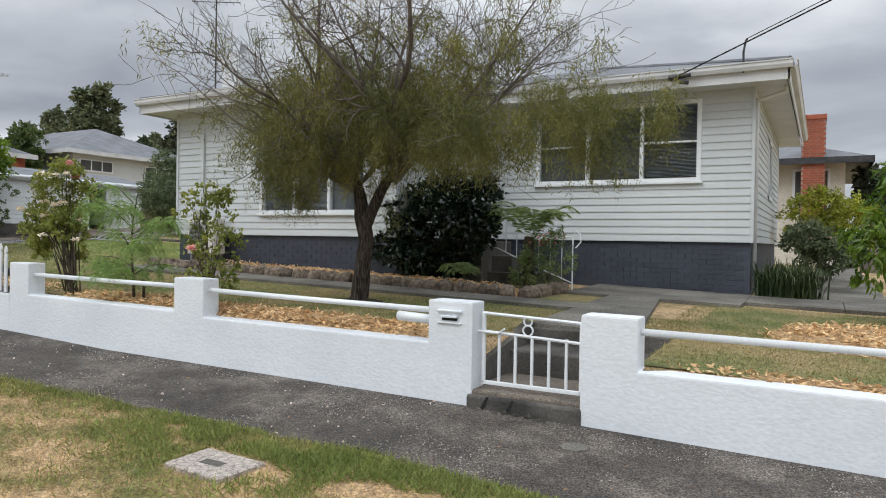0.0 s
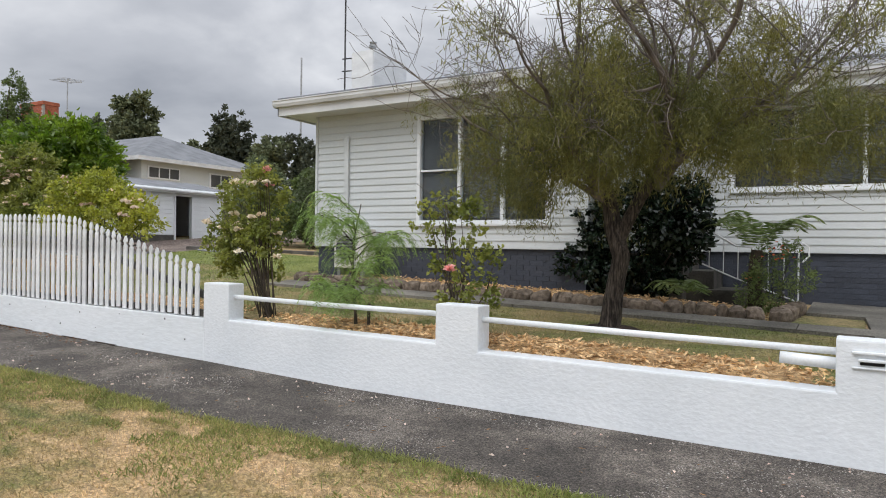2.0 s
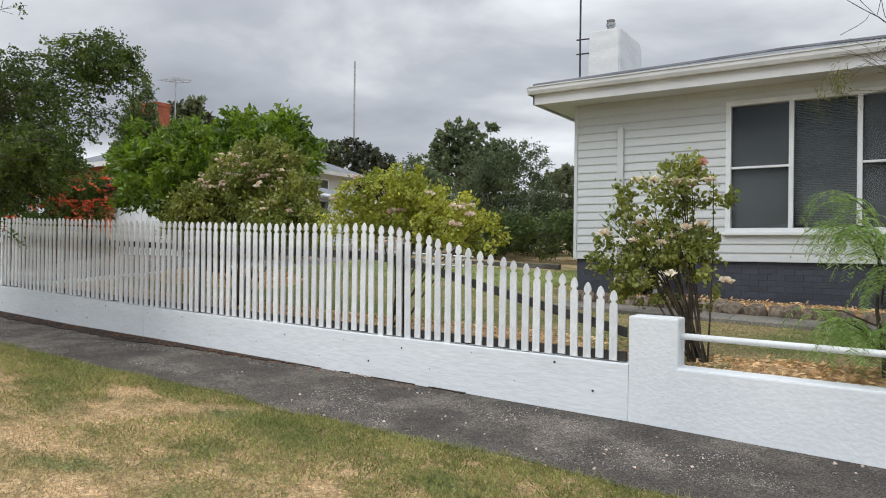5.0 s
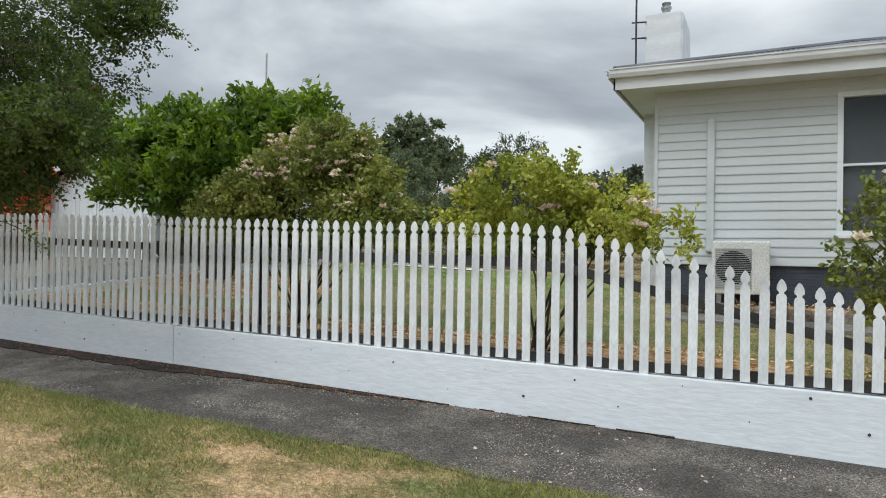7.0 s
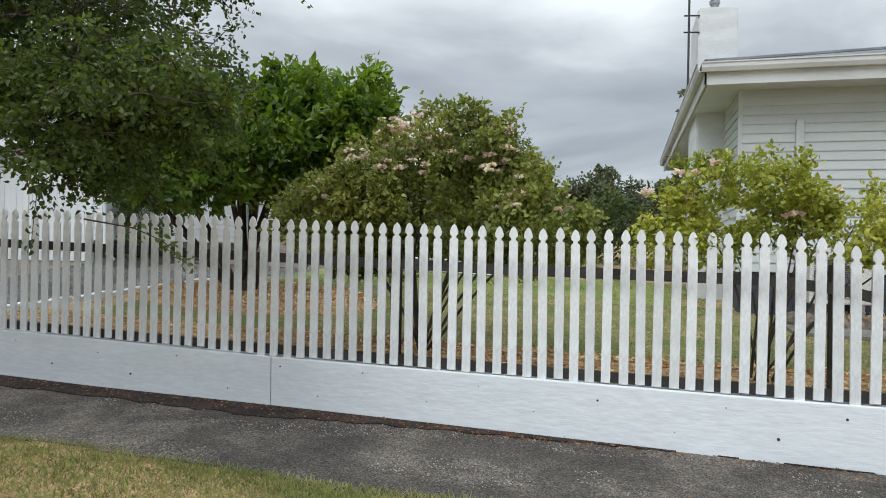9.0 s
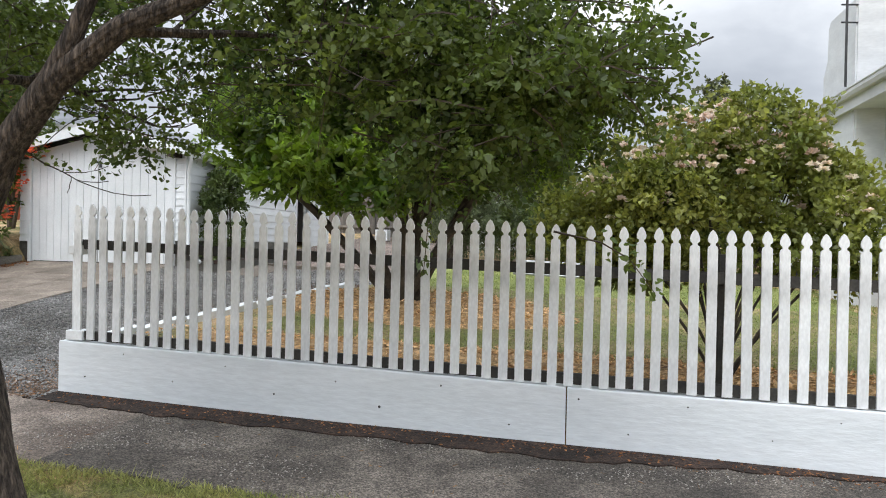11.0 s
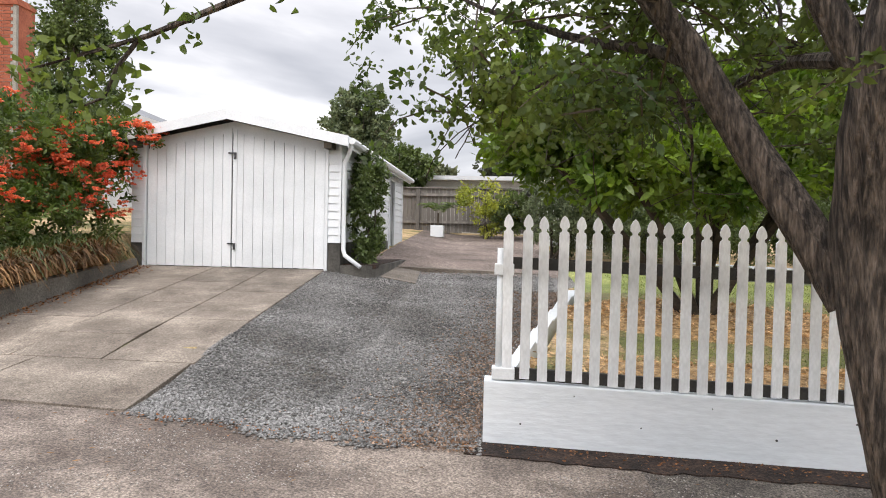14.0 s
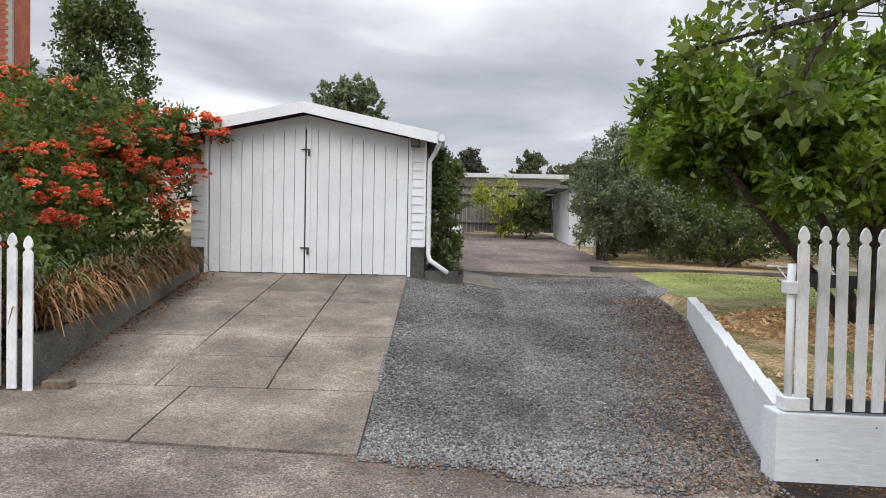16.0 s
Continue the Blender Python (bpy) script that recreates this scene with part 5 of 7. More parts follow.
        part("roof", bm, M["roof"], root, "grey corrugated iron roof")
        part("eave_fascia", boxes((xe - 0.012, xe + 0.012, GYF - 0.3, GYB + 0.3, gable(xe) - 0.13, gable(xe) + 0.045)), M["trim"], root)
    part("gutter", tube(bmesh.new(), [(-23.83, GYF - 0.3, 3.47), (-23.83, GYB + 0.3, 3.45)], 0.055, 8), M["trim"], root)
    for x in (-27.5, -24.28):
        part("bracket", boxes((x, x + 0.12, GYF - 0.3, GYF, 3.36, 3.46)), M["barkdark"], root, "dark timber eave bracket")
    dp = [(-23.85, GYF - 0.22, 3.42), (-23.92, GYF - 0.1, 3.28), (-24.0, GYF - 0.03, 3.15), (-24.0, GYF - 0.03, 1.75), (-23.97, GYF - 0.05, 1.66), (-23.70, GYF - 0.12, 1.48)]
    part("downpipe", tube(bmesh.new(), dp, 0.036, 10), M["trim"], root, "white downpipe with an angled foot", smooth=True)


garage()


def planter():
    t = thing("planter_bed", (-23.75, 12.0, 1.2), "low rounded concrete planter bed at the garage corner", "planter")
    pts = [(-24.05, 11.40), (-23.62, 11.40), (-23.50, 11.55), (-23.42, 12.4), (-23.40, 14.5), (-24.05, 14.5)]
    bm = bmesh.new()
    prism(bm, pts, "z", 1.1, 1.50)
    part("kerb", bm, M["darkconcrete"], t)
    part("soil", boxes((-24.03, -23.48, 11.5, 14.4, 1.45, 1.515)), M["soil"], t, "dark soil")
    slab_quad("apron_slab", [(-23.45, 11.75), (-22.85, 11.70), (-22.95, 13.2), (-23.4, 13.2)], 0.03, 0.08, M["concrete"], None, "worn concrete apron slab")
    slab_quad("drain_strip", [(-23.4, 13.25), (-20.7, 13.35), (-20.7, 13.48), (-23.4, 13.40)], 0.035, 0.08, M["concrete"], None, "pale concrete strip across the drive")
    slab_quad("lawn_kerb", [(-20.9, 14.2), (-14.5, 14.6), (-14.5, 14.75), (-20.9, 14.38)], 0.12, 0.2, M["darkconcrete"], None, "low concrete garden kerb")


planter()


def retaining():
    bm = bmesh.new()
    for a, b in (((-27.05, 6.45), (-27.42, 11.3)),):
        n = 12
        P = [(a[0] + (b[0] - a[0]) * k / n, a[1] + (b[1] - a[1]) * k / n) for k in range(n + 1)]
        rows = []
        for x, y in P:
            zt = 1.19 + 0.075 * (y - 6.7)
            rows.append([bm.verts.new(p) for p in ((x, y, drive(-27, y) - 0.15), (x, y, zt), (x - 0.12, y, zt), (x - 0.12, y, drive(-27, y) - 0.15))])
        for p, q in zip(rows, rows[1:]):
            for k in range(3):
                bm.faces.new((p[k], q[k], q[k + 1], p[k + 1]))
        bm.faces.new(rows[0]); bm.faces.new(rows[-1][::-1])
    bmesh.ops.recalc_face_normals(bm, faces=bm.faces[:])
    structure("retaining_wall", bm, M["pathconcrete"], "stained low concrete retaining wall beside the drive", "wall")


retaining()


def vine_bed():
    bm = bmesh.new()
    rows = []
    for k in range(9):
        y = 6.5 + 4.9 * k / 8
        x = -27.12 - 0.37 * k / 8
        z = 1.17 + 0.075 * (y - 6.7)
        rows.append([bm.verts.new(p) for p in ((x, y, z - 0.02), (x - 0.5, y, z + 0.06), (x - 1.5, y, z + 0.16), (x - 3.5, y, z + 0.2))])
    for p, q in zip(rows, rows[1:]):
        for m in range(3):
            bm.faces.new((p[m], p[m + 1], q[m + 1], q[m]))
    structure("vine_bed", bm, M["soil"], "raised dark soil bed behind the retaining wall", "garden bed")


vine_bed()


def neighbour_pickets():
    t = thing("neighbour_picket_fence", (-27.5, 6.45, 0.8), "white picket fence of the next garden, overgrown", "fence")
    me = picket_mesh(1.22)
    for k in range(24):
        piece("picket", me, t, Matrix.Translation((-27.03 - 0.125 * k, 6.36, 0.78 + 0.02 * k)))
    part("rail", boxes((-30.4, -27.3, 6.38, 6.43, 0.95, 1.04), (-30.4, -27.3, 6.38, 6.43, 1.65, 1.74)), M["rail_dark"], t)
    b = thing("loose_brick", (-26.9, 6.45, 0.78), "old brown brick lying by the fence", "brick")
    part("brick_body", boxes((-26.96, -26.74, 6.42, 6.53, 0.77, 0.845), bevel=0.006), M["rock"], b)


neighbour_pickets()


def back_fence():
    t = thing("paling_fence", (-20, 23.2, 2.2), "tall grey weathered timber paling fence", "fence")
    me = mesh_from("paling", boxes((-0.062, 0.062, -0.008, 0.008, 0, 1.45)), M["fence"])
    x = -30.0
    while x < -9:
        piece("paling", me, t, Matrix.Translation((x, 23.2 + random.uniform(-0.006, 0.006), 2.12 + random.uniform(-0.02, 0.02))))
        x += 0.131
    part("rail", boxes((-30, -9, 23.10, 23.19, 2.42, 2.50), (-30, -9, 23.10, 23.19, 3.32, 3.40)), M["fence"], t)
    part("capping", boxes((-30, -9, 23.12, 23.26, 3.57, 3.61)), M["fence"], t)
    mep = mesh_from("post", boxes((-0.06, 0.06, -0.14, -0.03, 1.9, 3.55)), M["fence"])
    for x in np.arange(-29, -9, 2.4):
        piece("post", mep, t, Matrix.Translation((x, 23.2, 0)))
    s = thing("garden_shed", (-19.4, 20.5, 1.7), "small white-painted shed in the back garden", "shed")
    part("wall", boxes((-20.25, -18.2, 20.2, 22.9, 1.5, 3.35)), M["trim"], s)
    part("roof", boxes((-20.7, -18.1, 20.0, 23.0, 3.36, 3.44)), M["roof"], s)
    c = thing("carport", (-23, 25.5, 2.3), "flat pale roofed outbuilding behind the paling fence", "shed")
    part("roof", boxes((-25.5, -19.5, 24.5, 28.5, 3.98, 4.12)), M["fascia"], c)
    part("wall", boxes((-25.3, -19.7, 25, 28.3, 2.0, 3.97)), M["offwhite"], c)


back_fence()


# ---- neighbouring houses ----
def house(name, x0, x1, y0, y1, zf, ze, zr, wallmat, label, windows=(), over=0.5, roofmat="roof", edge="fascia"):
    t = thing(name, ((x0 + x1) / 2, y0, zf), label, "house")
    part("wall", boxes((x0, x1, y0, y1, zf, ze)), wallmat, t)
    bm = bmesh.new()
    a, b, c, d = x0 - over, x1 + over, y0 - over, y1 + over
    h = min(b - a, d - c) / 2
    e = [bm.verts.new(p) for p in ((a, c, ze), (b, c, ze), (b, d, ze), (a, d, ze))]
    if b - a >= d - c:
        r = [bm.verts.new(p) for p in ((a + h, (c + d) / 2, zr), (b - h, (c + d) / 2, zr))]
        fs = ((e[0], e[1], r[1], r[0]), (e[1], e[2], r[1]), (e[2], e[3], r[0], r[1]), (e[3], e[0], r[0]))
    else:
        r = [bm.verts.new(p) for p in (((a + b) / 2, c + h, zr), ((a + b) / 2, d - h, zr))]
        fs = ((e[0], e[1], r[0]), (e[1], e[2], r[1], r[0]), (e[2], e[3], r[1]), (e[3], e[0], r[0], r[1]))
    for f in fs:
        bm.faces.new(f)
    bm.faces.new(e[::-1])
    part("roof", bm, M[roofmat], t)
    part("fascia", boxes((a, b, c - 0.03, c, ze - 0.2, ze + 0.02), (b, b + 0.03, c, d, ze - 0.2, ze + 0.02), (a - 0.03, a, c, d, ze - 0.2, ze + 0.02)), M[edge], t)
    for wx0, wx1, wz0, wz1 in windows:
        w = part("window", boxes((wx0, wx1, y0 - 0.06, y0 + 0.0, wz0, wz1)), M["trim"], t, "white window frame")
        n = 2 if wx1 - wx0 > 1.2 else 1
        for k in range(n):
            p = wx0 + 0.09 + (wx1 - wx0 - 0.09) * k / n
            part("pane", boxes((p, p + (wx1 - wx0 - 0.09) / n - 0.09, y0 - 0.07, y0 - 0.062, wz0 + 0.09, wz1 - 0.09)), M["screen"], w)
    return t


nb = house("neighbour_house", -47.5, -34.8, 22.6, 30.9, 1.5, 6.0, 8.0, M["board"], "white weatherboard house with grey iron roof behind the garden", (), 0.6)


def side_panes(parent, x, y0, y1, z0, z1, n):
    w = part("window", boxes((x, x + 0.06, y0, y1, z0, z1)), M["trim"], parent, "white window frame")
    d = (y1 - y0 - 0.08) / n
    for k in range(n):
        part("pane", boxes((x + 0.062, x + 0.07, y0 + 0.08 + d * k, y0 + d * (k + 1), z0 + 0.08, z1 - 0.08)), M["screen"], w)


side_panes(nb, -34.8, 22.95, 24.95, 4.95, 5.62, 3)
side_panes(nb, -34.8, 27.0, 28.6, 4.75, 5.6, 2)
bh = house("brick_chimney_house", -6.0, 0.65, 28, 38, 0.8, 4.6, 6.0, M["cream"], "cream house with a red brick chimney beyond the side path", [(-1.0, 0.2, 2.6, 4.3)], 0.8, edge="darkmetal")
bb = house("red_brick_house", -41, -34.6, 17.0, 20, 1.5, 5.4, 6.2, M["redbrick"], "red brick house on the rise beyond the drive", (), 0.4)


def brick_stack(name, x0, x1, y0, y1, z0, z1, label):
    """A chimney in courses: each brick of the seen face is a part."""
    t = thing(name, ((x0 + x1) / 2, y0, z0), label, "chimney")
    body = part("flue_body", boxes((x0 + 0.012, x1 - 0.012, y0 + 0.012, y1, z0, z1)), M["mortar"], t)
    me = mesh_from("brick", boxes((-0.112, 0.112, 0, 0.1, 0, 0.072)), M["redbrick"])
    z, r = z0, 0
    while z < z1 - 0.05:
        x = x0 + 0.115 + (0.06 if r % 2 else 0)
        while x < x1 - 0.06:
            piece("brick", me, body, Matrix.Translation((x, y0, z)))
            x += 0.235
        z += 0.085
        r += 1
    part("cap", boxes((x0 - 0.03, x1 + 0.03, y0 - 0.03, y1 + 0.03, z1 - 0.16, z1), bevel=0.01), M["redbrick"], t)
    part("side_face", boxes((x0, x0 + 0.02, y0 + 0.1, y1, z0, z1)), M["redbrick"], t)
    part("side_face", boxes((x1 - 0.02, x1, y0 + 0.1, y1, z0, z1)), M["redbrick"], t)


brick_stack("brick_chimney", -0.72, 0.02, 27.3, 28.0, 2.6, 6.12, "red brick chimney stack of the neighbouring house")
brick_stack("brick_chimney", -35.5, -33.7, 16.9, 17.6, 3.2, 7.75, "broad red brick chimney above the orange vine")


def side_fence():
    t = thing("paling_fence", (2.2, 24.0, 0.7), "dark brown timber paling fence beyond the side path", "fence")
    me = mesh_from("paling", boxes((-0.062, 0.062, -0.008, 0.008, 0, 1.5)), M["fence"])
    for k in range(32):
        piece("paling", me, t, Matrix.Translation((1.05 + 0.131 * k, 24.0 + 0.004 * (k % 3), 0.72)))
    part("rail", boxes((1.0, 5.2, 24.03, 24.1, 1.0, 1.08)), M["fence"], t)
    part("rail", boxes((1.0, 5.2, 24.03, 24.1, 1.9, 1.98)), M["fence"], t)


side_fence()


def pole(name, x, y, z0, z1, r, label):
    t = thing(name, (x, y, z0), label, "pole")
    part("shaft", tube(bmesh.new(), [(x, y, z0), (x, y, z1)], [r, r * 0.7], 8), M["metal"], t)


pole("flag_pole", -90.1, 95.2, 4.0, 35.7, 0.22, "tall thin pale mast on the far hill")


# ---- plants ----
def grow(bm, rng, p, d, length, r, level, tips, spread=0.6, kids=(5, 5, 4), up=0.1, bend=0.25, sides=(8, 6, 4, 3), droop=0.0):
    """A branch that bends, tapers and forks; the ends are gathered in tips."""
    n = 5 if level < 2 else 4
    pts, rad = [Vector(p)], [r]
    d = Vector(d).normalized()
    for i in range(n):
        d = (d + Vector((rng.uniform(-1, 1), rng.uniform(-1, 1), rng.uniform(-1, 1))) * bend + Vector((0, 0, up - droop * level))).normalized()
        pts.append(pts[-1] + d * length / n)
        rad.append(max(r * (1 - 0.62 * (i + 1) / n), 0.0034))
    tube(bm, pts, rad, sides[min(level, len(sides) - 1)], cap=False)
    if level >= len(kids):
        tips.append((pts[-1], d.copy()))
        return
    for k in range(kids[level]):
        i = rng.randint(2, n)
        q = (pts[i] - pts[i - 1]).normalized()
        s = Vector((rng.uniform(-1, 1), rng.uniform(-1, 1), rng.uniform(-0.6, 0.9))).normalized()
        grow(bm, rng, pts[i - 1].lerp(pts[i], rng.random()), q * (1 - spread) + s * spread, length * rng.uniform(0.42, 0.68), rad[i] * 0.62, level + 1, tips, spread, kids, up, bend, sides, droop)
    grow(bm, rng, pts[-1], d, length * 0.6, rad[-1], level + 1, tips, spread, kids, up, bend, sides, droop)


def lawn_tree():
    rng = random.Random(21)
    x, y, z = -5.46, 7.63, ground_z(-5.46, 7.63) - 0.05
    t = thing("lawn_tree", (x, y, z), "spreading fine-leaved weeping tree with many bare grey twigs on the lawn", "tree")
    bm = bmesh.new()
    trunk = [(x - 0.03, y, z), (x, y, z + 0.12), (x + 0.05, y - 0.02, z + 0.5), (x + 0.13, y - 0.03, z + 0.9), (x + 0.02, y, z + 1.2), (x - 0.02, y, z + 1.5), (x - 0.1, y - 0.05, z + 1.8)]
    bark_tube(bm, trunk, [0.16, 0.112, 0.094, 0.09, 0.096, 0.074, 0.055], amp=0.13, seed=3)
    bark_tube(bm, [(x + 0.05, y, z + 1.0), (x + 0.18, y, z + 1.3), (x + 0.34, y + 0.02, z + 1.6), (x + 0.6, y + 0.05, z + 1.95)], [0.074, 0.07, 0.062, 0.042], 20, 20, 0.12, 9)
    part("trunk", bm, M["bark"], t, "twisted grey-brown forked trunk", smooth=True)
    bm = bmesh.new()
    tips = []
    forks = (Vector((x - 0.08, y - 0.04, z + 1.72)), Vector((x + 0.5, y + 0.04, z + 1.85)))
    for k in range(14):
        a = 6.2832 * k / 14 + rng.uniform(-0.2, 0.2)
        e = rng.choice((0.5, 0.75, 1.0, 1.3))
        h = Vector((math.cos(a), math.sin(a) * 0.8, e))
        grow(bm, rng, forks[0 if math.cos(a) < 0 else 1] - Vector((0, 0, rng.uniform(0, 0.2))), h, rng.uniform(1.65, 2.15), rng.uniform(0.035, 0.06), 0, tips, 0.6, (6, 5, 4), 0.03, 0.28)
    tagged(part("branchwork", bm, M["barkpale"], t, "bare grey branches and twigs"), kind="stuff")
    R = np.random.default_rng(8)
    T = np.array([tuple(p) for p, d in tips])
    low = T[(T[:, 2] < 4.0)]
    blob, _ = clumps([(-1.75, 7.2, 2.9, 0.55, 0.6, 0.38), (-6.6, 7.3, 2.75, 0.7, 1.0, 0.65), (-5.3, 7.1, 3.1, 1.4, 1.2, 0.7), (-3.4, 7.2, 3.0, 1.25, 1.1, 0.6), (-2.1, 7.3, 2.9, 0.7, 0.7, 0.42), (-5.0, 8.4, 3.2, 2.0, 0.9, 0.6), (-4.6, 7.3, 3.9, 1.3, 1.0, 0.25), (-6.35, 7.2, 2.5, 0.5, 0.5, 0.5), (-2.2, 7.2, 2.75, 0.8, 0.6, 0.4)], 310, R, 0.45)
    S0 = np.concatenate([low[R.integers(0, len(low), 60)], blob, T[R.integers(0, len(T), 60)]])
    S = np.repeat(S0, 20, 0) + R.normal(size=(len(S0) * 20, 3)) * np.array([0.088, 0.088, 0.08])
    per = 15
    n = len(S)
    L = R.uniform(0.10, 0.42, (n, 1, 1))
    u = np.linspace(0, 1, per)[None, :, None]
    lean = np.concatenate([R.normal(size=(n, 1, 2)) * 0.35, np.full((n, 1, 1), -1.0)], 2)
    P = (S[:, None] + lean * L * u + R.normal(size=(n, per, 3)) * 0.02).reshape(-1, 3)
    A = R.normal(size=P.shape) * 0.6 + np.array([0, 0, -0.7])
    crown("crown", t, leaves(P, A, 0.074, 0.0088, R, 0.1), M["needle"], "drooping olive-green needle-like foliage")


lawn_tree()


def street_tree():
    rng = random.Random(5)
    gz = ground_z(-19.8, 3.0)
    t = thing("street_tree", (-19.8, 3.0, gz), "leaning street tree with furrowed forked trunk and dark small-leaved crown", "tree")
    bm = bmesh.new()
    bark_tube(bm, [(-19.80, 2.90, gz - 0.1), (-19.86, 2.91, gz + 0.1), (-19.995, 2.90, 0.80), (-20.11, 2.91, 1.30), (-20.17, 2.93, 1.70), (-20.20, 2.92, 2.05), (-20.23, 2.86, 2.40), (-20.21, 2.77, 2.68), (-20.18, 2.78, 2.95)],
              [0.11, 0.082, 0.066, 0.072, 0.094, 0.106, 0.098, 0.092, 0.07], 44, 64, seed=1)
    bark_tube(bm, [(-19.72, 3.00, gz - 0.1), (-19.76, 3.0, gz + 0.1), (-19.845, 3.0, 0.80), (-19.955, 3.01, 1.30), (-20.05, 3.03, 1.70), (-19.99, 3.05, 1.98), (-19.79, 3.02, 2.32), (-19.49, 2.99, 2.64), (-19.12, 3.0, 2.90), (-18.75, 3.15, 3.10)],
              [0.17, 0.125, 0.106, 0.106, 0.102, 0.092, 0.076, 0.066, 0.052, 0.04], 44, 66, 0.10, 7)
    bark_tube(bm, [(-19.58, 3.0, 2.55), (-19.40, 2.97, 2.78), (-19.29, 2.96, 3.0), (-19.15, 3.0, 3.25)], [0.05, 0.05, 0.036, 0.012], 22, 22, 0.10, 17)
    bark_tube(bm, [(-20.20, 3.0, 1.80), (-20.28, 3.06, 1.97), (-20.38, 3.12, 2.15), (-20.49, 3.17, 2.33), (-20.62, 3.19, 2.55), (-20.76, 3.2, 2.79), (-20.98, 3.2, 3.06)], [0.08, 0.078, 0.074, 0.068, 0.062, 0.055, 0.042], 28, 40, 0.10, 13)
    bark_tube(bm, [(-20.22, 2.84, 2.5), (-20.34, 2.86, 2.75), (-20.46, 2.9, 3.0), (-20.55, 2.92, 3.25)], [0.05, 0.052, 0.04, 0.012], 22, 16, 0.10, 23)
    part("trunk", bm, M["bark"], t, "furrowed grey-brown forked trunk", smooth=True)
    bm = bmesh.new()
    tips = []
    for p, d, l, r in (((-20.18, 2.78, 2.9), (-0.05, 0.3, 1), 1.8, 0.07), ((-20.19, 2.78, 2.85), (0.5, 0.5, 0.9), 1.8, 0.06), ((-18.79, 3.13, 3.08), (0.8, 0.6, 0.4), 1.0, 0.04), ((-19.24, 2.97, 3.1), (0.5, 0.3, 1.0), 1.6, 0.03),
                       ((-20.95, 3.2, 3.03), (-0.7, 0.5, 0.5), 0.75, 0.04), ((-20.7, 3.2, 2.7), (-0.4, 0.9, 0.5), 1.4, 0.03), ((-19.15, 3.0, 2.88), (0.7, 0.9, 0.3), 1.1, 0.03), ((-20.22, 2.86, 2.6), (0.1, 1, 0.6), 1.6, 0.04)):
        grow(bm, rng, p, d, l, r, 0, tips, 0.55, (4, 4, 3), 0.02, 0.2)
    # thin low bough reaching out over the drive
    tube(bm, [(-20.9, 3.1, 2.95), (-21.7, 2.95, 3.05), (-22.3, 2.85, 2.92), (-22.75, 2.76, 2.70), (-23.2, 2.74, 2.57)], [0.03, 0.022, 0.017, 0.011, 0.006], 6)
    tube(bm, [(-22.78, 2.76, 2.69), (-22.86, 2.75, 2.58), (-22.9, 2.75, 2.48), (-23.0, 2.75, 2.44)], [0.010, 0.008, 0.006, 0.003], 5)
    tagged(part("branchwork", bm, M["bark"], t, "dark spreading limbs"), kind="stuff")
    R = np.random.default_rng(3)
    T = np.array([tuple(p) for p, d in tips])
    T = T[(T[:, 1] > 2.5) & (T[:, 2] > 2.6) & (T[:, 0] > -22.0) & (T[:, 0] < -16.4)]
    # ellipsoids of the crown, each with its density
    blobs = [(-17.45, 3.9, 2.80, 0.95, 0.75, 0.45, 2.1), (-16.95, 3.9, 2.95, 0.48, 0.5, 0.32, 1.6), (-17.6, 3.7, 2.38, 0.45, 0.45, 0.22, 1.5), (-16.9, 3.5, 2.2, 0.13, 0.12, 0.22, 0.9), (-16.84, 3.4, 1.86, 0.06, 0.06, 0.09, 0.9),
             (-18.4, 4.0, 3.05, 1.0, 0.9, 0.45, 0.75), (-19.4, 3.9, 3.2, 1.0, 0.8, 0.42, 0.5), (-19.65, 3.9, 2.58, 0.40, 0.35, 0.20, 0.8), (-20.6, 3.8, 3.1, 0.9, 0.7, 0.42, 0.75), (-21.55, 3.55, 2.85, 0.5, 0.45, 0.33, 0.6), (-21.15, 3.4, 2.62, 0.4, 0.4, 0.22, 0.8),
             (-19.8, 3.9, 4.2, 2.0, 1.3, 0.6, 0.3), (-18.2, 4.4, 3.8, 1.15, 1.1, 0.7, 1.2), (-17.5, 5.0, 4.4, 0.6, 0.6, 0.4, 2.0), (-20.9, 3.8, 3.7, 1.1, 0.9, 0.55, 0.4), (-20.0, 2.5, 3.15, 0.8, 0.3, 0.25, 0.5), (-20.3, 2.5, 2.55, 0.12, 0.08, 0.16, 0.6), (-22.05, 4.3, 3.2, 0.35, 0.4, 0.3, 0.3)]
    B = np.array(blobs)
    w = (B[:, 3] * B[:, 4] * B[:, 5]) ** 0.72 * B[:, 6]
    i = R.choice(len(B), 1560, p=w / w.sum())
    d = unit(R.normal(size=(1560, 3)))
    C = B[i, :3] + d * B[i, 3:6] * R.uniform(0, 1, (1560, 1)) ** 0.42
    C = np.concatenate([C, T[R.integers(0, len(T), 300)]])
    # twigs that arch out and down, with leaves in loose rows along them
    n, per = len(C), 38
    h = R.normal(size=(n, 3)) * np.array([1, 1, 0.25])
    h = unit(h)
    l = R.uniform(0.16, 0.42, (n, 1))
    u = R.uniform(0, 1, (n, per, 1))
    P = C[:, None] + h[:, None] * (l[:, None] * u) - np.array([0, 0, 1.0]) * (l[:, None] * 0.55 * u * u)
    P = (P + R.normal(size=P.shape) * 0.028).reshape(-1, 3)
    A = np.repeat(h, per, 0) * 0.7 + R.normal(size=P.shape) * 0.7 - np.array([0, 0, 0.35])
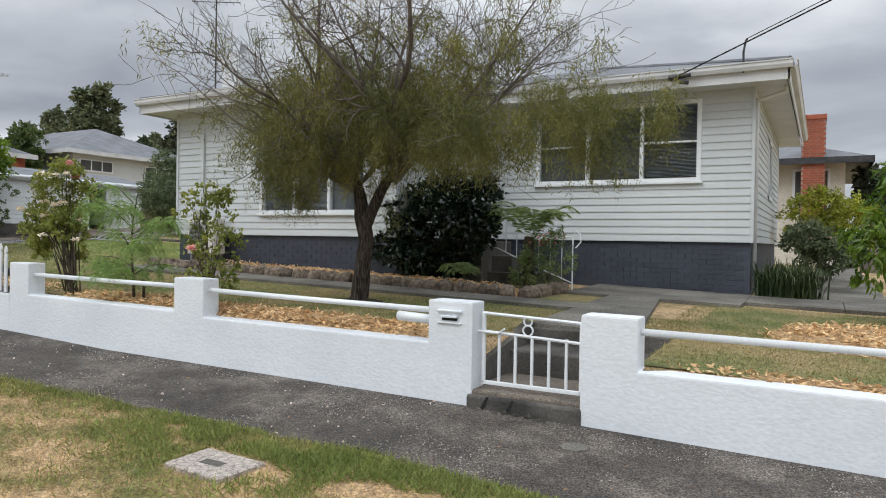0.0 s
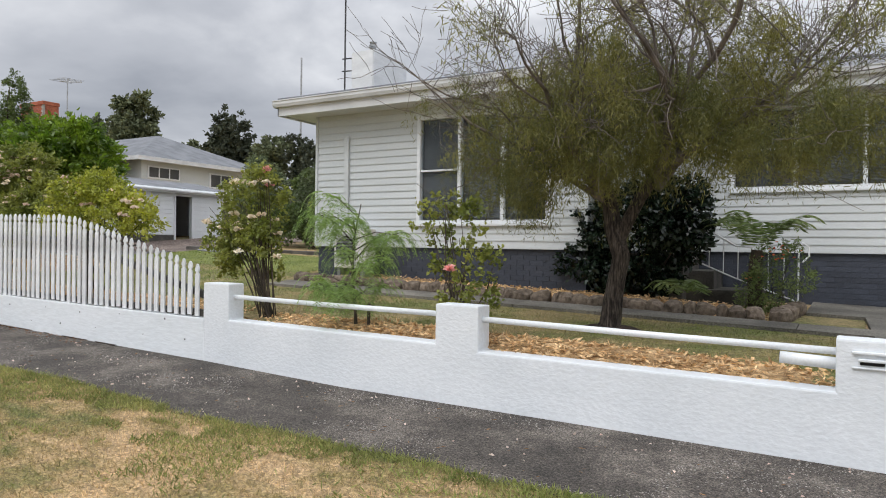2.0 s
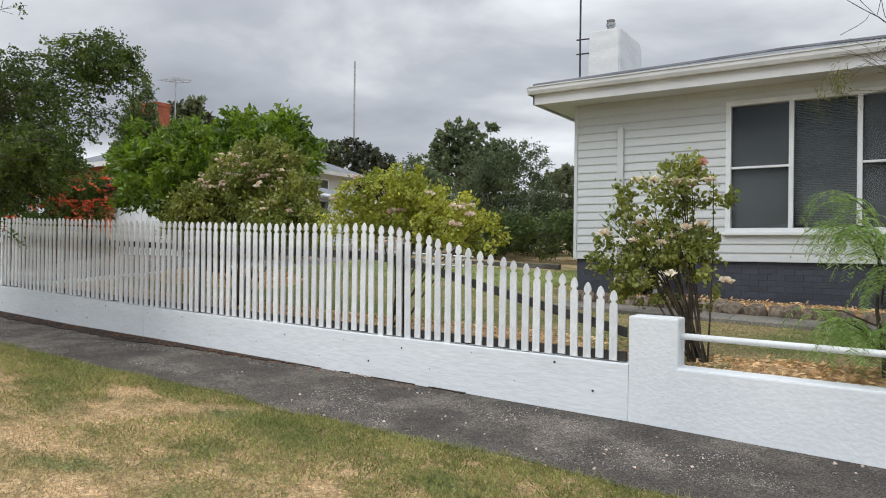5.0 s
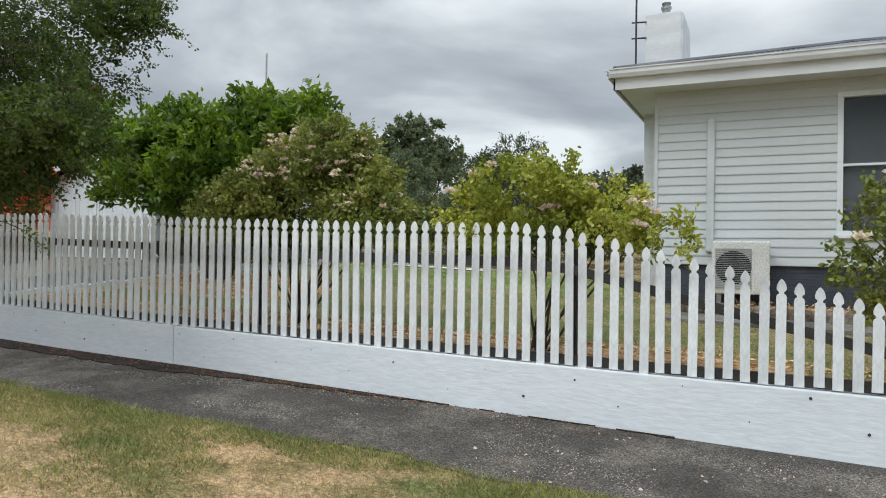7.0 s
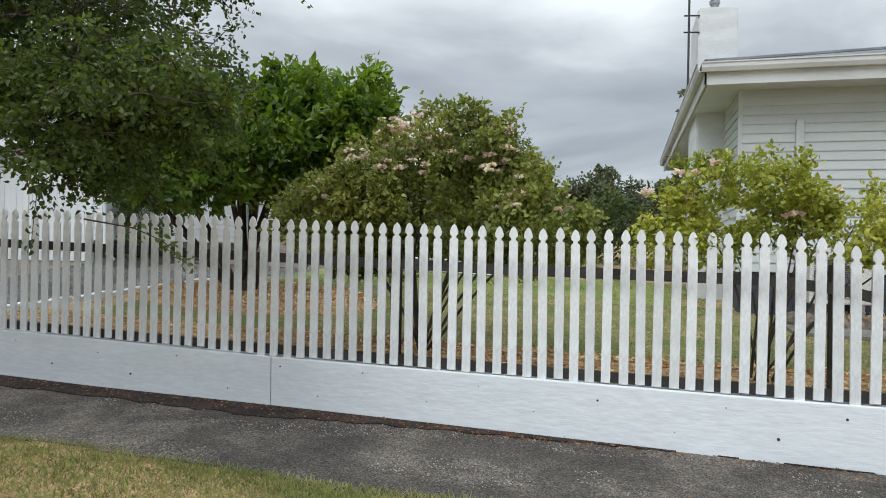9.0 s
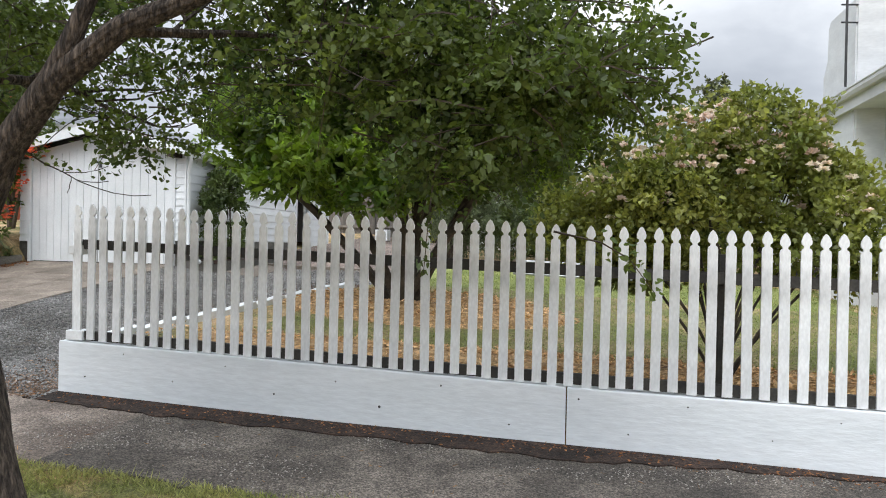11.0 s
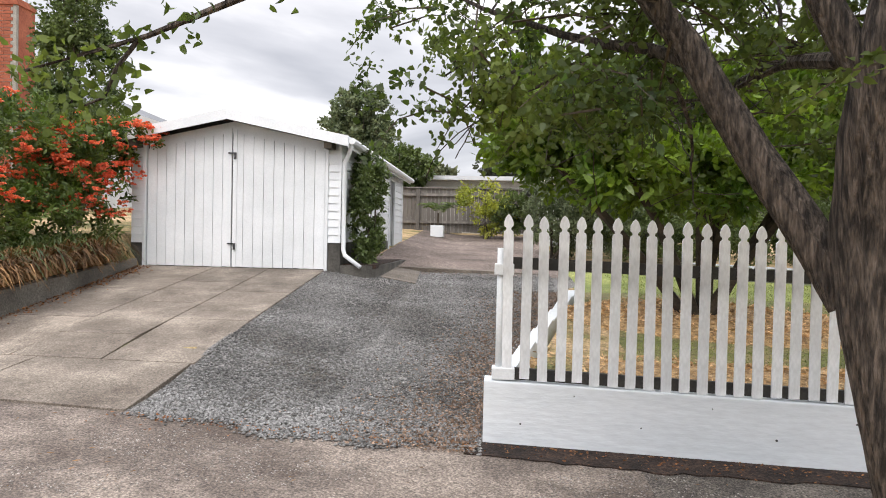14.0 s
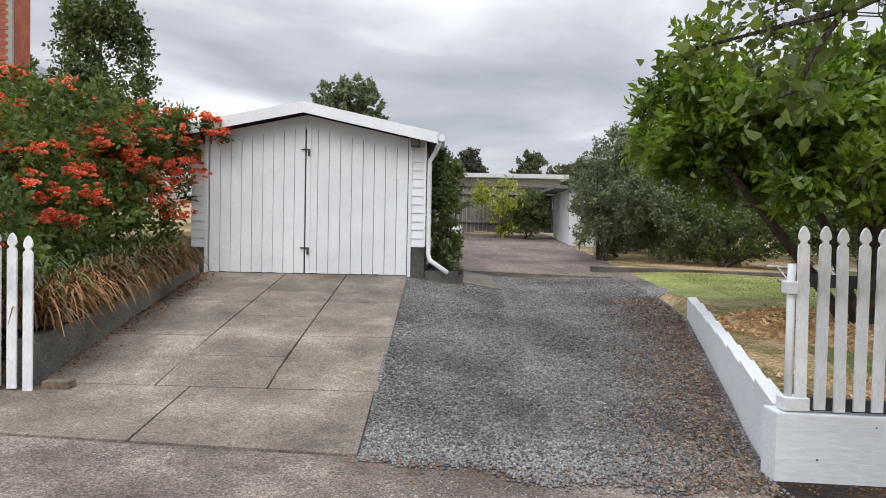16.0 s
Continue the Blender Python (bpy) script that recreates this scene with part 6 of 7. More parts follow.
    bough = np.array([(-22.85, 2.75, 2.62), (-22.9, 2.75, 2.52), (-22.98, 2.75, 2.46), (-23.0, 2.75, 2.62), (-23.12, 2.74, 2.6), (-23.2, 2.74, 2.57), (-22.8, 2.76, 2.68), (-22.6, 2.77, 2.76), (-22.88, 2.75, 2.46), (-22.3, 2.85, 2.9), (-22.05, 2.9, 3.0)])
    Q = np.repeat(bough, 24, 0) + R.normal(size=(len(bough) * 24, 3)) * 0.045
    P, A = np.concatenate([P, Q]), np.concatenate([A, R.normal(size=Q.shape) * 0.8 - np.array([0, 0, 0.3])])
    crown("crown", t, leaves(P, A, 0.044, 0.027, R, oval=True), M["elm"], "dense dark green small leaves")
    bm = bmesh.new()
    for k in range(0, n, 3):
        a = Vector(C[k])
        v, g = Vector(h[k]) * float(l[k, 0]), Vector((0, 0, -0.55 * float(l[k, 0])))
        tube(bm, [a - v * 0.8, a, a + v * 0.5 + g * 0.25, a + v + g], [0.006, 0.005, 0.0035, 0.002], 3, cap=False)
    tagged(part("twig", bm, M["barkdark"], t, "thin dark twigs"), kind="stuff")


street_tree()


def bush(name, loc, blobs, n, per, length, width, leafm, label, category="bush", seed=1, spread=0.09, stems=6, stem_r=0.014, stem_m="barkdark", shell=0.6, droop=0.2, blooms=None, stem_to=0.9, oval=True):
    """A shrub: stems from the base into the blobs, leaf clumps, and blooms (count, radius, material, top only)."""
    loc = (loc[0], loc[1], ground_z(loc[0], loc[1]) if len(loc) < 3 else loc[2])
    t = thing(name, loc, label, category)
    rng = random.Random(seed)
    if stems:
        bm = bmesh.new()
        for k in range(stems):
            b = rng.choice(blobs)
            e = Vector((b[0] + rng.uniform(-0.7, 0.7) * b[3], b[1] + rng.uniform(-0.7, 0.7) * b[4], b[2] + rng.uniform(-0.2, stem_to) * b[5]))
            s = Vector((loc[0] + rng.uniform(-0.1, 0.1), loc[1] + rng.uniform(-0.08, 0.08), loc[2] - 0.03))
            m = s.lerp(e, 0.5) + Vector((rng.uniform(-0.1, 0.1), rng.uniform(-0.1, 0.1), 0.12))
            tube(bm, [s, s.lerp(m, 0.5) + Vector((0, 0, 0.04)), m, m.lerp(e, 0.5), e], [stem_r, stem_r * 0.9, stem_r * 0.75, stem_r * 0.5, stem_r * 0.3], 5, cap=False)
        tagged(part("stem", bm, M[stem_m], t, "woody stems"), kind="stuff")
    crown("foliage", t, foliage(blobs, n, per, length, width, seed, spread, droop, shell, oval), M[leafm])
    if blooms:
        for j, (count, r, bm_, top) in enumerate(blooms):
            R = np.random.default_rng(seed + 50 + j)
            C, D = clumps(blobs, count * 6, R, 1.0)
            keep = (D[:, 1] < 0.35) & ((D[:, 2] > 0.45) if top else (D[:, 2] > -0.5))
            C = C[keep][:count]
            crown("bloom", t, blossoms(C, r, R), M[bm_], "open flower heads")
    return t


bush("lemon_tree", (-19.14, 8.54), [(-19.3, 8.6, 3.25, 1.9, 1.5, 0.72), (-20.7, 8.4, 3.2, 1.0, 1.0, 0.6), (-17.9, 8.6, 3.3, 1.0, 1.0, 0.65), (-19.6, 8.3, 3.65, 0.7, 0.7, 0.42), (-18.4, 8.5, 3.8, 0.55, 0.6, 0.45), (-21.15, 8.2, 3.75, 0.42, 0.45, 0.5), (-17.4, 8.5, 3.8, 0.35, 0.4, 0.4), (-19.5, 7.8, 2.75, 1.5, 0.9, 0.4)], 1500, 26, 0.125, 0.055, "citrus",
     "round bright green glossy-leaved garden tree with a dark trunk", "tree", 11, 0.12, 9, 0.07, droop=0.1)
bush("climbing_rose", (-15.83, 6.15), [(-15.85, 6.35, 2.25, 1.25, 0.65, 0.65), (-15.75, 6.4, 2.72, 0.85, 0.5, 0.45), (-16.7, 6.2, 2.05, 0.6, 0.5, 0.45), (-14.9, 6.2, 2.0, 0.6, 0.5, 0.4)], 980, 38, 0.055, 0.034, "roseleaf",
     "large climbing rose with blush flowers, leaning over the picket fence", "rose bush", 12, 0.09, 14, 0.016, blooms=((130, 0.045, "bloom_blush", True), (80, 0.045, "bloom_cream", True), (22, 0.05, "bloom_cream", False)))
bush("rose_bush", (-12.85, 5.98), [(-13.05, 6.05, 2.28, 0.72, 0.45, 0.36), (-12.3, 6.0, 2.05, 0.55, 0.4, 0.3), (-11.75, 6.0, 1.85, 0.35, 0.3, 0.16), (-13.4, 6.0, 2.0, 0.45, 0.4, 0.35)], 330, 34, 0.05, 0.03, "yellowrose",
     "yellow-green rose bush with a few pale pink flowers behind the pickets", "rose bush", 13, 0.075, 10, 0.014, blooms=((22, 0.055, "bloom_blush", False),))
bush("rose_bush", (-9.35, 6.1), [(-9.68, 6.1, 2.02, 0.46, 0.38, 0.45), (-9.55, 6.1, 1.5, 0.48, 0.4, 0.42), (-10.05, 6.1, 1.7, 0.34, 0.3, 0.42), (-9.35, 6.05, 2.25, 0.28, 0.25, 0.3)], 230, 24, 0.05, 0.034, "roseleaf",
     "tall leggy rose bush with blush-white flowers by the fence pillar", "rose bush", 14, 0.065, 26, 0.010, shell=0.5, blooms=((26, 0.062, "bloom_cream", False), (2, 0.062, "bloom_pink", True)))
bush("rose_bush", (-6.62, 6.05), [(-6.75, 6.15, 1.75, 0.38, 0.3, 0.38), (-6.5, 6.05, 1.25, 0.40, 0.3, 0.35), (-6.95, 6.2, 2.0, 0.2, 0.2, 0.25)], 90, 20, 0.05, 0.034, "roseleaf",
     "thin rose bush with one pink bloom beside the pillar", "rose bush", 15, 0.06, 16, 0.009, shell=0.5)
pb = thing("pink_rose_bloom", (-6.48, 5.70, 1.37), "single full pink rose bloom on a thin stem", "flower")
crown("bloom", pb, blossoms(np.array([(-6.50, 5.70, 1.37), (-6.49, 5.695, 1.365), (-6.505, 5.71, 1.38)]), 0.055, np.random.default_rng(2), 13), M["bloom_pink"])
part("stem", tube(bmesh.new(), [(-6.50, 5.72, 1.37), (-6.53, 5.85, 1.2), (-6.6, 6.0, 0.9)], 0.005, 5), M["barkdark"], pb)
bush("camellia", (-6.1, 11.1), [(-6.1, 10.75, 1.7, 1.1, 0.55, 0.85), (-6.6, 10.5, 1.3, 0.6, 0.35, 0.5), (-5.5, 10.7, 2.1, 0.6, 0.5, 0.6)], 520, 40, 0.085, 0.045, "camellia", "very dark glossy-leaved camellia bush at the house wall", "bush", 16, 0.09, 6, 0.03)
bush("nandina", (-3.95, 10.75), [(-3.95, 10.75, 1.30, 0.42, 0.35, 0.40), (-4.2, 10.7, 1.0, 0.35, 0.3, 0.3)], 150, 26, 0.05, 0.016, "fern", "airy shrub with small red flowers by the steps", "bush", 17, 0.06, 12, 0.006, blooms=((26, 0.018, "bloom_orange", True),))
bush("side_shrub", (-0.1, 15.0), [(-0.25, 14.6, 1.5, 0.42, 0.45, 0.36), (0.15, 14.8, 1.4, 0.38, 0.4, 0.32)], 200, 30, 0.07, 0.04, "olive", "grey-green shrub with pale flower heads at the house side", "bush", 18, 0.09, 5, blooms=((22, 0.06, "bloom_blush", True),))
bush("golden_shrub", (0.1, 18.0), [(-0.2, 18.0, 2.25, 0.75, 0.7, 0.5), (0.55, 18, 2.0, 0.6, 0.6, 0.5)], 260, 30, 0.07, 0.04, "yellowrose", "yellow-green shrub along the side path", "bush", 19, 0.1, 5)
bush("young_peach_tree", (0.95, 10.2), [(0.95, 10.2, 2.1, 0.40, 0.4, 0.55), (0.65, 10.15, 1.4, 0.34, 0.36, 0.5), (1.3, 10.2, 1.7, 0.5, 0.4, 0.85)], 200, 22, 0.13, 0.036, "citrus", "young leafy tree on the front lawn", "tree", 20, 0.09, 6, 0.02, droop=0.7)
bush("trumpet_vine", (-29.0, 9.5), [(-29.3, 9.9, 2.9, 1.5, 1.9, 1.15), (-28.2, 11.0, 3.0, 0.75, 1.0, 0.75), (-28.5, 8.1, 2.35, 0.9, 1.0, 0.85), (-28.3, 6.75, 1.75, 0.75, 0.4, 0.55), (-29.6, 7.6, 2.7, 1.0, 1.0, 1.0), (-27.7, 11.4, 3.45, 0.75, 0.7, 0.3), (-28.2, 9.3, 1.95, 0.55, 2.2, 0.6), (-28.0, 10.6, 2.4, 0.45, 0.8, 0.8), (-27.6, 6.75, 1.8, 0.5, 0.35, 0.5)], 1550, 30, 0.088, 0.040, "vine",
     "huge trumpet vine thick with orange-red flowers beside the garage", "vine", 22, 0.11, 10, 0.02, shell=0.75)


def vine_flowers():
    R = np.random.default_rng(77)
    t = thing("vine_flower_clusters", (-28.5, 9.0, 2.5), "clusters of orange-red trumpet flowers on the vine", "flowers")
    C = []
    for b in ((-29.3, 9.9, 2.9, 1.55, 1.95, 1.2, 44), (-28.2, 11.0, 3.0, 0.8, 1.05, 0.8, 26), (-28.5, 8.1, 2.35, 0.95, 1.05, 0.9, 26), (-28.3, 6.75, 1.75, 0.8, 0.45, 0.55, 14), (-29.6, 7.6, 2.7, 1.0, 1.0, 1.05, 20), (-27.7, 11.4, 3.5, 0.8, 0.7, 0.3, 10), (-28.0, 10.6, 2.4, 0.5, 0.85, 0.8, 14)):
        P, D = clumps([b[:6]], int(b[6] * 9), R, 1.0)
        C.append(P[(D[:, 0] - D[:, 1] > 0.1) & (D[:, 2] > -0.35)][:int(b[6] * 1.7)])
    C = np.concatenate(C)
    for c in C:
        k = int(R.integers(5, 13))
        P = c + R.normal(size=(k, 3)) * np.array([0.065, 0.065, 0.035])
        crown("bloom", t, blossoms(P, 0.042, R, 7), M["bloom_orange"])


vine_flowers()
bush("columnar_tree", (-30.1, 13.8), [(-30.1, 13.8, 4.6, 0.75, 0.75, 1.7), (-30.2, 13.8, 6.3, 0.55, 0.55, 1.4), (-29.7, 13.7, 3.9, 0.7, 0.6, 0.8)], 620, 34, 0.075, 0.05, "hedge", "tall narrow dark green tree behind the vine", "tree", 23, 0.12, 5, 0.05)
bush("wall_creeper", (-23.75, 12.4, 1.5), [(-23.78, 12.35, 2.35, 0.22, 0.75, 0.85), (-23.75, 12.6, 3.0, 0.22, 0.8, 0.4), (-23.7, 12.0, 1.8, 0.18, 0.4, 0.3)], 330, 30, 0.06, 0.036, "hedge", "dense dark creeper on the garage side wall", "creeper", 24, 0.06, 8, 0.012)
bush("back_shrub", (-21.9, 22.2), [(-22.0, 22.2, 3.1, 0.75, 0.5, 0.5), (-21.6, 22.1, 2.6, 0.7, 0.5, 0.5)], 130, 26, 0.09, 0.05, "yellowrose", "thin yellow-green shrub against the paling fence", "bush", 25, 0.12, 6)
bush("back_shrub", (-21.2, 22.0), [(-21.1, 22.0, 2.75, 0.5, 0.45, 0.5)], 130, 26, 0.09, 0.05, "hedge", "rounded dark green shrub against the paling fence", "bush", 26, 0.1, 4)
bush("large_shrub", (-20.2, 16.4), [(-19.95, 16.4, 2.9, 0.85, 0.85, 1.15), (-20.1, 16.4, 3.9, 0.5, 0.55, 0.55), (-19.2, 16.2, 2.6, 0.9, 0.8, 0.9)], 620, 34, 0.075, 0.036, "olive", "big rounded grey-green shrub at the back of the drive", "bush", 27, 0.11, 6, 0.03)
bush("olive_shrub", (-17.8, 17.9), [(-17.8, 17.9, 3.0, 1.5, 1.0, 1.3), (-17.5, 17.9, 4.0, 1.0, 0.8, 0.85), (-18.6, 17.8, 3.6, 0.7, 0.7, 0.8), (-16.8, 18.0, 2.6, 0.8, 0.8, 0.9)], 620, 30, 0.08, 0.03, "darkolive", "tall dark olive-green shrub beyond the side lawn", "bush", 30, 0.12, 7, 0.03)
bush("hedge_shrub", (-17.6, 16.2), [(-18.2, 16.2, 2.2, 1.0, 0.7, 0.6), (-16.9, 16.4, 2.2, 1.0, 0.7, 0.55), (-15.5, 16.6, 2.1, 0.9, 0.7, 0.55), (-14.3, 16.8, 2.3, 0.8, 0.7, 0.8)], 640, 34, 0.075, 0.045, "hedge", "green hedge along the back lawn", "hedge", 28, 0.11, 6, 0.02)
bush("dark_hedge", (-17.0, 19.5), [(-17.5, 19.6, 2.8, 2.0, 0.9, 1.1), (-14.5, 19.8, 2.8, 1.8, 0.9, 1.0), (-12.6, 21.5, 2.9, 1.4, 0.9, 0.9)], 640, 34, 0.10, 0.06, "fargreen", "dark shrubs at the back boundary", "hedge", 29, 0.16, 6, 0.02)


def far_tree(x, y, z0, z1, w, leafm, seed, label, flat=1.0):
    rng = random.Random(seed)
    h = z1 - z0
    blobs = [(x + rng.uniform(-0.5, 0.5) * w, y + rng.uniform(-0.3, 0.3) * w, z0 + h * rng.uniform(0.45, 0.85), w * rng.uniform(0.28, 0.5), w * 0.4, h * rng.uniform(0.13, 0.24) * flat) for k in range(8)]
    blobs.append((x, y, z0 + h * 0.5, w * 0.55, w * 0.5, h * 0.33 * flat))
    blobs.append((x, y, z0 + h * 0.86, w * 0.35, w * 0.35, h * 0.14))
    s = w * 0.052
    bush("distant_tree", (x, y, z0), blobs, 420, 22, s * 2.0, s * 1.2, leafm, label, "tree", seed, w * 0.06, 4, w * 0.035, oval=False)


far_tree(-27.6, 31, 2.6, 8.7, 1.9, "olive", 31, "grey-green tree rising behind the garage")
far_tree(-29.0, 37, 2.6, 9.4, 2.2, "olive", 32, "grey-green tree beyond the back gardens")
far_tree(-21.8, 61, 3.0, 9.3, 2.9, "fardark", 33, "dark rounded tree beyond the back fence")
far_tree(-16.3, 62, 3.0, 8.9, 2.6, "fargreen", 34, "rounded green tree beyond the back fence")
far_tree(-9.5, 42, 2.6, 11.6, 2.2, "fargreen", 35, "tall green tree behind the house")
far_tree(-25.0, 24.6, 2.2, 5.0, 1.5, "hedge", 36, "green shrub tree behind the garage")
far_tree(-36.2, 20.9, 1.8, 7.2, 1.6, "hedge", 37, "leafy green tree by the brick house")
far_tree(-38.5, 21.5, 1.8, 6.6, 2.4, "citrus", 38, "bright green leafy tree by the brick house")
far_tree(-118, 80, 6, 28.5, 8.5, "fargreen", 39, "large distant green tree on the hill")
far_tree(-127, 80, 6, 25, 7.5, "fargreen", 40, "large distant green tree on the hill")
far_tree(-92, 80, 6, 23.8, 6.5, "fardark", 41, "dark flat-topped distant conifer", 0.7)
far_tree(-99, 84, 5, 20, 7, "fargreen", 42, "distant rounded green tree on the hill")
far_tree(-83, 80, 5, 18.2, 6, "fargreen", 43, "distant rounded green tree on the hill")
far_tree(-74, 80, 5, 17.5, 5, "fardark", 44, "distant dark tree on the hill")
far_tree(-66, 82, 5, 13.5, 6, "fargreen", 45, "distant rounded green tree on the hill")
far_tree(-57, 84, 5, 12.5, 6, "fargreen", 46, "distant rounded green tree on the hill")
far_tree(-108, 86, 6, 20, 8, "fargreen", 47, "distant rounded green tree on the hill")
far_tree(-137, 84, 6, 24, 9, "fargreen", 48, "distant rounded green tree on the hill")
far_tree(2.2, 30.0, 1.2, 4.6, 1.6, "fardark", 49, "dark shrub tree beyond the side path")
far_tree(-44, 84, 5, 12, 6, "fargreen", 50, "distant rounded green tree on the hill")
far_tree(-32, 86, 5, 11.5, 6, "fargreen", 51, "distant rounded green tree on the hill")
far_tree(-6, 88, 4, 11, 6, "fargreen", 52, "distant rounded green tree on the hill")
far_tree(9, 70, 3, 8, 5, "fargreen", 53, "distant rounded green tree on the hill")


def fronds(parent, name, base, n, length, width, seed, material, rise=0.9, leaflet=0.05, out=1.0, hang=1.6, steps=22):
    """Arching pinnate fronds round a base."""
    R = np.random.default_rng(seed)
    Cs, As = [], []
    for k in range(n):
        a = R.uniform(0, 6.28)
        l = length * R.uniform(0.7, 1.1)
        u = np.linspace(0.12, 1, steps)
        h = np.array([math.cos(a), math.sin(a), 0]) * out
        P = np.array(base) + R.normal(size=3) * 0.02 + h * (u * l)[:, None] * (1 - 0.25 * u[:, None]) + np.array([0, 0, 1]) * (l * (rise * u - hang * 0.5 * u * u))[:, None]
        T = unit(np.gradient(P, axis=0))
        S = unit(np.cross(T, np.array([0, 0, 1.0])))
        for s in (-1, 1):
            Cs.append(P); As.append(S * s + T * 0.45 - np.array([0, 0, 0.25]))
    C, A = np.concatenate(Cs), np.concatenate(As)
    return crown(name, parent, leaves(C, A, leaflet, leaflet * width, R, 0.1), material)


def tree_fern():
    t = thing("tree_fern", (-4.25, 10.7, 0.7), "tree fern with arching olive-green fronds by the porch", "fern")
    part("trunk", tube(bmesh.new(), [(-4.25, 10.75, 0.65), (-4.28, 10.72, 1.2), (-4.25, 10.7, 1.6)], [0.10, 0.085, 0.075], 10, wob=0.15), M["barkdark"], t)
    fronds(t, "frond", (-4.25, 10.7, 1.6), 19, 1.05, 0.16, 4, M["fern"], 1.25, 0.16, hang=1.7)
    t2 = thing("ground_fern", (-5.2, 10.2, 0.8), "low fern with pale drooping fronds in the bed", "fern")
    fronds(t2, "frond", (-5.1, 10.15, 0.95), 9, 0.75, 0.2, 5, M["fern"], 0.9, 0.12, hang=1.5)


tree_fern()


def pepper_sapling():
    x, y = -7.88, 5.98
    z = ground_z(x, y)
    t = thing("pepper_sapling", (x, y, z), "feathery light green sapling with drooping leaflets and a stake", "sapling")
    rng = random.Random(6)
    bm = bmesh.new()
    tips = []
    tube(bm, [(x, y, z), (x - 0.01, y, z + 0.25), (x - 0.06, y, z + 0.6), (x - 0.05, y, z + 1.0), (x + 0.05, y, z + 1.42)], [0.022, 0.019, 0.015, 0.011, 0.005], 8)
    part("trunk", bm, M["barkdark"], t)
    part("stake", tube(bmesh.new(), [(x + 0.16, y + 0.02, z - 0.03), (x + 0.165, y + 0.02, z + 0.30)], 0.018, 6), M["barkdark"], t, "short dark timber stake")
    ends = []
    for k in range(17):
        bm = bmesh.new()
        h = z + rng.uniform(0.25, 1.35)
        a = rng.uniform(0, 6.28)
        l = rng.uniform(0.35, 0.62)
        p = Vector((x - 0.03, y, h))
        q = p + Vector((math.cos(a) * l, math.sin(a) * l * 0.8, rng.uniform(0.05, 0.35)))
        tube(bm, [p, p.lerp(q, 0.5) + Vector((0, 0, 0.06)), q], [0.008, 0.006, 0.003], 5)
        part("branch", bm, M["barkdark"], t)
        ends += [p.lerp(q, 0.45), p.lerp(q, 0.7), q, p.lerp(q, 0.85)]
    for i, e in enumerate(ends):
        fronds(t, "frond_spray", tuple(e), 5, 0.36, 0.14, 100 + i, M["pepper"], 0.35, 0.062, hang=2.0, steps=17)


pepper_sapling()


def strappy(name, spots, n, length, seed, leafm, label, width=0.024, category="plant", tilt=(0.25, 0.75)):
    R = np.random.default_rng(seed)
    S = np.array(spots)
    t = thing(name, tuple(S[0]), label, category)
    steps, n = 5, max(1, n // len(S))
    for spot in S:
        base = spot + R.normal(size=(n, 3)) * np.array([0.09, 0.09, 0.01])
        a = R.uniform(0, 6.28, n)
        l = length * R.uniform(0.55, 1.1, n)
        out = np.stack([np.cos(a), np.sin(a), np.zeros(n)], 1)
        side = np.stack([-np.sin(a), np.cos(a), np.zeros(n)], 1)
        lean = R.uniform(*tilt, (n, 1))
        Q, pts = [], []
        for k in range(steps + 1):
            u = k / steps
            pts.append(base + out * lean * (l * u)[:, None] + np.array([0, 0, 1]) * (l * (1.15 * u - 0.95 * u * u * (0.5 + lean[:, 0])))[:, None])
        for k in range(steps):
            w0, w1 = width * (1 - k / steps * 0.85) / 2, width * (1 - (k + 1) / steps * 0.85) / 2
            Q.append(np.stack([pts[k] + side * w0, pts[k + 1] + side * w1, pts[k + 1] - side * w1, pts[k] - side * w0], 1))
        crown("leaf_tuft", t, np.concatenate(Q), M[leafm])
    return t


strappy("agapanthus_clump", [(-0.80 + 0.15 * i, 12.75 + 0.12 * (i % 2), 0.62) for i in range(5)], 1000, 1.15, 1, "strapdark", "thick clump of dark green strappy leaves at the house corner", 0.03, tilt=(0.08, 0.42))
strappy("dry_flax_clump", [(-27.25 - 0.05 * (i % 2) - 0.02 * i, 6.75 + 0.28 * i, 1.24 + 0.021 * i) for i in range(14)], 3000, 0.85, 2, "drystrap", "dry tan strappy leaves hanging over the retaining wall", 0.036)
strappy("flax_clump", [(-27.5 - 0.18 * (i % 3) - 0.02 * i, 7.2 + 0.28 * i, 1.30 + 0.02 * i) for i in range(13)], 2400, 1.0, 3, "strap", "green strappy-leaved plants above the retaining wall", 0.055)
strappy("fringe_plants", [(-27.62, 10.6, 1.5), (-27.6, 11.0, 1.5), (-27.7, 10.2, 1.5)], 260, 0.5, 4, "strap", "low green plants at the garage corner", 0.03)


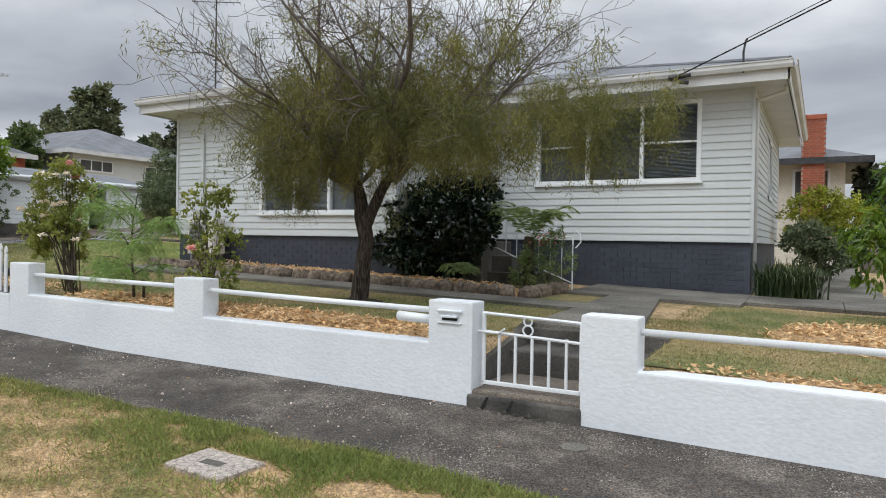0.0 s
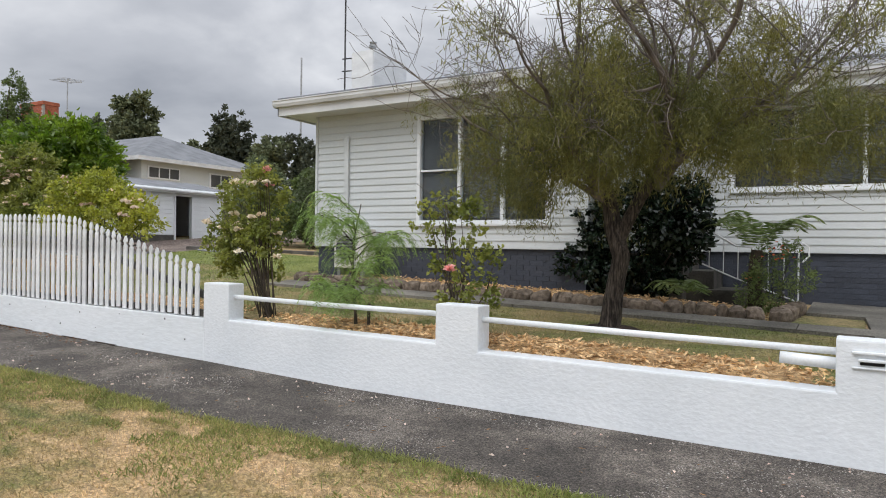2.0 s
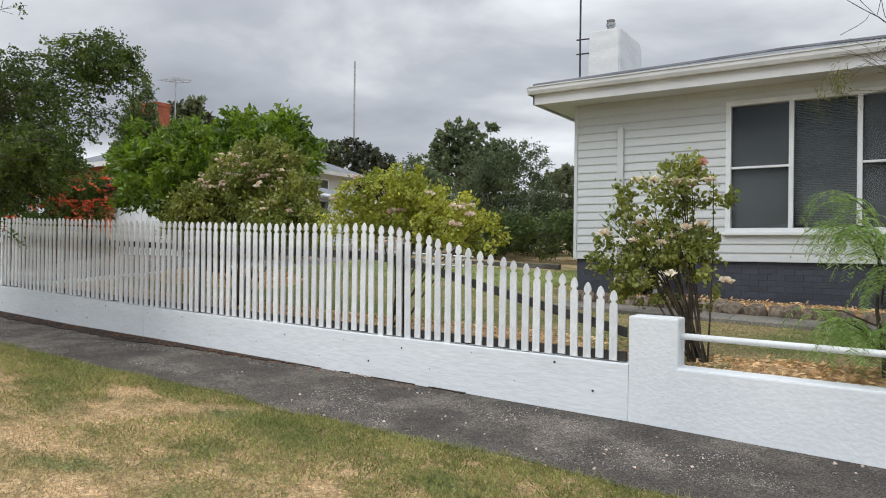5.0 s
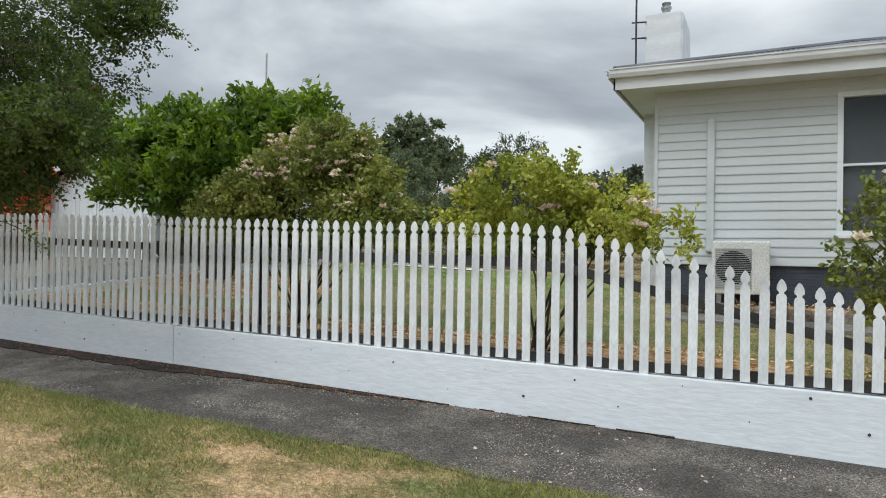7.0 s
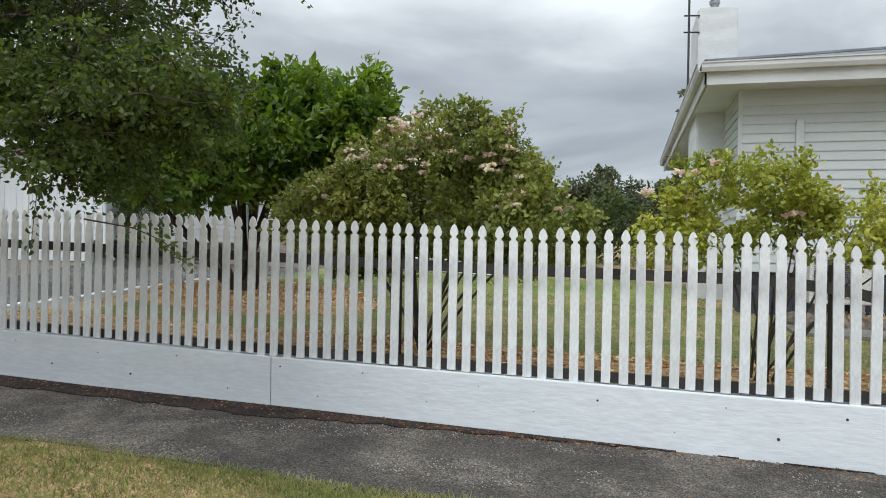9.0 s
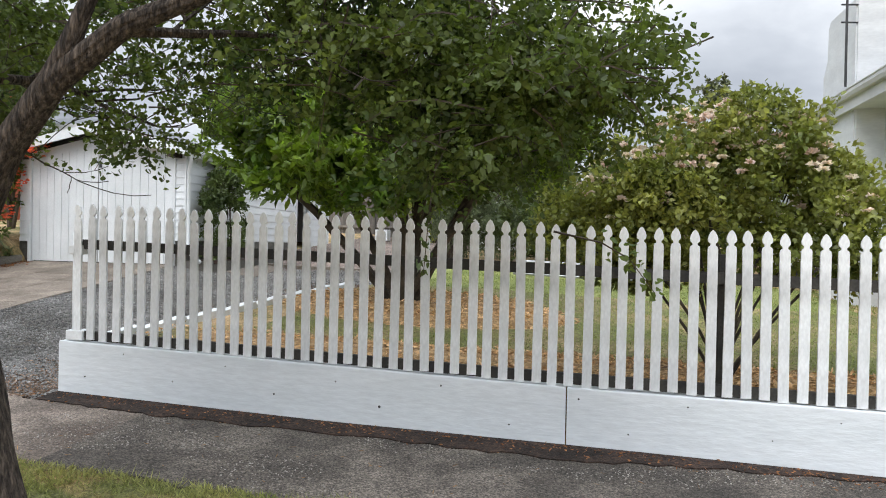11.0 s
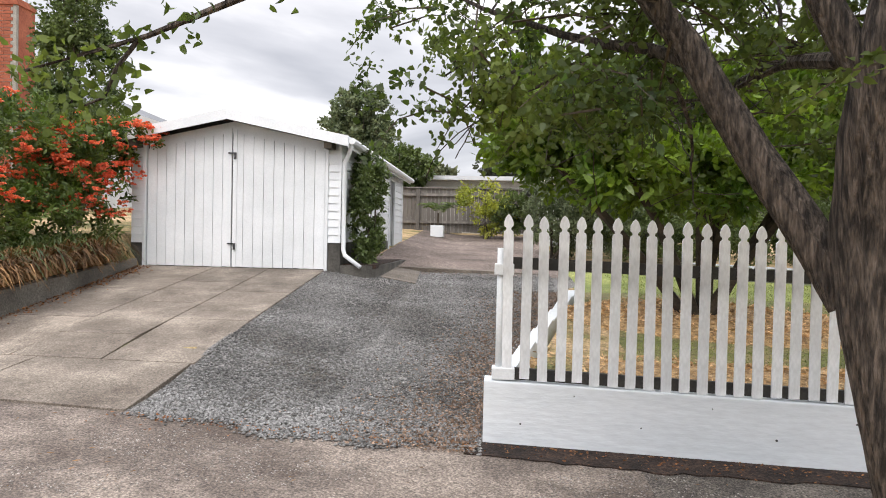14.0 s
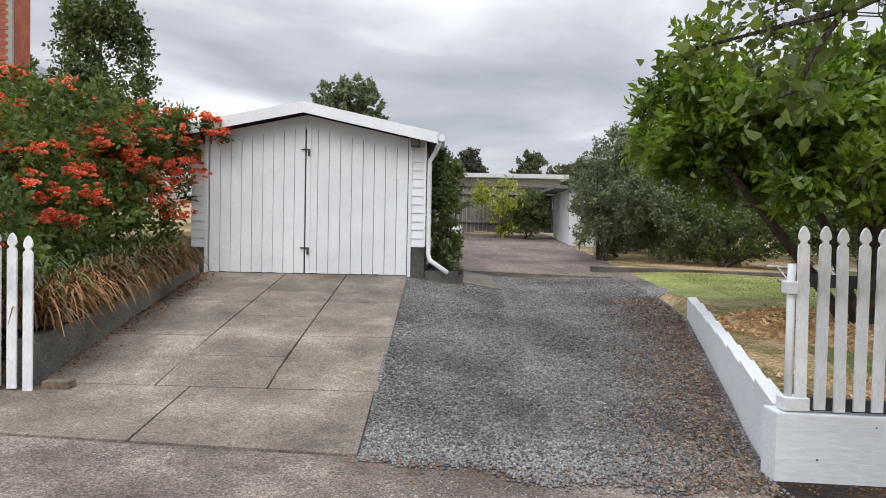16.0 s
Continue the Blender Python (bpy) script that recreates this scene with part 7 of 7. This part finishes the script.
# ---- ground clutter ----
def pit_lid():
    t = thing("service_pit_lid", (-3.55, 3.32, ground_z(-3.55, 3.32)), "cracked pale concrete service pit lid in the verge", "pit lid")
    z = ground_z(-3.55, 3.32)
    P = [(-3.83, 3.15), (-3.28, 3.10), (-3.25, 3.50), (-3.83, 3.54)]
    bm = bmesh.new()
    prism(bm, P, "z", z - 0.03, z + 0.028)
    bmesh.ops.bevel(bm, geom=bm.edges[:], offset=0.008, segments=1, affect="EDGES")
    part("lid", bm, M["cobble"], t)
    part("badge", boxes((-3.64, -3.46, 3.27, 3.35, z + 0.027, z + 0.031)), M["darkconcrete"], t, "dark recessed name plate")
    r = thing("valve_cover", (-1.58, 4.95, ground_z(-1.58, 4.95)), "small pale round valve cover in the asphalt", "cover")
    zc = ground_z(-1.58, 4.95)
    part("disc", tube(bmesh.new(), [(-1.58, 4.95, zc - 0.02), (-1.58, 4.95, zc + 0.018)], 0.105, 16), M["pathconcrete"], r)


M["cobble"] = mat("pale_cracked_concrete", (0.38, 0.33, 0.285), (0.54, 0.48, 0.42), 22, 60, 0.9, 0.7, 0.01, crack=(17, 0.07))
pit_lid()


def blades(name, x0, x1, y0, y1, n, seed, material, label, h=0.05, w=0.006, keep=None, edge=None):
    R = np.random.default_rng(seed)
    x, y = R.uniform(x0, x1, n), R.uniform(y0, y1, n)
    if edge is not None:
        y = np.array([path_edge(v) for v in x]) - np.abs(R.normal(size=n)) * 0.13 + 0.02
    if keep is not None:
        k = np.array([keep(a, b) for a, b in zip(x, y)])
        x, y = x[k], y[k]
    n = len(x)
    z = np.array([ground_z(a, b) for a, b in zip(x, y)]) + 0.004
    C = np.column_stack([x, y, z])
    a = R.uniform(0, 6.28, n)
    side = np.stack([np.cos(a), np.sin(a), np.zeros(n)], 1) * w * 0.5
    tip = np.stack([R.normal(size=n) * 0.6, R.normal(size=n) * 0.6, np.ones(n) * 0.8], 1) * (h * R.uniform(0.35, 1.2, (n, 1)))
    Q = np.stack([C - side, C + side, C + tip], 1)
    return stuff(name, Q, material, label, "grass")


blades("verge_grass", -23.3, 2.0, 0.9, 3.98, 165000, 1, M["blade"], "short dry and green grass blades on the verge", 0.042, 0.007, lambda x, y: y < path_edge(x) + 0.03 and not (-3.84 < x < -3.24 and 3.10 < y < 3.54))
blades("edge_grass", -23.0, 1.0, 3.5, 4.0, 11000, 2, M["greentuft"], "longer grass creeping over the footpath edge", 0.075, 0.008, None, True)
blades("front_lawn_grass", -12.5, 5.0, 6.2, 8.7, 60000, 3, M["lawnblade"], "short lawn grass blades", 0.04, 0.009)
blades("right_lawn_grass", -1.6, 4.0, 5.9, 11.0, 26000, 4, M["lawnblade"], "short lawn grass blades", 0.04, 0.009)
blades("side_lawn_grass", -20.4, -12.5, 6.5, 14.2, 42000, 5, M["greenblade"], "fresh short lawn grass blades", 0.045, 0.012, lambda x, y: x > drive_edge(y) + 0.9 and ((x + 18.9) / 1.95) ** 2 + ((y - 8.5) / 1.15) ** 2 > 1)


def tufts():
    R = np.random.default_rng(19)
    n = 90000
    x, y = R.uniform(-23, 1.5, n), 3.98 - np.abs(R.normal(size=n)) * 0.8
    k = np.array([noise.noise(Vector((a * 0.9, b * 1.3, 7))) + 0.35 * noise.noise(Vector((a * 4.0, b * 4.0, 2))) > (0.10 if b < 3.6 else -0.05) - 0.25 * max(0, 1 - abs(a + 12.5) / 5.0) and not (-3.86 < a < -3.22 and 3.08 < b < 3.56) for a, b in zip(x, y)])
    x, y = x[k], y[k]
    n = len(x)
    z = np.array([ground_z(a, b) for a, b in zip(x, y)]) + 0.004
    P = np.column_stack([x, y, z])
    A = R.normal(size=(n, 3)) * np.array([0.7, 0.7, 0.3]) + np.array([0, 0, 0.8])
    stuff("green_tufts", leaves(P, A, 0.046, 0.009, R), M["greentuft"], "greener tufts of grass near the footpath", "grass")


tufts()


def lid_turf():
    R = np.random.default_rng(23)
    n = 15000
    x, y = -3.2 + R.normal(size=n) * 1.05, 3.98 - np.abs(R.normal(size=n)) * 0.5
    k = np.array([noise.noise(Vector((a * 2.2, b * 2.2, 11))) > -0.12 and not (-3.86 < a < -3.22 and 3.08 < b < 3.56) for a, b in zip(x, y)])
    x, y = x[k], y[k]
    z = np.array([ground_z(a, b) for a, b in zip(x, y)]) + 0.004
    A = R.normal(size=(len(x), 3)) * np.array([0.8, 0.8, 0.25]) + np.array([0, 0, 0.75])
    stuff("lid_turf", leaves(np.column_stack([x, y, z]), A, 0.07, 0.009, R), M["greenblade"], "longer green grass round the pit lid", "grass")


lid_turf()


def litter():
    R = np.random.default_rng(31)
    n = 1500
    y = 6.5 + 4.8 * R.uniform(0, 1, n)
    x = -27.3 - 0.03 * (y - 6.5) + np.abs(R.normal(size=n)) * 0.16
    z = np.array([ground_z(a, b) for a, b in zip(x, y)]) + 0.04
    stuff("vine_litter", leaves(np.column_stack([x, y, z]), R.normal(size=(n, 3)) * np.array([1, 1, 0.25]), 0.035, 0.02, R), M["rust"], "fallen dry petals and leaves along the retaining wall", "litter")
    n = 900
    x = R.uniform(-24.5, -12, n)
    y = 5.44 - np.abs(R.normal(size=n)) * 0.12
    z = np.array([ground_z(a, b) for a, b in zip(x, y)]) + 0.03
    stuff("wall_litter", leaves(np.column_stack([x, y, z]), R.normal(size=(n, 3)) * np.array([1, 1, 0.25]), 0.03, 0.012, R), M["rust"], "dry leaf fragments along the wall foot", "litter")
    n = 130
    x, y = R.uniform(-13, -3, n), R.uniform(4.0, 5.45, n)
    z = np.array([ground_z(a, b) for a, b in zip(x, y)]) + 0.018
    stuff("fallen_petals", leaves(np.column_stack([x, y, z]), R.normal(size=(n, 3)) * np.array([1, 1, 0.08]), 0.03, 0.022, R, oval=True), M["bloom_blush"], "pale fallen rose petals on the footpath", "petals")
    n = 500
    x, y = R.uniform(-26, 1, n), R.uniform(4.0, 5.4, n)
    z = np.array([ground_z(a, b) for a, b in zip(x, y)]) + 0.016
    stuff("path_straw", leaves(np.column_stack([x, y, z]), R.normal(size=(n, 3)) * np.array([1, 1, 0.1]), 0.05, 0.006, R), M["drystrap"], "dry straw scraps on the footpath", "litter")


litter()


# ---- small back-garden things ----
def potted_palm():
    z = ground_z(-23.4, 21.6)
    t = thing("potted_palm", (-23.4, 21.6, z), "small palm in a square white pot by the paling fence", "potted plant")
    part("pot", boxes((-23.6, -23.2, 21.4, 21.8, z, z + 0.36), bevel=0.02), M["trim"], t, "square white pot")
    part("stem", tube(bmesh.new(), [(-23.4, 21.6, z + 0.3), (-23.38, 21.6, z + 0.75)], 0.03, 6), M["barkdark"], t)
    fronds(t, "frond", (-23.38, 21.6, z + 0.75), 13, 0.75, 0.12, 61, M["hedge"], 1.0, 0.2, hang=1.3)


potted_palm()


def rooftop_aerial():
    x, y = -34.9, 18.7
    t = thing("rooftop_aerial", (x, y, 6.0), "thin television aerial on the brick house", "aerial")
    part("mast", tube(bmesh.new(), [(x, y, 5.9), (x, y, 9.2)], 0.03, 6), M["metal"], t)
    part("boom", tube(bmesh.new(), [(x - 0.7, y, 9.2), (x + 0.6, y + 0.3, 9.05)], 0.02, 5), M["metal"], t)
    for k in range(6):
        u = x - 0.6 + 0.2 * k
        part("element", tube(bmesh.new(), [(u - 0.1, y - 0.45, 9.17), (u + 0.1, y + 0.5, 9.17)], 0.012, 4), M["metal"], t)


rooftop_aerial()


def ladder():
    t = thing("ladder", (-17.0, 12.6, 1.3), "light metal ladder lying on the side lawn", "ladder")
    for s in (0, 0.42):
        part("rail", tube(bmesh.new(), [(-18.2, 12.4 + s, ground_z(-18.2, 12.4) + 0.12 + s * 0.5), (-15.9, 12.6 + s, ground_z(-15.9, 12.6) + 0.12 + s * 0.5)], 0.03, 6), M["metal"], t)
    for k in range(9):
        u = 0.08 + 0.105 * k
        xx = -18.2 + 2.3 * u
        zz = ground_z(xx, 12.5) + 0.12
        part("rung", tube(bmesh.new(), [(xx, 12.4 + 0.2 * u, zz), (xx, 12.82 + 0.2 * u, zz + 0.21)], 0.016, 5), M["metal"], t)


ladder()
